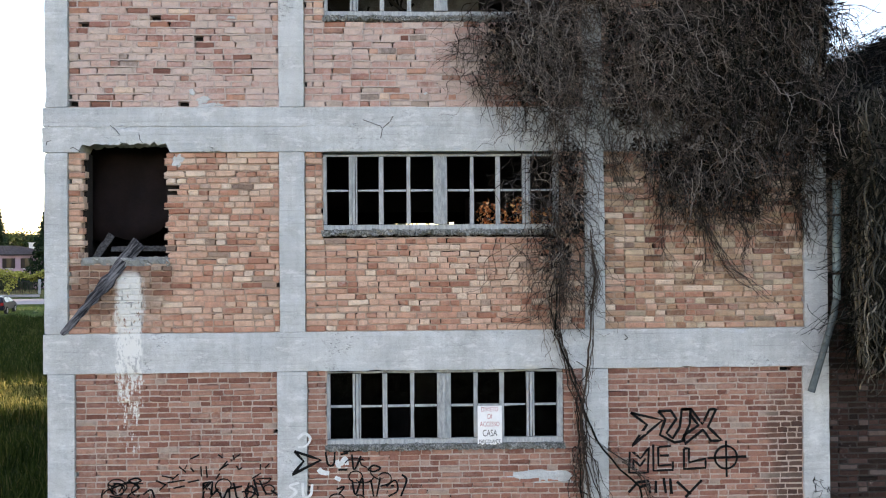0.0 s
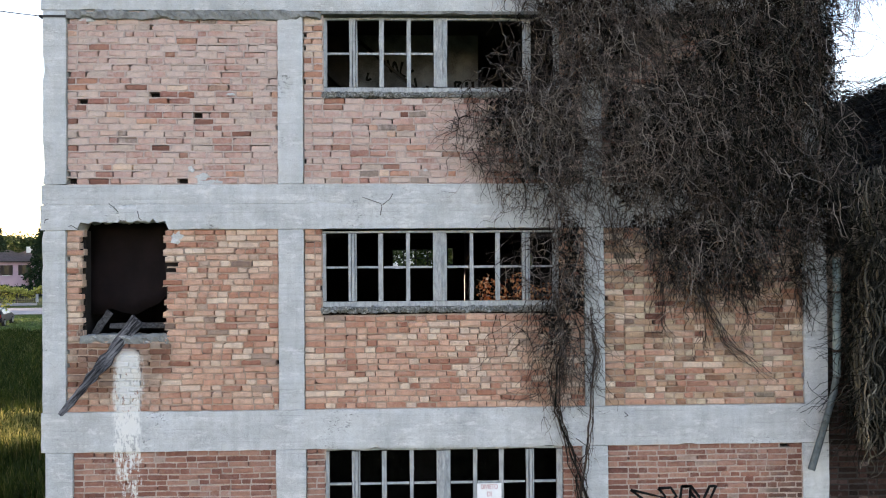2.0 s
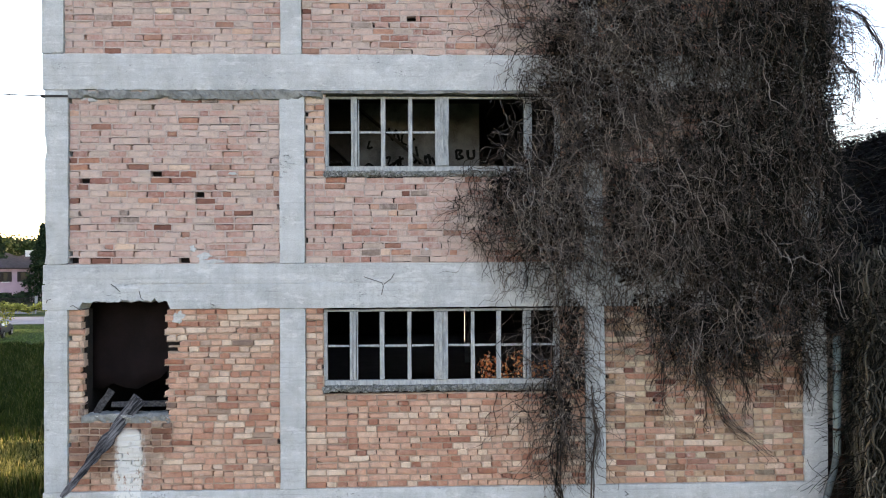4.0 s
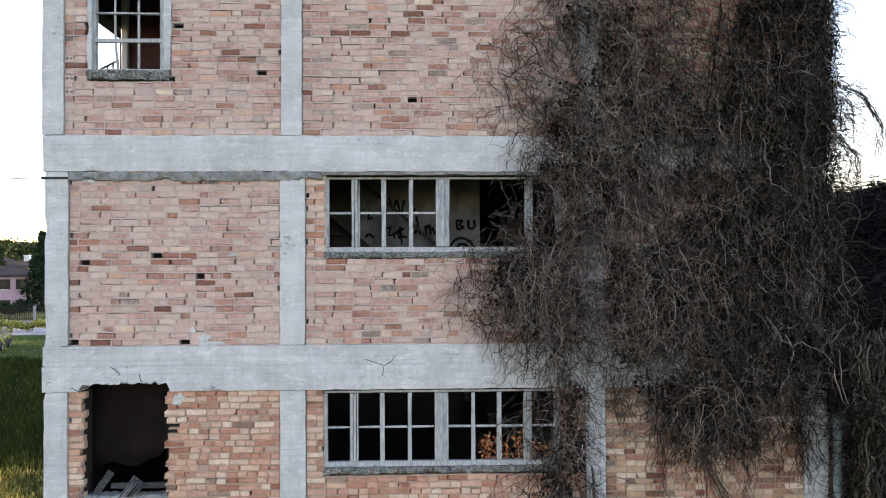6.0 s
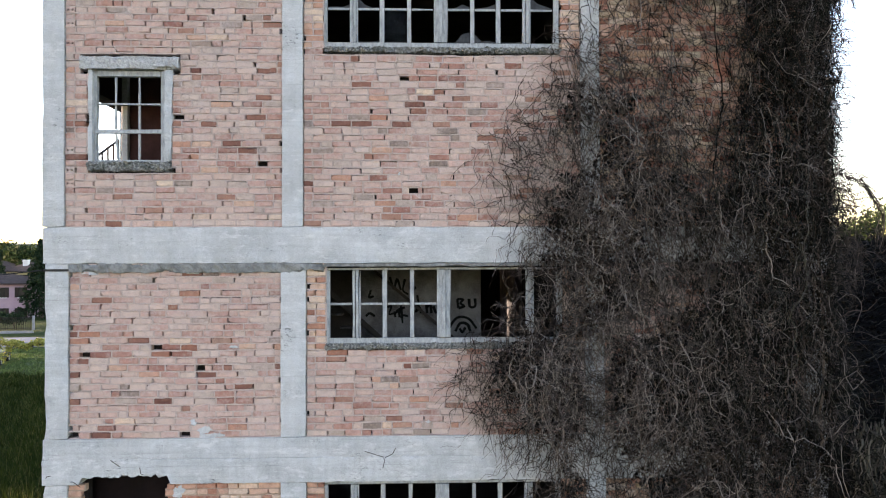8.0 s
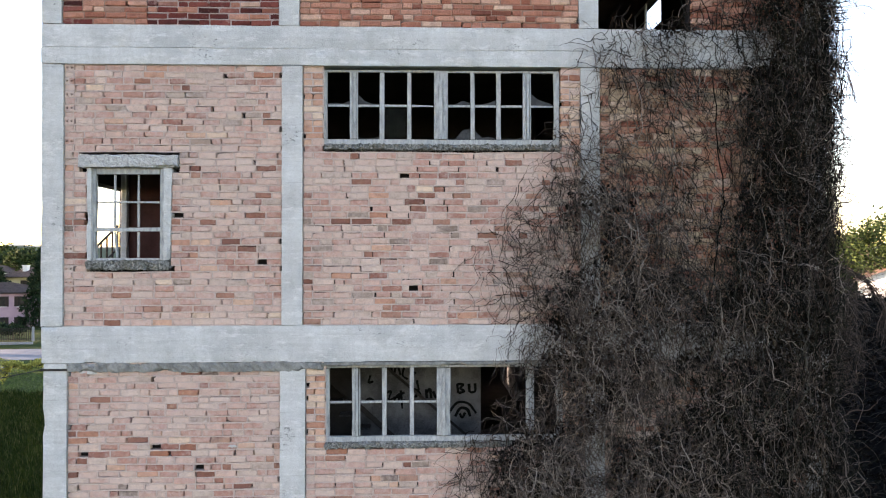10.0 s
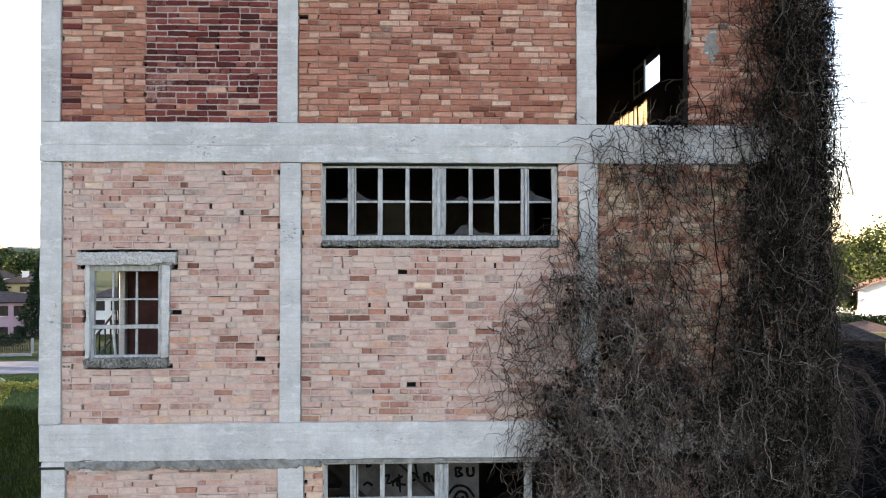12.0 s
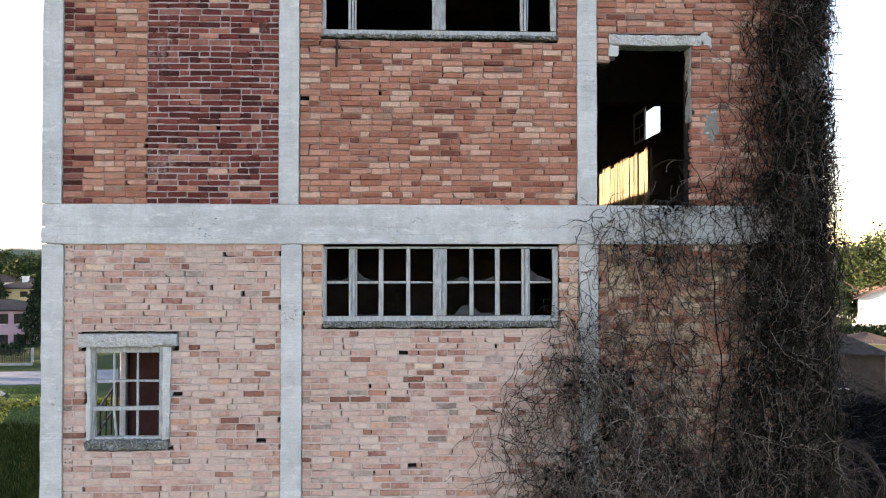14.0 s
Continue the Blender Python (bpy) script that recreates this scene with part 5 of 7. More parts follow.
# dead leaves low in the tangle close to the wall, coloured as the gaps' shade
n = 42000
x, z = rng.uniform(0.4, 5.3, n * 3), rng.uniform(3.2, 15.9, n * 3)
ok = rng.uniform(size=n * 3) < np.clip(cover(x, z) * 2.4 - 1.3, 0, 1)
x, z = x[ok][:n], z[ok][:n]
made_vine.append(leaves("leaf_litter", np.stack([x, -0.015 - 0.10 * rng.uniform(0, 1, len(x)) ** 2, z], axis=1), 0.055, GAP_LEAF, None, "near-black leaves painting the shade in the tangle", 0.6))
# outer twigs, forked, in the paler tone that stands for light on them
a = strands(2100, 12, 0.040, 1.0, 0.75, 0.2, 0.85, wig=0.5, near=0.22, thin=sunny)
made_vine.append(tubes("outer_growth", a, rng.uniform(0.003, 0.006, len(a)), TWIG_PALE, None, "outer twigs in a pale lit tone"))
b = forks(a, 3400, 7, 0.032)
made_vine.append(tubes("outer_side_growth", b, rng.uniform(0.002, 0.004, len(b)), TWIG_PALE, None, "side twigs in a pale lit tone"))
# loose tails that hang below the mass
TAILS = [([(2.4, 6.1), (2.45, 5.6), (2.68, 5.05)], 16), ([(3.45, 5.4), (3.7, 4.7), (3.88, 4.3), (4.38, 3.92)], 34), ([(4.55, 6.0), (4.38, 5.3), (4.25, 4.9)], 20), ([(3.05, 5.5), (3.07, 4.7), (3.1, 4.3)], 14),
         ([(4.75, 5.7), (4.85, 5.1), (4.97, 4.5)], 14), ([(3.55, 5.2), (3.62, 4.5), (3.58, 4.15)], 14), ([(1.7, 5.0), (1.8, 4.3), (1.75, 3.5)], 40), ([(2.15, 4.6), (2.22, 4.1), (2.05, 3.6)], 30), ([(4.05, 5.2), (4.15, 4.6), (4.1, 4.2)], 16)]
for line, n in TAILS:
    a = bundle(line, n, 0.06 if n > 50 else 0.035, -0.09)
    made_vine.append(tubes("hanging_growth", a, rng.uniform(0.002, 0.006, n), TWIG, None, "loose hanging tail of twigs"))
# sprays that reach out over the corner against the sky
m = 190
zs = rng.choice([7.2, 7.9, 8.6, 9.2, 9.4, 10.4, 11.5, 12.4, 14.0, 15.0], m) + rng.normal(0, 0.22, m)
reach = np.interp(zs, [6.5, 7.5, 9.0, 10.3, 12.5, 16.0], [0.7, 0.75, 0.7, 0.4, 0.22, 0.14])
pth = np.empty((m, 16, 3))
x, y, z = np.full(m, 5.2), rng.uniform(-0.3, 0.5, m), zs.copy()
th = rng.normal(0.3, 0.7, m)
L = reach * rng.uniform(0.03, 0.11, m)
for k in range(16):
    pth[:, k] = np.stack([x, y, z], axis=1)
    x, z, y = x + L * np.cos(th), z + L * np.sin(th), y + rng.normal(0, 0.012, m)
    th = th - 0.11 + rng.normal(0, 0.28, m)
made_vine.append(tubes("sprays", pth, rng.uniform(0.003, 0.010, m), TWIG, None, "sprays reaching past the corner"))
for line, n, wd in (([(5.15, 9.5), (5.5, 9.75), (5.85, 9.6), (6.08, 9.2), (6.0, 8.75)], 34, 0.03), ([(5.15, 8.9), (5.45, 9.1), (5.75, 8.8), (5.7, 8.3)], 20, 0.03), ([(5.2, 12.2), (5.4, 12.5), (5.62, 12.35), (5.72, 11.95)], 9, 0.012), ([(5.2, 10.9), (5.4, 11.25), (5.55, 11.1), (5.45, 10.7)], 9, 0.02)):
    a = bundle(line, n, wd, 0.1)
    made_vine.append(tubes("sprays", a, rng.uniform(0.003, 0.008, n), TWIG, None, "arching spray past the corner"))
# wiry loops that stand out from the corner and droop
m2 = 230
z = np.concatenate([rng.uniform(8.2, 9.7, 110), rng.uniform(9.7, 12.0, 70), rng.uniform(12.0, 13.0, 35), rng.uniform(13.0, 15.6, 15)])
x, y = np.full(m2, 5.18), rng.uniform(-0.28, 0.1, m2)
th = rng.normal(0.75, 0.55, m2)
L = np.interp(z, [8.2, 8.8, 9.6, 10.5, 12.0, 12.7, 14.0], [0.045, 0.06, 0.052, 0.034, 0.03, 0.046, 0.014]) * rng.uniform(0.35, 1.2, m2)
bend = rng.uniform(0.06, 0.24, m2)
ph, fr = rng.uniform(0, 6.28, m2), rng.uniform(0.5, 1.2, m2)
loop = np.empty((m2, 19, 3))
for k in range(19):
    loop[:, k] = np.stack([x, y, z], axis=1)
    q = th + 0.4 * np.sin(ph + fr * k)
    x, z, y = x + L * np.cos(q), z + L * np.sin(q), np.minimum(y + rng.normal(0, 0.012, m2), 0.2)
    th = np.maximum(th - bend, -2.2) + rng.normal(0, 0.12, m2)
made_vine.append(tubes("sprays", loop, rng.uniform(0.0025, 0.006, m2), TWIG, None, "wiry loops past the corner"))
b = forks(loop, 900, 7, 0.026, 0.8, False)
made_vine.append(tubes("spray_growth", b, rng.uniform(0.0016, 0.0032, len(b)), TWIG, None, "fine twigs on the loops"))
# fine side twigs on the sprays
src = pth[rng.integers(0, m, 900), rng.integers(3, 15, 900)]
tw = np.empty((900, 6, 3))
d = rng.normal(0, 1, (900, 3))
d[:, 0] += 0.5
d[:, 2] -= 0.5
d /= np.linalg.norm(d, axis=1, keepdims=True)
for k in range(6):
    tw[:, k] = src + d * 0.022 * k + rng.normal(0, 0.016, (900, 3)) * (k > 0)
made_vine.append(tubes("spray_growth", tw, rng.uniform(0.002, 0.0045, 900), TWIG, None, "fine twigs on the sprays"))
for o in made_vine:
    o.parent = vine
    o.matrix_parent_inverse = vine_off
# loose runners and brush along the third column
for line, n, wd in (([(1.7, 4.3), (1.66, 3.6), (1.82, 3.0), (1.97, 2.5), (2.03, 2.1), (2.2, 1.7), (2.35, 1.1)], 10, 0.06), ([(2.2, 4.6), (2.15, 3.6), (2.1, 3.0), (2.0, 2.4), (2.05, 1.8), (2.15, 1.0)], 9, 0.055), ([(1.98, 2.1), (1.95, 1.6), (2.05, 1.0)], 16, 0.08), ([(2.05, 2.2), (2.5, 1.85), (2.8, 1.6), (2.95, 1.2)], 8, 0.025), ([(5.05, 1.6), (5.1, 1.2), (5.2, 0.7)], 10, 0.12)):
    a = bundle(line, n, wd, -0.09)
    for name_, q, r0, r1 in (("runner_growth", a, 0.004, 0.011), ("side_growth", forks(a, n * 5, 6, 0.03), 0.002, 0.004)):
        o = tubes(name_, q, rng.uniform(r0, r1, len(q)), TWIG, vine, "loose brown runners")
        o.matrix_parent_inverse = vine_off
# thick stems rising from the ground by the third column
for i, (line, r) in enumerate((([(2.95, 0.2), (2.75, 1.5), (2.5, 1.72), (2.2, 2.1), (2.03, 2.5), (1.9, 3.0), (1.68, 3.45), (1.7, 4.0), (1.9, 4.6)], 0.017),
                               ([(2.3, -0.3), (2.08, 1.6), (2.0, 2.4), (2.1, 3.0), (2.13, 3.5), (2.2, 4.2), (2.15, 4.9)], 0.017),
                               ([(2.1, -0.3), (1.99, 1.8), (1.96, 2.7), (1.76, 3.3), (1.6, 3.9), (1.75, 4.5)], 0.012),
                               ([(2.6, -0.3), (2.3, 1.2), (2.05, 1.9), (2.1, 2.5), (1.85, 3.1)], 0.010),
                               ([(4.7, 6.0), (4.6, 7.5), (4.75, 9.0), (4.5, 10.5), (4.6, 12.0)], 0.018), ([(5.1, 6.2), (5.15, 8.0), (4.95, 10.0), (5.1, 12.0), (5.05, 14.0)], 0.02), ([(3.6, 5.6), (3.75, 7.4), (3.6, 9.0), (3.85, 10.6), (3.7, 12.3)], 0.014), ([(3.0, 6.4), (3.1, 8.0), (2.9, 9.4), (3.1, 11.0)], 0.011))):
    rs = random.Random(i + 3)
    pts = []
    for (xa, za), (xb, zb) in zip(line, line[1:]):
        m_ = max(2, int((zb - za) / 0.11))
        pts += [(xa + (xb - xa) * k / m_ + rs.uniform(-0.014, 0.014), -0.05 - 0.05 * abs(math.sin(i + za + (zb - za) * k / m_ * 3)) - (0.05 if i > 3 else 0), za + (zb - za) * k / m_) for k in range(m_)]
    bm = bmesh.new()
    add_rod(bm, pts, [r * (1 - 0.5 * k / len(pts)) for k in range(len(pts))], 7, 0.12)
    o = part("stem", bm, TWIG if i % 2 else TWIG_GREEN, vine, "thick bare climbing stem")
    o.matrix_parent_inverse = vine_off

# the same vine run wild over the wing: roof and hanging front
wv = empty("wing_vine", "dark mossy vine tangle over the wing roof and front wall", "vine", at=(7.5, 0, GROUND))
m = 10500
x = 5.5 + 5.7 * rng.uniform(size=m) ** 1.5
front = rng.uniform(size=m) < np.where(x < 7.6, 0.55, 0.2)
roofz = np.where(x < WRIDGE, WEAVE + (WTOP - WEAVE) * (x - WX0) / (WRIDGE - WX0), WTOP - (WTOP - WEAVE) * (x - WRIDGE) / (WX1 - WRIDGE))
y = np.where(front, -0.05 - 0.6 * rng.uniform(size=m) ** 1.4, -0.5 + 9.0 * rng.uniform(size=m) ** 1.4)
z = np.where(front, rng.uniform(3.3, 0.25 + roofz), roofz + 0.02 + 0.55 * rng.uniform(size=m) ** 2)
th = np.where(front, rng.normal(-1.5, 0.9, m), rng.uniform(-3.2, 3.2, m))
pth = np.empty((m, 10, 3))
L = 0.062 * rng.uniform(0.6, 1.5, m)
ph = rng.uniform(-1, 1, m)
for k in range(10):
    pth[:, k] = np.stack([x, y, z], axis=1)
    x = x + L * np.cos(th)
    y = np.where(front, np.minimum(y + rng.normal(0, 0.01, m), -0.03), y + L * np.sin(th) * 0.8)
    z = np.where(front, z + L * np.sin(th), z + rng.normal(0, 0.02, m) + 0.36 * L * np.cos(th) * np.where(x < WRIDGE, 1, -1))
    th = th + rng.normal(0, 0.28, m) + ph * 0.1
w_made = [tubes("tangle", pth, rng.uniform(0.003, 0.008, m), TWIG_GREEN, None, "tangled mossy stems darkened for shade")]
m = 1100
x, y, z, th = 5.46 + 2.6 * rng.uniform(size=m) ** 1.4, -0.05 - 0.5 * rng.uniform(size=m), rng.uniform(4.0, 6.6, m), rng.normal(-1.57, 0.35, m)
pth = np.empty((m, 14, 3))
for k in range(14):
    pth[:, k] = np.stack([x, y, z], axis=1)
    th = np.where((x < 5.47) & (np.cos(th) < 0), math.pi - th, th)
    x, z, y = x + 0.08 * np.cos(th), z + 0.08 * np.sin(th), np.minimum(y + rng.normal(0, 0.015, m), -0.03)
    th = th + rng.normal(0, 0.42, m) + 0.12 * np.sin(-1.57 - th)
b = pth.copy()
b[:, :, 1] -= 0.06
w_made.append(tubes("outer_growth", b[:150] + rng.normal(0, 0.012, (150, 14, 3)), rng.uniform(0.004, 0.008, 150), TWIG_PALE, None, "hanging stems in a pale lit tone"))
m2 = 300
x, y, z, th = 5.42 + 1.5 * rng.uniform(size=m2) ** 1.3, -0.35 - 0.3 * rng.uniform(size=m2), rng.uniform(3.5, 5.6, m2), rng.normal(-1.57, 0.3, m2)
ph, fr = rng.uniform(0, 6.28, m2), rng.uniform(0.5, 0.95, m2)
c = np.empty((m2, 15, 3))
for k in range(15):
    c[:, k] = np.stack([x, y, z], axis=1)
    q = th + 0.6 * np.sin(ph + fr * k)
    x, z, y = np.maximum(x + 0.06 * np.cos(q), 5.4), z + 0.06 * np.sin(q), np.minimum(y + rng.normal(0, 0.02, m2), -0.2)
w_made.append(tubes("hanging_growth", c, rng.uniform(0.009, 0.018, m2), TWIG_OLIVE, None, "thick pale twisted hanging stems", 5))
w_made.append(tubes("hanging_growth", pth, rng.uniform(0.007, 0.016, m), TWIG_OLIVE, None, "thick twisted hanging stems"))
n = 22000
x = 5.52 + 5.5 * rng.uniform(size=n) ** 1.4
front = rng.uniform(size=n) < 0.45
roofz = np.where(x < WRIDGE, WEAVE + (WTOP - WEAVE) * (x - WX0) / (WRIDGE - WX0), WTOP - (WTOP - WEAVE) * (x - WRIDGE) / (WX1 - WRIDGE))
w_made.append(leaves("leaf_litter", np.stack([x, np.where(front, -0.03 - 0.3 * rng.uniform(size=n), rng.uniform(-0.3, 8.0, n)), np.where(front, rng.uniform(3.4, 0.2 + roofz), roofz + 0.06 + 0.08 * rng.uniform(size=n))], axis=1), 0.07, GAP_LEAF, None, "near-black leaves painting the shade between stems", 0.5))
inv = wv.matrix_basis.inverted()
for o in w_made:
    o.parent = wv
    o.matrix_parent_inverse = inv
# a drift of orange dead leaves just inside the second-storey window
dl = empty("dry_leaf_drift", "orange dead vine leaves caught inside the window", "dead leaves", at=(1.4, 0.3, 4.8))
n = 620
x = np.clip(rng.choice([0.78, 0.86, 0.95, 1.08, 1.22, 1.3, 1.42, 1.52, 1.66], n) + rng.normal(0, 0.03, n), 0.7, 1.78)
hgt = np.interp(x, [0.7, 0.85, 1.02, 1.15, 1.3, 1.45, 1.8], [0.2, 0.36, 0.2, 0.34, 0.36, 0.2, 0.26])
o = leaves("foliage", np.stack([x, 0.112 + 0.10 * rng.uniform(size=n), 4.81 + hgt * rng.uniform(0, 1.15, n)], axis=1), 0.04, DEADLEAF, None, "curled orange leaves", 0.2)
pth = np.empty((60, 8, 3))
x, z, th = rng.uniform(0.75, 1.8, 60), np.full(60, 4.8), rng.normal(1.57, 0.4, 60)
y = rng.uniform(0.15, 0.4, 60)
for k in range(8):
    pth[:, k] = np.stack([x, y, z], axis=1)
    x, z = x + 0.055 * np.cos(th), z + 0.055 * np.sin(th)
    th = th + rng.normal(0, 0.25, 60)
o2 = tubes("twig_growth", pth, rng.uniform(0.002, 0.004, 60), TWIG, None, "thin twigs")
for q in (o, o2):
    q.parent = dl
    q.matrix_parent_inverse = dl.matrix_basis.inverted()


# ---- the ground and what stands far off ----
_M = Mat("meadow_earth", 0.95, spec=0.1)
_p = _M.pos()
_c = _M.mix(_M.step(_M.noise(_p, 0.12, 6.0, 0.7), 0.35, 0.65), c4(0.022, 0.038, 0.010), c4(0.05, 0.07, 0.02))
_c = _M.mix(0.7, _c, _M.ramp(_M.noise(_p, 3.0, 6.0, 0.75), [(0.3, (0.5, 0.5, 0.5)), (0.7, (1.4, 1.35, 1.1))]), "MULTIPLY")
_M.bump(_M.noise(_p, 6.0, 6.0, 0.75), 0.8, 0.2)
MEADOW = _M.done(_c)
bm = bmesh.new()
rad = [0, 6, 12, 18, 25, 33, 42, 52, 64, 78, 100, 140, 220, 400, 800, 1600, 3500]
rings = []
for r in rad:
    rings.append([bm.verts.new((r * math.cos(2 * math.pi * k / 72), r * math.sin(2 * math.pi * k / 72), GROUND)) for k in range(72)] if r else [bm.verts.new((0, 0, GROUND))])
for a, b in zip(rings, rings[1:]):
    for k in range(72):
        k2 = (k + 1) % 72
        bm.faces.new((a[0], b[k], b[k2]) if len(a) == 1 else (a[k], b[k], b[k2], a[k2]))
tagged(part("ground", bm, MEADOW), "grassy meadow ground reaching the horizon", "ground", kind="structure")

GRASS = island_material("tall_grass", [(0.0, (0.014, 0.024, 0.005)), (0.5, (0.028, 0.044, 0.008)), (0.85, (0.05, 0.068, 0.014)), (1.0, (0.14, 0.125, 0.045))], 0.85, 8.0, 0.3, 0.08)
SHORT = island_material("mown_grass", [(0.0, (0.06, 0.10, 0.02)), (0.6, (0.09, 0.14, 0.035)), (1.0, (0.15, 0.18, 0.06))], 0.7, 6.0, 0.3)


def blades(name, n, region, height, width, mat, label, parent=None):
    """Upright tapering grass blades, bent over, in tufts. region: (d0, d1) along the eye-line beside the corner."""
    d = np.sqrt(rng.uniform(region[0] ** 2, region[1] ** 2, n))
    lat = rng.uniform(-0.66, -0.44, n)
    x, y = d * lat, d - 9.4
    tuft = 0.75 + 0.35 * np.sin(x * 1.7 + np.sin(y * 1.3)) * np.sin(y * 1.1 + 0.7 * x) + rng.normal(0, 0.15, n)
    h = height * np.clip(tuft, 0.3, 1.5)
    az = rng.uniform(0, 6.28, n)
    lean = rng.uniform(0.1, 0.7, n)
    w = width * (1 + d / 22)
    dx, dy = np.cos(az), np.sin(az)
    rows = []
    for u, ww in ((0, 1.0), (0.55, 0.75), (1.0, 0.08)):
        cx = x + dx * lean * h * u ** 2
        cy = y + dy * lean * h * u ** 2
        cz = GROUND + h * u * (1 - 0.25 * lean * u)
        rows += [np.stack([cx - dy * w * ww, cy + dx * w * ww, cz], axis=1), np.stack([cx + dy * w * ww, cy - dx * w * ww, cz], axis=1)]
    v = np.stack(rows, axis=1).reshape(-1, 3)
    b = np.arange(n)[:, None] * 6
    f = np.concatenate([b + np.array([[0, 1, 3, 2]]), b + np.array([[2, 3, 5, 4]])], axis=1).reshape(-1, 4)
    me = bpy.data.meshes.new(name)
    me.vertices.add(len(v))
    me.vertices.foreach_set("co", v.astype(np.float32).ravel())
    me.loops.add(f.size)
    me.loops.foreach_set("vertex_index", f.astype(np.int32).ravel())
    me.polygons.add(len(f))
    me.polygons.foreach_set("loop_start", np.arange(0, f.size, 4, dtype=np.int32))
    me.materials.append(mat)
    me.update(calc_edges=True)
    return tagged(new(name, me), label, "grass", kind="stuff")


blades("tall_grass", 52000, (9.5, 56), 0.55, 0.008, GRASS, "tall green uncut meadow grass")
# Sunlit strip put into colour: a band of yellow blades among the green
SUN_PATCH = island_material("sun_patch_blade", [(0.0, (0.13, 0.14, 0.03)), (0.6, (0.30, 0.28, 0.08)), (1.0, (0.50, 0.45, 0.18))], 0.8, 8.0, 0.4, 0.1)
blades("seed_grass", 13000, (22.4, 26.2), 0.42, 0.009, SUN_PATCH, "pale yellow grass painting a sunlit patch of the meadow")
blades("mown_grass", 16000, (56, 74), 0.12, 0.010, SHORT, "short light green lawn by the road")

ROAD = plain_material("pale_asphalt", (0.13, 0.135, 0.145), (0.20, 0.205, 0.215), 0.6, 0.9, bump=0.2, fine=20.0)
bm = bmesh.new()
add_box(bm, -160, 120, 65.5, 75.0, GROUND - 0.1, GROUND + 0.03)
rd = part("road", bm, ROAD)
rd.matrix_world = Matrix.Translation((-45, 70, 0)) @ Matrix.Rotation(radians(6), 4, "Z") @ Matrix.Translation((45, -70, 0))
tagged(rd, "pale grey asphalt road beyond the meadow", "road", kind="structure")


def house(name, label, at, turn, wide, deep, eave, rise, wall, roof, wins=(), hip=True, over=0.5, shut=None, door=False):
    """A plain house: walls, tiled roof with eaves, windows with shutters on its front (local -y). wins: (x, z, w, h)."""
    h = empty(name, label, "house", at=at)
    h.rotation_euler = (0, 0, radians(turn))
    bm = bmesh.new()
    add_box(bm, -wide / 2, wide / 2, 0, deep, 0, eave)
    if not hip:
        for y in (0.0, deep):
            bm.faces.new([bm.verts.new(p) for p in ((-wide / 2, y, eave), (wide / 2, y, eave), (0, y, eave + rise))])
    part("wall", bm, wall, h)
    bm = bmesh.new()
    x0, x1, y0, y1 = -wide / 2 - over, wide / 2 + over, -over, deep + over
    e = eave - 0.05
    if hip:
        q = min(wide, deep) / 2
        ra, rb = ((x0 + q, deep / 2), (x1 - q, deep / 2)) if wide > deep else ((0, y0 + q), (0, y1 - q))
        base = [(x0, y0), (x1, y0), (x1, y1), (x0, y1)]
        top = [(*ra, e + rise), (*rb, e + rise)]
        def slope(a, b, c, d, n=16):
            rows = [[bm.verts.new(Vector(a).lerp(Vector(d), j / 6).lerp(Vector(b).lerp(Vector(c), j / 6), i / n) + Vector((0, 0, 0.05 if i % 2 else 0))) for i in range(n + 1)] for j in range(7)]
            for r, s in zip(rows, rows[1:]):
                for i in range(n):
                    bm.faces.new((r[i], r[i + 1], s[i + 1], s[i]))
        b3 = [(x, y, e) for x, y in base]
        if wide > deep:
            slope(b3[0], b3[1], top[1], top[0], 60)
            slope(b3[2], b3[3], top[0], top[1], 60)
            slope(b3[1], b3[2], top[1], top[1], 30)
            slope(b3[3], b3[0], top[0], top[0], 30)
        else:
            slope(b3[0], b3[1], top[0], top[0], 30)
            slope(b3[1], b3[2], top[1], top[0], 60)
            slope(b3[2], b3[3], top[1], top[1], 30)
            slope(b3[3], b3[0], top[0], top[1], 60)
    else:
        k = rise / (wide / 2)
        for sx in (-1, 1):
            n = 50
            xe = sx * (wide / 2 + over)
            rows = [[bm.verts.new((xe * (1 - j / 6), y0 + (y1 - y0) * i / n, eave - k * over + (rise + k * over) * j / 6 + 0.06 + (0.06 if i % 2 else 0))) for i in range(n + 1)] for j in range(7)]
            for r, s in zip(rows, rows[1:]):
                for i in range(n):
                    bm.faces.new((r[i], r[i + 1], s[i + 1], s[i]))
    bmesh.ops.solidify(bm, geom=bm.faces[:], thickness=0.12)
    part("roof", bm, roof, h)
    if hip:
        bm = bmesh.new()
        add_box(bm, x0, x1, y0 - 0.1, y0, e - 0.1, e + 0.04, 0.02)
        part("gutter", bm, SHUTTER if shut else wall, h)
    for x, z, w, hh in wins:
        win = part("window", boxes_bm([(x - w / 2, x + w / 2, -0.03, 0.02, z - hh / 2, z + hh / 2)]), GLASS_FAR, h, "dark window between shutters")
        bm = bmesh.new()
        add_box(bm, x - w / 2 - 0.12, x + w / 2 + 0.12, -0.1, 0.0, z - hh / 2 - 0.1, z - hh / 2)
        part("window_sill", bm, WHITEWALL, win)
        if shut:
            for s in (-1, 1):
                bm = bmesh.new()
                xc = x + s * (w / 2 + w * 0.22)
                add_box(bm, xc - w * 0.3, xc + w * 0.3, -0.09, -0.035, z - hh / 2, z + hh / 2, 0.01)
                part("shutter", bm, shut, win)
    return h


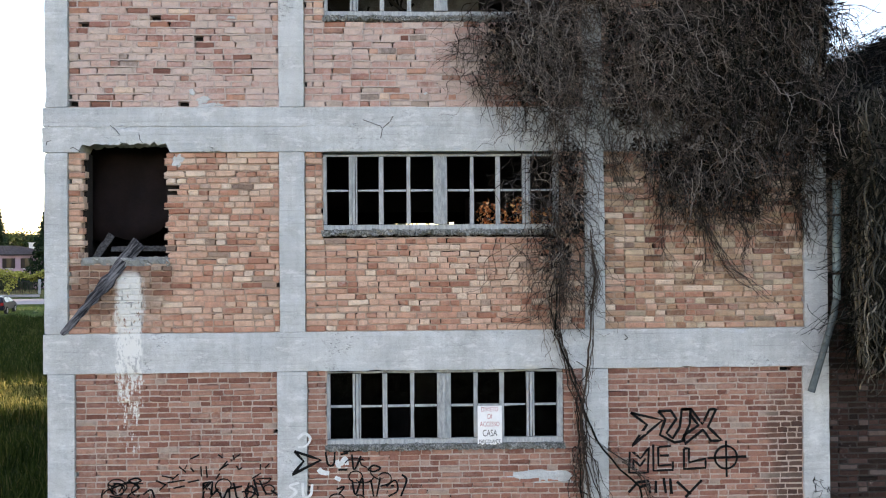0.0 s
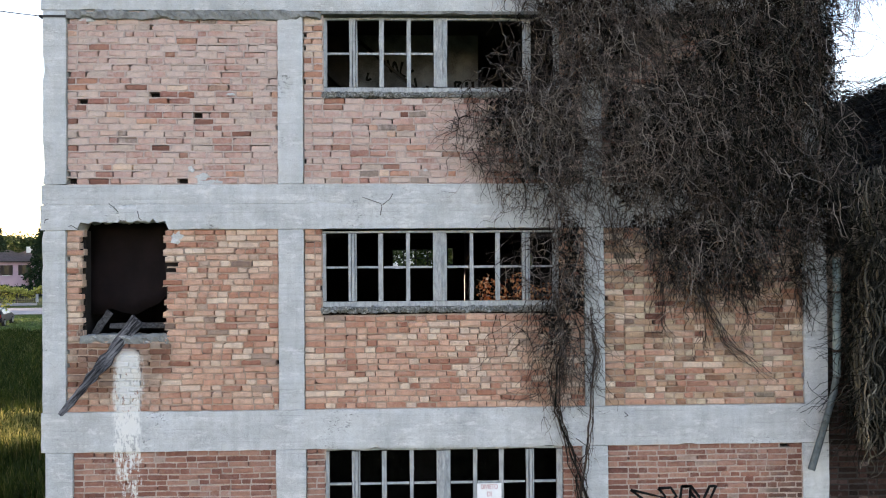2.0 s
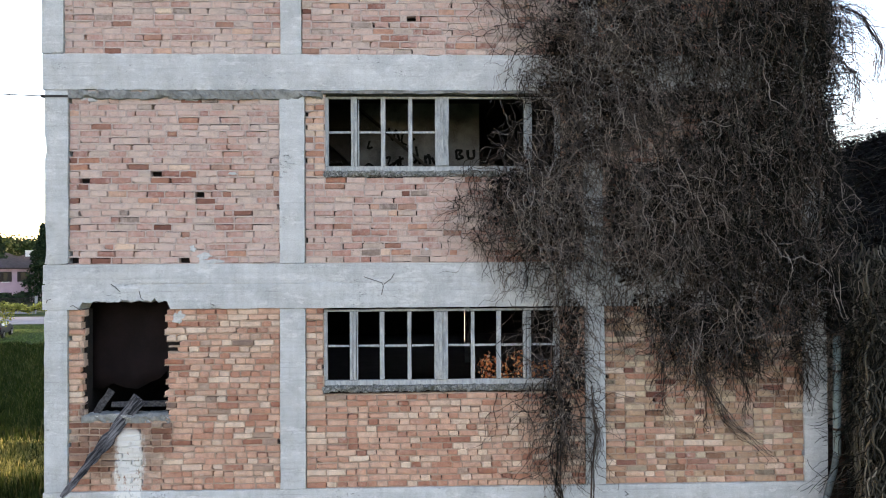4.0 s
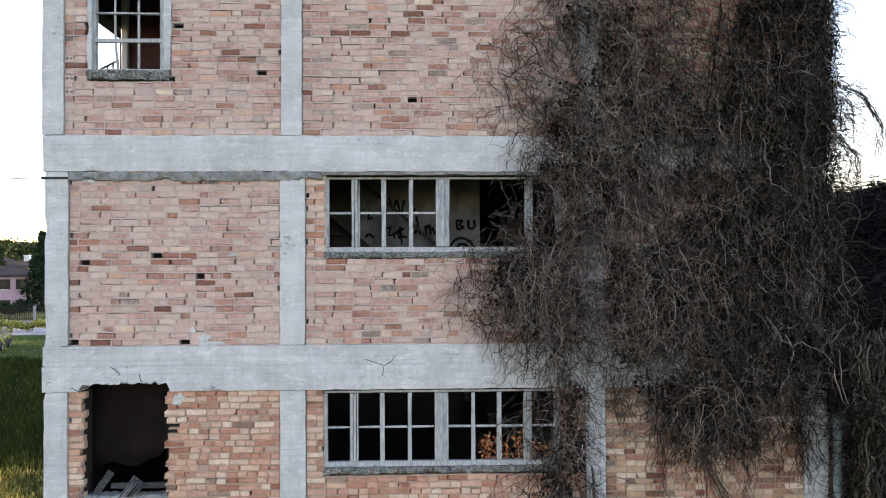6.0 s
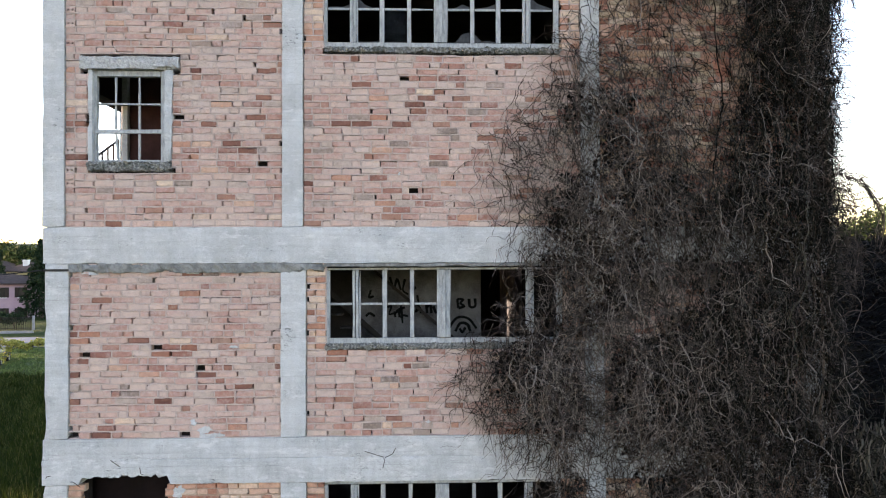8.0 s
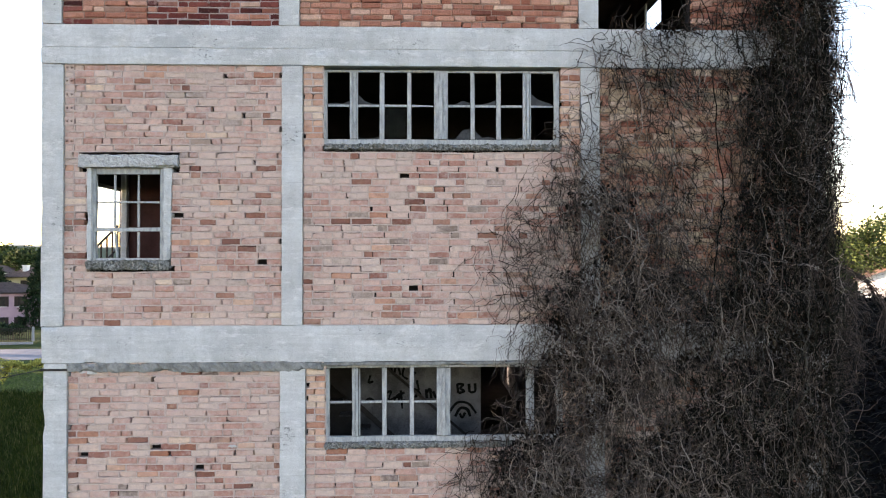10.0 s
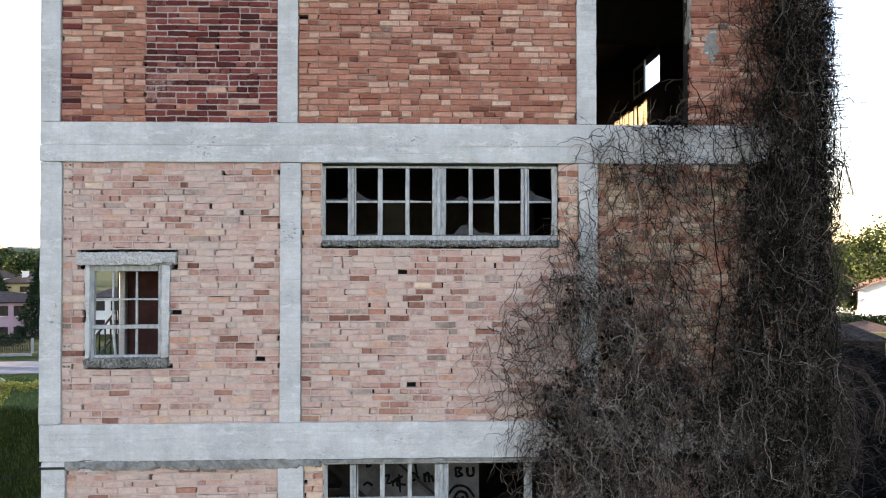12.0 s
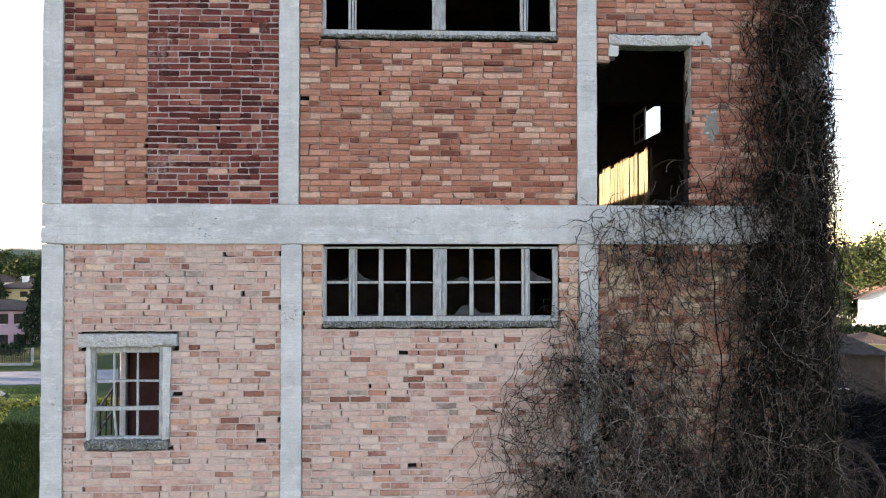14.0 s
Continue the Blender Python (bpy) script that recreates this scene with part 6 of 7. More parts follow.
PINK = plain_material("pink_render", (0.40, 0.27, 0.32), (0.50, 0.35, 0.40), 0.7, 0.9, bump=0.1)
YELLOWWALL = plain_material("yellow_render", (0.50, 0.40, 0.20), (0.60, 0.49, 0.27), 0.7, 0.9, bump=0.1)
WHITEWALL = plain_material("white_render", (0.66, 0.64, 0.60), (0.78, 0.76, 0.72), 0.8, 0.9, bump=0.1)
# Barn wall colour is darkened to stand in for shade on it
BARNWALL = plain_material("shaded_barn_render", (0.028, 0.022, 0.02), (0.055, 0.042, 0.036), 1.2, 0.95, bump=0.3)
ROOFTILE = plain_material("weathered_roof_tile", (0.10, 0.075, 0.068), (0.21, 0.155, 0.135), 2.0, 0.9, bump=0.5, fine=12.0)
# Barn tiles likewise carry shade in their colour
ROOFBARN = plain_material("shaded_barn_tile", (0.035, 0.032, 0.032), (0.085, 0.076, 0.074), 2.0, 0.9, bump=0.5, fine=12.0)
ROOFRED = plain_material("terracotta_tile", (0.20, 0.13, 0.10), (0.34, 0.235, 0.185), 2.0, 0.9, bump=0.5, fine=12.0)
SHUTTER = plain_material("dark_brown_shutter", (0.012, 0.008, 0.007), (0.028, 0.018, 0.015), 5.0, 0.6)
GLASS_FAR = plain_material("dark_window_glass", (0.012, 0.013, 0.016), (0.03, 0.032, 0.036), 2.0, 0.15, bump=0.0, spec=0.5)

house("house", "two-storey pink rendered house with dark brown shutters and tiled roof", (-66.5, 101.5, GROUND - 0.7), 9, 17.0, 10.0, 5.9, 1.4, PINK, ROOFTILE,
      [(x, z, 0.85, 1.5) for x in (-6.8, -4.2, -1.2, 1.4, 4.7, 7.2) for z in (1.45, 4.55)], shut=SHUTTER)
house("house", "white two-storey house across the road", (-43.5, 106.0, GROUND), 6, 15.0, 9.0, 5.8, 1.6, WHITEWALL, ROOFTILE, [(x, z, 0.95, 1.5) for x in (-5.6, -2.8, 0.0, 2.8, 5.6) for z in (1.5, 4.4)], shut=SHUTTER)
house("house", "yellow house with grey tiled roof beyond the road", (-101, 182, GROUND), -8, 15.0, 12.0, 5.6, 2.4, YELLOWWALL, ROOFTILE, [(3.5, 4.0, 1.0, 1.4), (0.5, 4.0, 1.0, 1.4)], shut=SHUTTER)
house("house", "low white gabled house among trees", (-140, 262, GROUND), 35, 11.0, 14.0, 6.6, 2.6, WHITEWALL, ROOFTILE, [(0, 4.4, 1.0, 1.3)], hip=False)
house("house", "small house with tiled roof among trees", (-133, 225, GROUND), 10, 12.0, 9.0, 6.0, 2.2, WHITEWALL, ROOFTILE, [(3, 4.0, 1.0, 1.3)], shut=SHUTTER)
for x, y, z in ((-102.2, 186, 7.2),):
    ch = boxes("chimney", [(x - 0.6, x + 0.6, y - 0.6, y + 0.6, 5.6, z + 0.9), (x - 0.75, x + 0.75, y - 0.75, y + 0.75, z + 0.9, z + 1.05)], WHITEWALL)
    tagged(ch, "pale chimney on the yellow house roof", "chimney")
house("house", "white gabled house with terracotta roof in low sun", (74.0, 103.0, GROUND), -28, 9.0, 16.0, 6.6, 1.9, WHITEWALL, ROOFRED, [(1.6, 4.0, 1.0, 1.3)], hip=False, over=0.7)
house("house", "long low white house with terracotta roof", (80.0, 150.0, GROUND), -15, 30.0, 12.0, 5.4, 2.4, WHITEWALL, ROOFRED, [(-9, 3.6, 1.1, 1.4), (-5, 3.6, 1.1, 1.4)])
house("barn", "brown barn with dark ribbed tiled roof", (35.0, 53.0, GROUND), -20, 9.5, 9.0, 4.6, 1.9, BARNWALL, ROOFBARN, [(1.5, 2.0, 0.9, 0.9)], over=0.45)
house("shed", "small yellow shed under a terracotta roof", (45.8, 63.0, GROUND), -18, 5.0, 5.0, 4.2, 0.9, YELLOWWALL, ROOFRED, [(-0.9, 2.6, 0.6, 0.6)], over=0.4)
TARP = plain_material("teal_tarpaulin", (0.02, 0.12, 0.13), (0.04, 0.2, 0.2), 2.0, 0.6)
bm = rough_block(-1.3, 1.3, -0.8, 0.8, 0, 1.9, 0.3, 0.15, 0.2, seed=12.0)
ob = part("tarp_pile", bm, TARP)
ob.location = (41.2, 52.6, GROUND)
tagged(ob, "pile under a teal tarpaulin beside the barn", "tarpaulin")

# fence before the pink house: low white wall with dark rails
fn = empty("fence", "dark metal fence on a low white wall", "fence", at=(-46.0, 80.0, GROUND))
fn.rotation_euler = (0, 0, radians(6))
FENCEWALL = plain_material("grey_fence_render", (0.22, 0.22, 0.23), (0.32, 0.32, 0.33), 0.8, 0.9, bump=0.1)
part("base_wall", rough_block(-30, 0, 0, 0.2, 0, 0.30, 1.0, 0.01, 0.02), FENCEWALL, fn)
part("gate_post", rough_block(-0.12, 0.12, 0.0, 0.24, 0.35, 2.1, 0.4, 0.01, 0.02), FENCEWALL, fn)
for z in (0.6, 1.85):
    bm = bmesh.new()
    add_rod(bm, [(-30, 0.1, z), (-0.2, 0.1, z)], 0.03, 4)
    part("rail", bm, SHUTTER, fn)
for i in range(150):
    bm = bmesh.new()
    x = -29.9 + i * 0.2
    add_rod(bm, [(x, 0.1, 0.35), (x, 0.1, 1.95)], 0.045 if i % 10 else 0.06, 4)
    part("picket", bm, SHUTTER, fn)


# ---- trees ----
LEAF_DARK = island_material("conifer_needles", [(0.0, (0.010, 0.022, 0.012)), (0.7, (0.025, 0.045, 0.022)), (1.0, (0.05, 0.07, 0.03))], 0.9, 3.0, 0.15, 0.08)
LEAF_GREEN = island_material("tree_leaves", [(0.0, (0.014, 0.026, 0.007)), (0.6, (0.03, 0.048, 0.014)), (1.0, (0.075, 0.095, 0.027))], 0.8, 3.0, 0.15, 0.12)
# Yellow-green raised to stand in for sun on the grape leaves
LEAF_YELLOW = island_material("sunlit_grape_leaves", [(0.0, (0.18, 0.19, 0.035)), (0.6, (0.36, 0.35, 0.07)), (1.0, (0.56, 0.52, 0.15))], 0.7, 3.0, 0.45)
BARK = plain_material("tree_bark", (0.05, 0.04, 0.032), (0.11, 0.09, 0.075), 4.0, 0.95, bump=0.8)


def tree(label, x, y, h, r, mat, n=2600, size=0.34, conifer=False, seed=0, base=None):
    rs = random.Random(seed + 71)
    t = empty("conifer" if conifer else "tree", label, "tree", at=(x, y, GROUND))
    inv = t.matrix_basis.inverted()
    o = Vector((x, y, GROUND))
    bm = bmesh.new()
    add_rod(bm, [o, o + Vector((rs.uniform(-0.2, 0.2), 0, h * 0.45)), o + Vector((rs.uniform(-0.4, 0.4), 0, h * 0.86))], [h * 0.028, h * 0.019, h * 0.006], 8, 0.1)
    cl = []
    if conifer:
        for k in range(22):     # whorls of drooping boughs
            u = 0.08 + 0.92 * k / 22
            for m_ in range(9):
                a = 6.28 * m_ / 9 + rs.uniform(-0.3, 0.3) + k
                reach = r * (1.03 - u) * rs.uniform(0.75, 1.15)
                for f in (0.35, 0.65, 0.95):
                    c = o + Vector((reach * f * math.cos(a), reach * f * math.sin(a), h * u - 0.3 * reach * f))
                    cl.append((c, 0.05 * r + 0.2 * reach * (1.1 - f)))
    else:
        for k in range(26):
            a, e = rs.uniform(0, 6.28), rs.uniform(-0.5, 1.2)
            q = r * rs.uniform(0.45, 1.0)
            c = o + Vector((q * math.cos(a) * math.cos(e), q * math.sin(a) * math.cos(e), h * 0.62 + h * 0.36 * math.sin(e) * rs.uniform(0.7, 1.1)))
            cl.append((c, r * rs.uniform(0.18, 0.36)))
            if k < 9:
                s = o + Vector((0, 0, h * rs.uniform(0.3, 0.55)))
                add_rod(bm, [s, s.lerp(c, 0.5) + Vector((0, 0, 0.3)), c], [h * 0.011, h * 0.007, h * 0.003], 5)
    p = part("trunk", bm, BARK, t)
    p.matrix_parent_inverse = inv
    pick = np.array([rs.randrange(len(cl)) for _ in range(n)])
    cen = np.array([c for c, _ in cl])[pick]
    rr = np.array([s for _, s in cl])[pick][:, None]
    g = rng.normal(0, 0.5, (n, 3))
    p = leaves("crown", cen + g * rr, size, mat, t, "", 0.3)
    p.matrix_parent_inverse = inv
    return t


def far(px, d):
    """A place d metres off along the level line at px half-widths from the middle of the view."""
    return d * (px * 0.603 + 0.028), d - 9.4


TREES_L = [(-0.882, 112, 12, 3.6, LEAF_DARK, True), (-0.99, 150, 15, 4.0, LEAF_DARK, True), (-0.99, 190, 7, 4, LEAF_DARK, False), (-0.90, 205, 8, 3.6, LEAF_GREEN, False),
           (-0.92, 245, 12, 6, LEAF_GREEN, False), (-0.97, 280, 12, 7, LEAF_DARK, False), (-0.93, 330, 14, 9, LEAF_DARK, False), (-1.0, 340, 15, 9, LEAF_GREEN, False), (-0.88, 380, 16, 10, LEAF_GREEN, False), (-0.96, 400, 16, 10, LEAF_GREEN, False),
           (-1.06, 120, 12, 4, LEAF_DARK, True), (-1.1, 180, 12, 5, LEAF_GREEN, False)]
for i, (px, d, h, r, mt, con) in enumerate(TREES_L):
    x, y = far(px, d)
    tree("dark narrow conifer beside the house" if con else "leafy tree between distant houses", x, y, h, r, mt, 7000 if con else 2200, 0.32 if con else 0.5 + d / 700, con, i)
TREES_R = [(0.99, 128, 17, 7.5, LEAF_GREEN), (1.06, 120, 18, 8, LEAF_GREEN), (0.90, 140, 13, 6.5, LEAF_GREEN), (0.94, 165, 14, 7, LEAF_GREEN), (0.86, 170, 15, 7, LEAF_GREEN), (0.87, 230, 18, 9, LEAF_GREEN), (0.97, 260, 17, 9, LEAF_GREEN), (0.91, 118, 8, 4, LEAF_GREEN), (1.12, 150, 16, 8, LEAF_GREEN)]
for i, (px, d, h, r, mt) in enumerate(TREES_R):
    x, y = far(px, d)
    tree("large green tree behind low houses", x, y, h, r, mt, 4200, 0.45, False, i + 40)
# Two unseen tree rows added to block the low sun, with one gap
for i, (x, y, h) in enumerate(((-100, 3, 16), (-103, 12, 17), (-99, 17.5, 16), (-101, 37, 17), (-104, 46, 16), (-100, 54, 17), (-103, 62, 16), (-99, 70, 17), (-102, 78, 16), (-100, 86, 17), (-103, 94, 16), (-99, 102, 17), (-101, 110, 16), (-104, 119, 17))):
    for k in (0, 1):
        tree("tall unseen leafy tree added to shade the meadow", x - 16 * k, y + 2.3 * k, h + 10, 6.8, LEAF_GREEN, 4600, 1.0, False, i + 70 + 20 * k)
# trees and a pale house that show through the rear window
for i, (x, y, h, r, mt) in enumerate(((3.6, 52, 7, 2.4, LEAF_GREEN), (-3.5, 60, 9, 3.4, LEAF_GREEN), (1.6, 64, 7.5, 2.4, LEAF_GREEN), (8.0, 70, 10, 4, LEAF_GREEN), (-9, 75, 10, 4, LEAF_GREEN), (14.0, 85, 11, 4, LEAF_GREEN))):
    tree("leafy tree behind the building", x, y, h, r, mt, 2200, 0.3, False, i + 120)
house("house", "pale grey house behind the building", (-1.5, 84.0, GROUND), 5, 14.0, 9.0, 6.4, 2.2, WHITEWALL, ROOFTILE, [(-3.5, 4.8, 1.0, 1.5), (1.8, 4.8, 1.0, 1.5), (4.6, 4.8, 1.0, 1.5)], shut=SHUTTER)
rwn = empty("rear_window", "dark mullioned frame in the rear wall opening", "window")
for k, x in enumerate((-1.08, -0.65, -0.2, 0.25, 0.65)):
    part("mullion", boxes_bm([(x - 0.025, x + 0.025, DEEP - 0.15, DEEP - 0.1, 4.95, 5.66)]), OLD_WOOD, rwn)
part("transom", boxes_bm([(-1.1, 0.67, DEEP - 0.15, DEEP - 0.1, 5.32, 5.36)]), OLD_WOOD, rwn)
# clipped hedge between barn and house
n = 7000
hx, hy = far(0.915, 92)
hd = empty("hedge", "clipped dark green hedge behind the barn", "hedge", at=(hx, hy, GROUND))
o = leaves("foliage", np.stack([hx + rng.uniform(-9, 9, n), hy + rng.uniform(-1.2, 1.2, n), GROUND + 4.2 * rng.uniform(0, 1, n)], axis=1), 0.4, LEAF_GREEN, hd, "clipped leaves")
o.matrix_parent_inverse = hd.matrix_basis.inverted()
bm = bmesh.new()
for k in range(10):
    add_rod(bm, [(-8.5 + k * 1.9, 0, 0), (-8.4 + k * 1.9, 0.1, 2.8)], [0.07, 0.03], 5)
part("stem_row", bm, BARK, hd)
# garden shrubs by the pink house
for i, (px, d, r) in enumerate(((-0.975, 92, 1.5), (-0.94, 95, 1.3), (-1.0, 90, 1.6))):
    x, y = far(px, d)
    tree("rounded garden shrub before the house", x, y, r * 1.5, r, LEAF_DARK, 1500, 0.22, False, i + 90)
# wooded rise on the horizon
bm = bmesh.new()
prev = None
for k in range(241):
    a = radians(-80 + k * 160 / 240)
    h = 20 + 12 * noise.noise(Vector((k * 0.07, 0, 0))) + 3.5 * noise.noise(Vector((k * 0.6, 3, 0))) + 2.0 * noise.noise(Vector((k * 1.9, 5, 0)))
    b = [bm.verts.new((1500 * math.sin(a), 1500 * math.cos(a), GROUND - 5)), bm.verts.new((1500 * math.sin(a), 1500 * math.cos(a), h + 10)), bm.verts.new((1700 * math.sin(a), 1700 * math.cos(a), h + 16)), bm.verts.new((2200 * math.sin(a), 2200 * math.cos(a), GROUND - 5))]
    if prev:
        for q in range(3):
            bm.faces.new((prev[q], b[q], b[q + 1], prev[q + 1]))
    prev = b
HILL = plain_material("hazy_woods", (0.09, 0.115, 0.10), (0.14, 0.165, 0.13), 0.02, 0.95, fine=0.15)
tagged(part("backdrop", bm, HILL), "low wooded hills on the horizon", "hills", kind="structure")

# ---- the trained grape vine by the meadow ----
gv = empty("grape_vine", "trained grape vine with yellow-green leaves along a wire", "vine", at=(-24, 36.5, GROUND))
inv = gv.matrix_basis.inverted()
bm = bmesh.new()
pts = [(-31 + 15 * i / 20, 37.2 - 0.3 * i / 20, 3.35 + 0.12 * math.sin(i * 1.3) - 0.01 * i) for i in range(21)]
add_rod(bm, pts, 0.05, 6, 0.2)
for xx in (-30.5, -17.0):
    add_rod(bm, [(xx, 37.0, GROUND), (xx, 37.0, 3.5)], [0.08, 0.07], 7)
o = part("branch", bm, BARK, gv)
o.matrix_parent_inverse = inv
n = 7000
i = rng.uniform(0, 1, n)
tuf = 0.5 + 0.5 * np.sin(i * 60) * np.sin(i * 23 + 1)
drop = rng.uniform(0, 1, n) ** 2.2 * (0.25 + 1.1 * np.clip(np.sin(i * 41) * np.sin(i * 17 + 2), 0, 1))
o = leaves("foliage", np.stack([-31 + 15 * i, 37.1 + rng.normal(0, 0.2, n), 3.42 + 0.12 * np.sin(i * 26) + rng.uniform(0, 0.35, n) * tuf - drop], axis=1), 0.13, LEAF_YELLOW, gv, "yellow-green leaves brightened as in sun", 0.5)
o.matrix_parent_inverse = inv


# ---- the parked car ----
CARPAINT = plain_material("dark_blue_car_paint", (0.008, 0.010, 0.016), (0.014, 0.017, 0.026), 3.0, 0.3, 0.0, bump=0.0, spec=0.12)
TYRE = plain_material("tyre_rubber", (0.012, 0.012, 0.012), (0.025, 0.025, 0.025), 8.0, 0.9)
RIM = plain_material("alloy_rim", (0.35, 0.35, 0.36), (0.5, 0.5, 0.51), 8.0, 0.35, 0.9)
LAMP = plain_material("lamp_lens", (0.22, 0.22, 0.23), (0.34, 0.34, 0.35), 8.0, 0.2)
REDLAMP = plain_material("tail_lens", (0.25, 0.01, 0.01), (0.35, 0.02, 0.02), 8.0, 0.25)
car = empty("car", "dark blue parked hatchback at the roadside", "car", at=(-36.1, 54.3, GROUND))
car.rotation_euler = (0, 0, radians(106))
prof = [(-2.05, 0.35), (-2.1, 0.7), (-2.0, 0.95), (-1.75, 1.45), (-0.3, 1.52), (0.35, 1.4), (1.05, 0.98), (1.9, 0.82), (2.1, 0.6), (2.05, 0.35)]
bm = bmesh.new()
lay = [[bm.verts.new((x, s * (0.86 if z < 1.0 else 0.62), z)) for x, z in prof] for s in (-1, 1)]
bm.faces.new(lay[0][::-1])
bm.faces.new(lay[1])
for k in range(len(prof)):
    k2 = (k + 1) % len(prof)
    bm.faces.new((lay[0][k], lay[0][k2], lay[1][k2], lay[1][k]))
bmesh.ops.bevel(bm, geom=bm.edges[:], offset=0.06, segments=2, affect="EDGES")
body = part("body", bm, CARPAINT, car)
for s in (-1, 1):
    for pl in (((-1.6, 1.02), (-1.5, 1.38), (-0.45, 1.42), (-0.45, 1.02)), ((-0.35, 1.02), (-0.35, 1.42), (0.25, 1.32), (0.8, 1.02))):
        bm = bmesh.new()
        a = [bm.verts.new((x, s * (0.87 - 0.24 * max(0, (z - 0.98) / 0.45) + 0.012), z)) for x, z in pl]
        b = [bm.verts.new((v.co.x, v.co.y - s * 0.05, v.co.z)) for v in a]
        bm.faces.new(a)
        bm.faces.new(b[::-1])
        for k in range(4):
            bm.faces.new((a[k], a[(k + 1) % 4], b[(k + 1) % 4], b[k]))
        part("side_window", bm, GLASS_FAR, body)
for x0, z0, x1, z1, nm in ((0.42, 1.40, 1.02, 1.03, "windscreen"), (-1.80, 1.42, -2.0, 1.0, "rear_window")):
    bm = bmesh.new()
    d = Vector((0.02 if x1 > 0 else -0.03, 0, 0.03))
    a = [bm.verts.new(Vector(p) + d) for p in ((x0, -0.52, z0), (x0, 0.52, z0), (x1, 0.68, z1), (x1, -0.68, z1))]
    b = [bm.verts.new(v.co - d * 2) for v in a]
    bm.faces.new(a)
    bm.faces.new(b[::-1])
    for k in range(4):
        bm.faces.new((a[k], a[(k + 1) % 4], b[(k + 1) % 4], b[k]))
    part(nm, bm, GLASS_FAR, body)
for x in (-1.3, 1.3):
    for s in (-1, 1):
        bm = bmesh.new()
        add_rod(bm, [(x, s * 0.70, 0.32), (x, s * 0.90, 0.32)], 0.32, 18)
        wh = part("wheel", bm, TYRE, car)
        bm = bmesh.new()
        add_rod(bm, [(x, s * 0.86, 0.32), (x, s * 0.912, 0.32)], 0.2, 14)
        part("rim", bm, RIM, wh)
for s in (-1, 1):
    part("headlight", boxes_bm([(1.92, 2.1, s * 0.62 - 0.15, s * 0.62 + 0.15, 0.66, 0.8)]), LAMP, car)
    part("tail_light", boxes_bm([(-2.12, -1.98, s * 0.68 - 0.1, s * 0.68 + 0.1, 0.75, 1.0)]), REDLAMP, car)
part("bumper", rough_block(2.0, 2.16, -0.8, 0.8, 0.3, 0.5, 0.3, 0.0, 0.02), TYRE, car)


# ---- brickwork ----
def brick_mesh(name, w, h, seed):
    """A worn brick: knocked corners, an uneven arris and a face that is not quite flat; the face lies at y = 0 and it reaches back."""
    rs = random.Random(seed)
    j = lambda a: rs.uniform(-a, a)
    ring = []
    for sx, sz in ((-1, -1), (1, -1), (1, 1), (-1, 1)):
        cx, cz = rs.uniform(0.003, 0.012), rs.uniform(0.003, 0.010)
        if rs.random() < 0.1:
            cx, cz = cx + 0.022, cz + 0.01
        a = (sx * (w / 2 - cx) + j(0.002), sz * h / 2 + j(0.003))
        b = (sx * w / 2 + j(0.003), sz * (h / 2 - cz) + j(0.002))
        ring += [b, a] if sx * sz > 0 else [a, b]
        if sz < 0 and sx < 0:
            ring.append((j(w * 0.25), -h / 2 + j(0.004)))
        if sz > 0 and sx > 0:
            ring.append((j(w * 0.25), h / 2 + j(0.004)))
    ring = sorted(ring, key=lambda q: math.atan2(q[1] / h, q[0] / w))
    n = len(ring)
    outer = [(x, 0.007 + abs(j(0.004)), z) for x, z in ring]
    tip, tur = j(0.004), j(0.003)
    inner = [(x * (1 - 0.012 / w * (1 + rs.random())), j(0.0015) + tip * z / h + tur * x / w, z * (1 - 0.011 / h * (1 + rs.random()))) for x, z in ring]
    back = [(x * 0.99, 0.095, z * 0.98) for x, z in ring]
    f = [tuple(range(n, 2 * n))]
    for k in range(n):
        k2 = (k + 1) % n
        f += [(k, k2, n + k2, n + k), (2 * n + k, 2 * n + k2, k2, k)]
    me = bpy.data.meshes.new(name)
    me.from_pydata(outer + inner + back, [], f)
    me.materials.append(PALE)
    me.update()
    return me


SIZES = {"S": [], "H": []}
for i in range(14):
    SIZES["S"].append(brick_mesh("brick", 0.25, 0.0665, i))
    SIZES["H"].append(brick_mesh("brick", 0.12, 0.0665, i + 30))
for kind in SIZES:
    for me in SIZES[kind]:
        me["w"] = 0.25 if kind == "S" else 0.12


def spans(x0, x1, holes, z, rs):
    """Free stretches of a course at height z between the openings."""
    out = [(x0, x1)]
    for a, b, c, d, jit in holes:
        if c - 0.01 < z < d + 0.01:
            a, b = a - jit * rs.uniform(-0.3, 1.0), b + jit * rs.uniform(-0.3, 1.0)
            nxt = []
            for u, v in out:
                if b <= u or a >= v:
                    nxt.append((u, v))
                    continue
                if a - u > 0.05:
                    nxt.append((u, a))
                if v - b > 0.05:
                    nxt.append((b, v))
            out = nxt
    return out


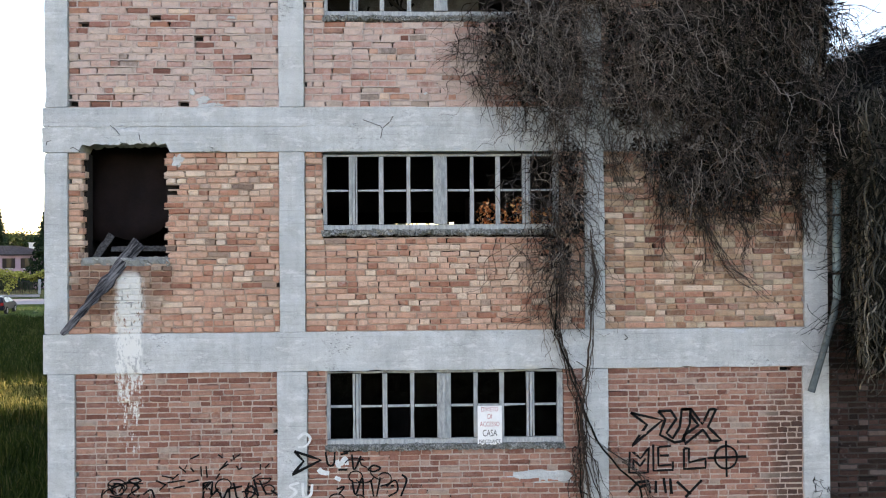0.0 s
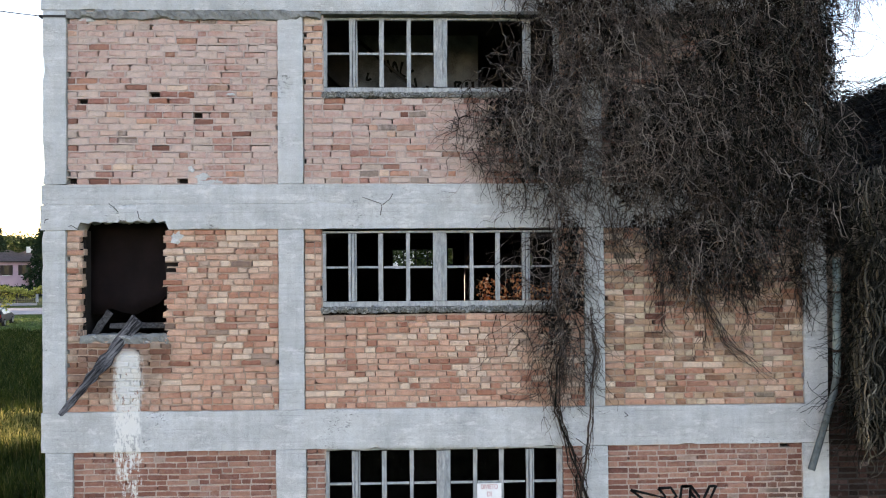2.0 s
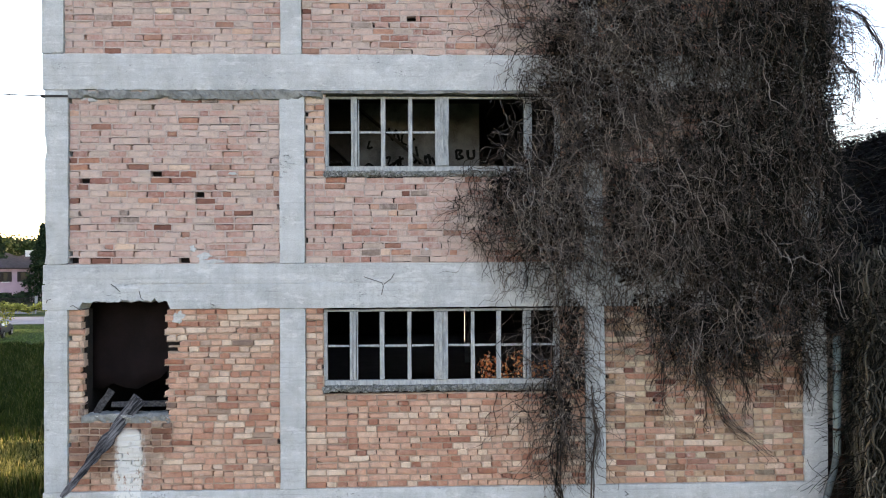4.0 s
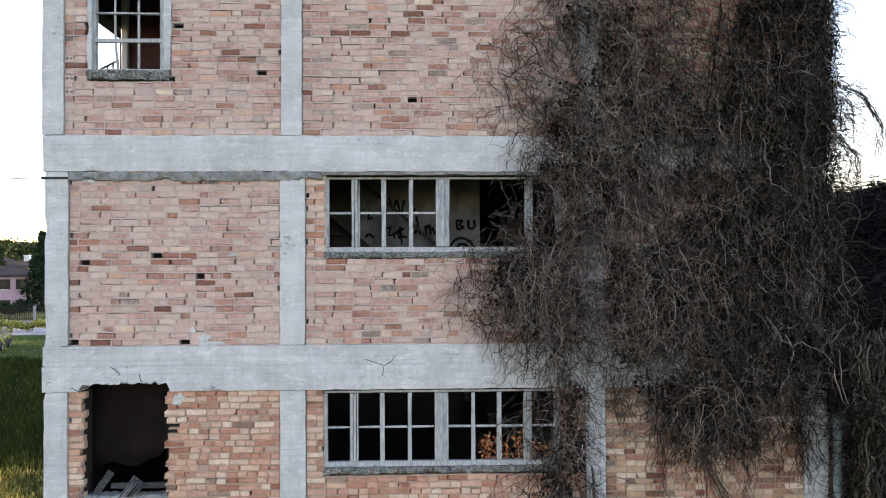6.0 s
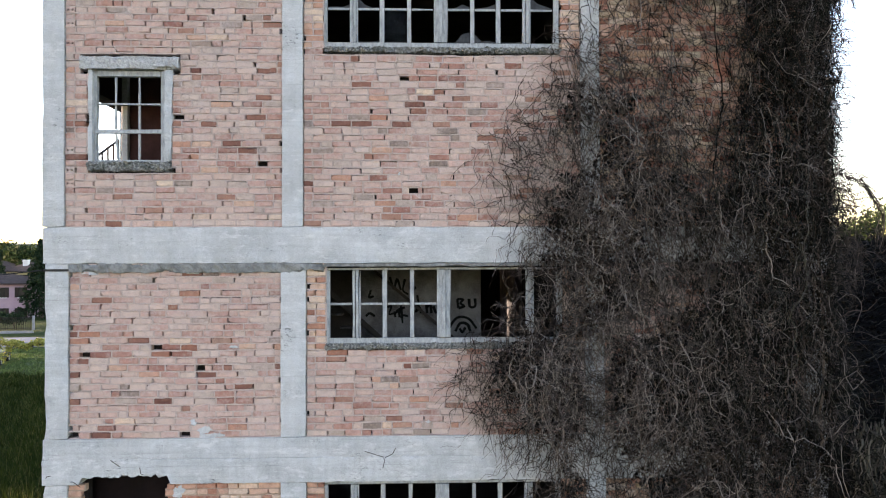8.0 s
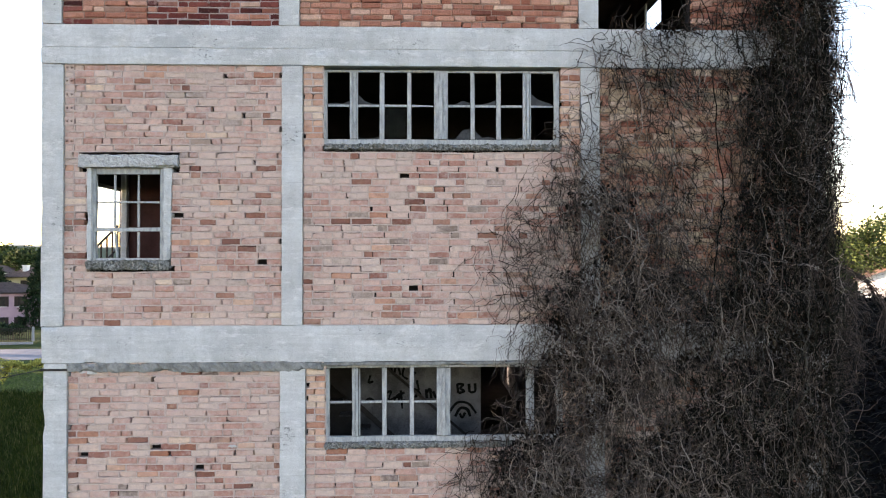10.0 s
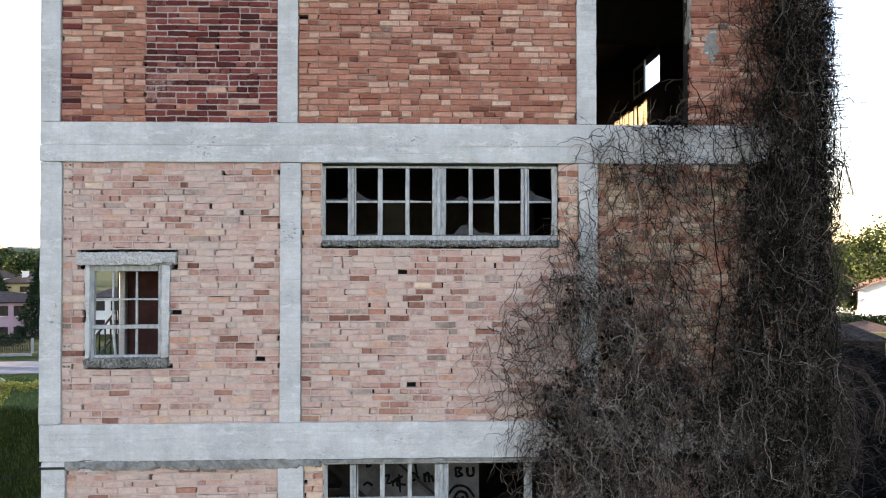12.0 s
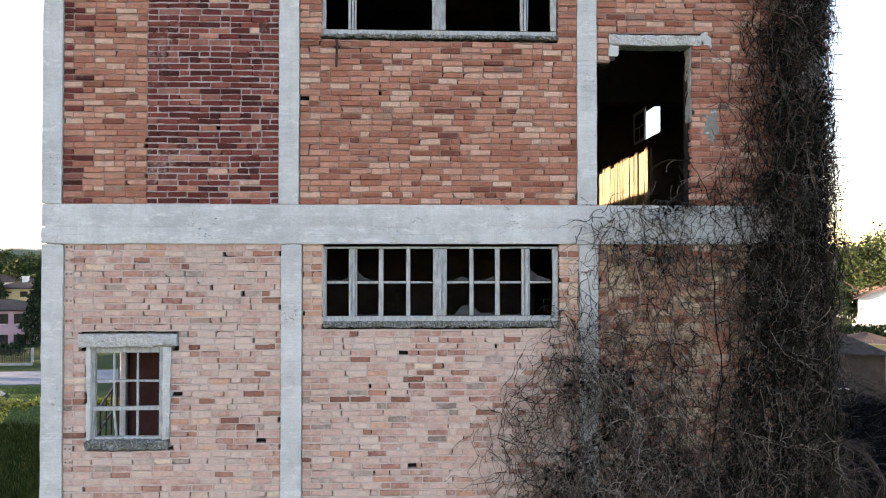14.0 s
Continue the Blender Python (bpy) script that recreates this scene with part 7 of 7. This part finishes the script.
def brick_panel(name, label, x0, x1, z0, z1, holes, course, bond, pick, mortar, seed, missing=(), flush=0.004, crack=0.15, keep=300, stretch=None, y_off=0.0, gap=0.012):
    """One bay of the wall: courses of separate bricks in raked or smeared joints on a solid backing."""
    rs = random.Random(seed)
    n = max(1, round((z1 - z0) / course))
    ch = (z1 - z0) / n
    hs = ch / 0.0665 * (0.845 if bond == "mix" else 0.9)
    cells = wall_cells(x0, x1, z0, z1, [h[:4] for h in holes])
    mv, mf = [], []

    def block(pts):
        b = len(mv)
        mv.extend(pts)
        return b

    for a, b, c, d in cells:
        k = block([(x, y, z) for y in (0.092 + y_off, 0.245 + y_off) for x, z in ((a, c), (b, c), (b, d), (a, d))])
        mf.extend([(k, k + 1, k + 2, k + 3), (k + 7, k + 6, k + 5, k + 4), (k, k + 4, k + 5, k + 1), (k + 1, k + 5, k + 6, k + 2), (k + 2, k + 6, k + 7, k + 3), (k + 3, k + 7, k + 4, k)])
    jt = ch * (0.16 if bond == "mix" else 0.12)
    fill = (0.55, 1.15) if bond == "run" else (0.5, 1.05)
    placed = []
    for r in range(n + 1):
        z = z0 + r * ch
        zc = z + ch / 2
        sag = lambda x, r=r: 0.015 * noise.noise(Vector((x * 0.9, r * 0.35, seed)))
        # bed joint under the course
        for u, v in spans(x0, x1, holes, z, random.Random(seed * 77 + r)):
            m_ = max(1, round((v - u) / 0.065))
            prev = None
            for i in range(m_ + 1):
                x = u + (v - u) * i / m_
                yy = 0.006 + y_off - flush * rs.uniform(0.2, 2.2)
                zj = z + sag(x)
                t_, b_ = min(zj + jt * rs.uniform(*fill), z1), max(zj - jt * rs.uniform(*fill), z0)
                k = block([(x, 0.092 + y_off, b_), (x, yy, b_), (x, yy + rs.uniform(0, 0.003), t_), (x, 0.092 + y_off, t_)])
                if prev is not None:
                    for q in range(3):
                        mf.append((prev + q, k + q, k + q + 1, prev + q + 1))
                prev = k
        if r == n:
            break
        for u, v in spans(x0, x1, holes, zc, random.Random(seed * 77 + r)):
            x = u + 0.004
            half = rs.random() < 0.5 if bond == "mix" else r % 2
            first = True
            while x < v - 0.03:
                if bond == "mix":
                    kind = "H" if half else "S"
                    half = (rs.random() < 0.68) if mortar is M_TAN else (rs.random() < 0.32) if mortar in (M_RED, M_WHITE) else (not half if rs.random() < 0.8 else half)
                else:
                    kind = "H" if (first and half) or rs.random() < 0.2 else "S"
                first = False
                w = (0.12 if kind == "H" else 0.25) * (rs.uniform(0.94, 1.05) if bond == "mix" else rs.uniform(0.8, 1.06))
                if x + w > v - 0.06:
                    w = v - x - 0.004
                    kind = "S" if w > 0.18 else "H"
                if w > 0.3:
                    w = 0.25
                xc = x + w / 2
                gone = [mx for mx, mz in missing if abs(xc - mx) < w / 2 and abs(zc - mz) < ch / 2]
                bits = [(x, x + w)]
                if gone:
                    c_ = min(max(gone[0], x + 0.06), x + w - 0.06) if w > 0.12 else xc
                    bits = [q for q in ((x, c_ - 0.058), (c_ + 0.058, x + w)) if q[1] - q[0] > 0.035]
                elif (x - u < 0.03 or x + w > v - 0.05) and w > 0.07 and rs.random() < gap * 7:
                    e_ = rs.uniform(0.015, 0.04)
                    bits = [(x + e_, x + w)] if x - u < 0.03 else [(x, x + w - e_)]
                    gone = [x]
                elif w > 0.2 and rs.random() < gap:
                    e_ = rs.uniform(0.012, 0.035)
                    bits = [(x + e_, x + w)] if rs.random() < 0.5 else [(x, x + w - e_)]
                    gone = [x]
                for u_, v_ in bits:
                    xc, wq = (u_ + v_) / 2, v_ - u_
                    placed.append(("S" if wq > 0.17 else "H", xc, zc + sag(xc) + rs.uniform(-0.005, 0.005), wq, hs * rs.uniform(0.87, 1.08), rs.uniform(-0.006, 0.006) - (0.006 if rs.random() < 0.08 else 0), rs.uniform(-0.02, 0.02), rs.uniform(-0.006, 0.006), rs.randrange(14)))
                x += w
                if rs.random() > crack and not gone:
                    yy = 0.007 + y_off - flush * rs.uniform(0.0, 2.0)
                    k = block([(x - 0.003, 0.092 + y_off, z), (x - 0.003, yy, z), (x + 0.014, yy, z), (x + 0.014, 0.092 + y_off, z), (x - 0.003, 0.092 + y_off, z + ch), (x - 0.003, yy, z + ch), (x + 0.014, yy, z + ch), (x + 0.014, 0.092 + y_off, z + ch)])
                    for q in range(3):
                        mf.append((k + q, k + q + 1, k + q + 5, k + q + 4))
                x += 0.013 if bond == "run" else 0.011
    # Backing takes near-black CORE, which paints the shade in missing-brick holes
    nb = 6 * len(cells)
    wall = mesh_ob(name, mv[:8 * len(cells)], mf[:nb], CORE)
    joint = mesh_ob("mortar", mv[8 * len(cells):], [[q - 8 * len(cells) for q in f] for f in mf[nb:]], mortar, wall, "mortar joints of the bay")
    tagged(joint, kind="stuff")
    tagged(wall, label, "brick wall", "brick bays of the facade", "structure")
    stretch = stretch or (lambda x, z: x)
    placed.sort(key=lambda q: stretch(q[1], q[2]))
    rest_v, rest_f, rest_m, mats = [], [], [], []
    for i, (kind, xc, zc, w, h, dy, ang, tilt, var) in enumerate(placed):
        me = SIZES[kind][var]
        m_ = Matrix.Translation((xc, dy + y_off, zc)) @ Euler((0, ang, tilt * 3)).to_matrix().to_4x4() @ Matrix.Diagonal((w / me["w"], 1, h, 1))
        mt = pick(xc, zc, rs)
        if i < keep:
            ob = bpy.data.objects.new("brick", me)
            scene.collection.objects.link(ob)
            ob.parent = wall
            ob.matrix_basis = m_
            if mt is not PALE:
                ob.material_slots[0].link = "OBJECT"
                ob.material_slots[0].material = mt
        else:
            b = len(rest_v)
            rest_v.extend(m_ @ v.co for v in me.vertices)
            if mt not in mats:
                mats.append(mt)
            for p in me.polygons:
                rest_f.append([b + q for q in p.vertices])
                rest_m.append(mats.index(mt))
    if rest_v:
        ob = mesh_ob("brickwork", rest_v, rest_f, mats[0], wall, "further bricks of the same bay")
        for mt in mats[1:]:
            ob.data.materials.append(mt)
        ob.data.polygons.foreach_set("material_index", rest_m)
        tagged(ob, kind="stuff")
    return wall


def perforated_brick():
    """The end of a hollow brick: a face with two round bores that run back into it."""
    bm = bmesh.new()
    w, h = 0.056, 0.072
    for sx in (-1, 1):
        cx = sx * w / 2
        rim = [bm.verts.new((cx + px * w / 2, 0.0, pz * h / 2)) for px, pz in ((1, 0), (1, 1), (0, 1), (-1, 1), (-1, 0), (-1, -1), (0, -1), (1, -1))]
        bore = [bm.verts.new((cx + 0.0145 * math.cos(math.pi * k / 4), 0.0, 0.0145 * math.sin(math.pi * k / 4))) for k in range(8)]
        end = [bm.verts.new((v.co.x, 0.07, v.co.z)) for v in bore]
        for k in range(8):
            k2 = (k + 1) % 8
            bm.faces.new((rim[k], rim[k2], bore[k2], bore[k]))
            bm.faces.new((bore[k], bore[k2], end[k2], end[k]))
        bm.faces.new(end)
        back = [bm.verts.new((v.co.x, 0.09, v.co.z)) for v in rim]
        for k in range(8):
            bm.faces.new((rim[k], rim[(k + 1) % 8], back[(k + 1) % 8], back[k]))
    me = bpy.data.meshes.new("brick")
    bmesh.ops.recalc_face_normals(bm, faces=bm.faces)
    bm.to_mesh(me)
    bm.free()
    me.materials.append(PALE)
    return me


HOLLOW = perforated_brick()
HOLLOW_ROWS = (38, 36, 34, 32, 30, 27, 11, 8, 6)
one = lambda mt: (lambda x, z, rs: mt)
BAYS = [[(COLS[s][i][1] + 0.002, COLS[s][i + 1][0] - 0.002) for i in range(3)] for s in range(5)]


repaired = lambda x, z, rs: DARKRED if rs.random() < 0.93 - 0.6 * max(0.0, 13.3 - z) else RED
top_mix = lambda x, z, rs: DARKRED if x < -4.3 and rs.random() < 0.5 else RED
red_tan_mix = lambda x, z, rs: RED if rs.random() < 0.34 else TAN_OLD if rs.random() < 0.6 else TAN
worn = lambda x, z, rs: TAN if rs.random() < 0.05 else BROWN if rs.random() < 0.06 else PALE
returns = lambda x, z, rs: TAN if (7.45 < z < 8.6 or 11.3 < z < 12.4) and rs.random() < 0.85 else worn(x, z, rs)
greyed = lambda x, z, rs: TAN_OLD if rs.random() < 0.52 else TAN if rs.random() < 0.85 else BROWN
for s, (z0, z1) in enumerate(STOREYS):
    zc0 = max(z0, 0.9) if s == 0 else z0
    zc1 = min(z1, 15.75) if s == 4 else z1
    for b, (x0, x1) in enumerate(BAYS[s]):
        holes, miss = [], []
        if s == 0 and b == 1:
            holes = [(-1.243, 1.804, 1.98, 3.0, 0.0)]
        if s == 0 and b == 2:
            miss = [(4.66, 2.97)]
        if s == 1 and b == 0:
            holes = [(-4.28, -3.27, 4.42, 5.84, 0.05)]
            miss = [(-3.19, 5.28), (-3.19, 5.33), (-3.3, 4.4), (-4.25, 4.38)]
        if s == 1 and b == 1:
            holes = [(-1.274, 1.776, 4.735, 5.84, 0.0)]
        if s == 2 and b == 0:
            miss = [(-4.42, 6.42), (-3.02, 6.42), (-3.34, 7.56), (-4.26, 7.40), (-2.87, 7.30)]
        if s == 2 and b == 1:
            holes = [(-1.25, 1.80, 7.48, 8.59, 0.0)]
        if s == 3 and b == 0:
            holes = [(-4.25, -3.195, 9.75, 11.04, 0.01), (-4.345, -3.10, 11.0, 11.23, 0.01)]
            miss = [(-2.05, 9.83), (-3.1, 10.45)] + [(x0 + 0.03, z0 + (r + 0.5) * (z1 - z0) / 39) for r in HOLLOW_ROWS]
        if s == 3 and b == 1:
            holes = [(-1.28, 1.77, 11.285, 12.36, 0.0)]
            miss = [(-0.13, 9.52), (-0.26, 10.97)]
        if s == 4 and b == 1:
            holes = [(-1.294, 1.76, 15.015, 16.2, 0.0)]
            miss = [(-1.53, 14.23), (0.42, 14.10)]
        if s == 4 and b == 2:
            holes = [(2.2, 3.50, 12.84, 14.70, 0.03), (2.44, 3.52, 14.66, 14.95, 0.0), (2.42, 3.66, 14.94, 15.09, 0.01)]
        mat, mort, course, bond = ((BROWN, M_BROWN, 0.0735, "mix"), (TAN, M_TAN, 0.0778, "mix"), (PALE, M_PALE, 0.0850, "run"), (PALE, M_PALE, 0.0850, "run"), (RED, M_GREY, 0.0785, "mix"))[s]
        pick = top_mix if s == 4 else red_tan_mix if s == 3 and b == 2 else greyed if s == 1 and b == 2 else returns if s in (2, 3) and b == 1 else worn if s in (2, 3) else one(mat)
        side = (lambda x, z: x) if b == 2 else (lambda x, z: -z) if s == 0 else (lambda x, z: z) if s == 4 else (lambda x, z: x)
        name = "wall_bay_%d" % (s * 3 + b + 1)
        words = ("brown weathered brick wall bay with raked joints", "tan and orange brick wall bay with worn joints", "pale pink brick wall bay smeared with mortar", "pale pink brick wall bay smeared with mortar", "red brick wall bay with pale recessed joints")[s]
        if s == 4:
            mort = M_RED
        if (s, b) == (3, 2):
            mort = M_TAN
        if s == 4 and b == 0:
            brick_panel("wall_bay_16", "dark red repaired brickwork with ragged white mortar", -3.5, x1, zc0, zc1, [], course, bond, repaired, M_WHITE, 171, (), 0.001, 0.35, 300, side, 0.0, 0.004)
            x1 = -3.504
        bay = brick_panel(name, words, x0, x1, zc0, zc1, holes, course, bond, pick, mort, 100 + s * 10 + b, miss, -0.002 if (s, b) == (3, 2) else (0.002, -0.003, 0.006, 0.006, -0.003)[s], (0.12, 0.4, 0.2, 0.2, 0.22)[s], 300, side, 0.0, (0.004, 0.012, 0.013, 0.013, 0.008)[s])
        if s == 3 and b == 0:
            for r in HOLLOW_ROWS:
                ob = bpy.data.objects.new("brick", HOLLOW)
                scene.collection.objects.link(ob)
                ob.parent = bay
                ob.matrix_basis = Matrix.Translation((x0 + 0.062, -0.002, z0 + (r + 0.5) * (z1 - z0) / 39))
# plain upper and lower strips that no course is told apart in
for s, z0, z1, nm in ((0, GROUND, 0.898, "wall_foot"), (4, 15.752, 16.1, "wall_head")):
    for b, (x0, x1) in enumerate(BAYS[s]):
        holes = [(-1.294, 1.76, 14.965, 16.2)] if s == 4 and b == 1 else []
        w = boxes("%s_%d" % (nm, b + 1), [(a, q, 0.0, 0.24, c, d) for a, q, c, d in wall_cells(x0, x1, z0, z1, holes)], BROWN if s == 0 else RED)
        tagged(w, "brick wall strip", "brick wall", kind="structure")
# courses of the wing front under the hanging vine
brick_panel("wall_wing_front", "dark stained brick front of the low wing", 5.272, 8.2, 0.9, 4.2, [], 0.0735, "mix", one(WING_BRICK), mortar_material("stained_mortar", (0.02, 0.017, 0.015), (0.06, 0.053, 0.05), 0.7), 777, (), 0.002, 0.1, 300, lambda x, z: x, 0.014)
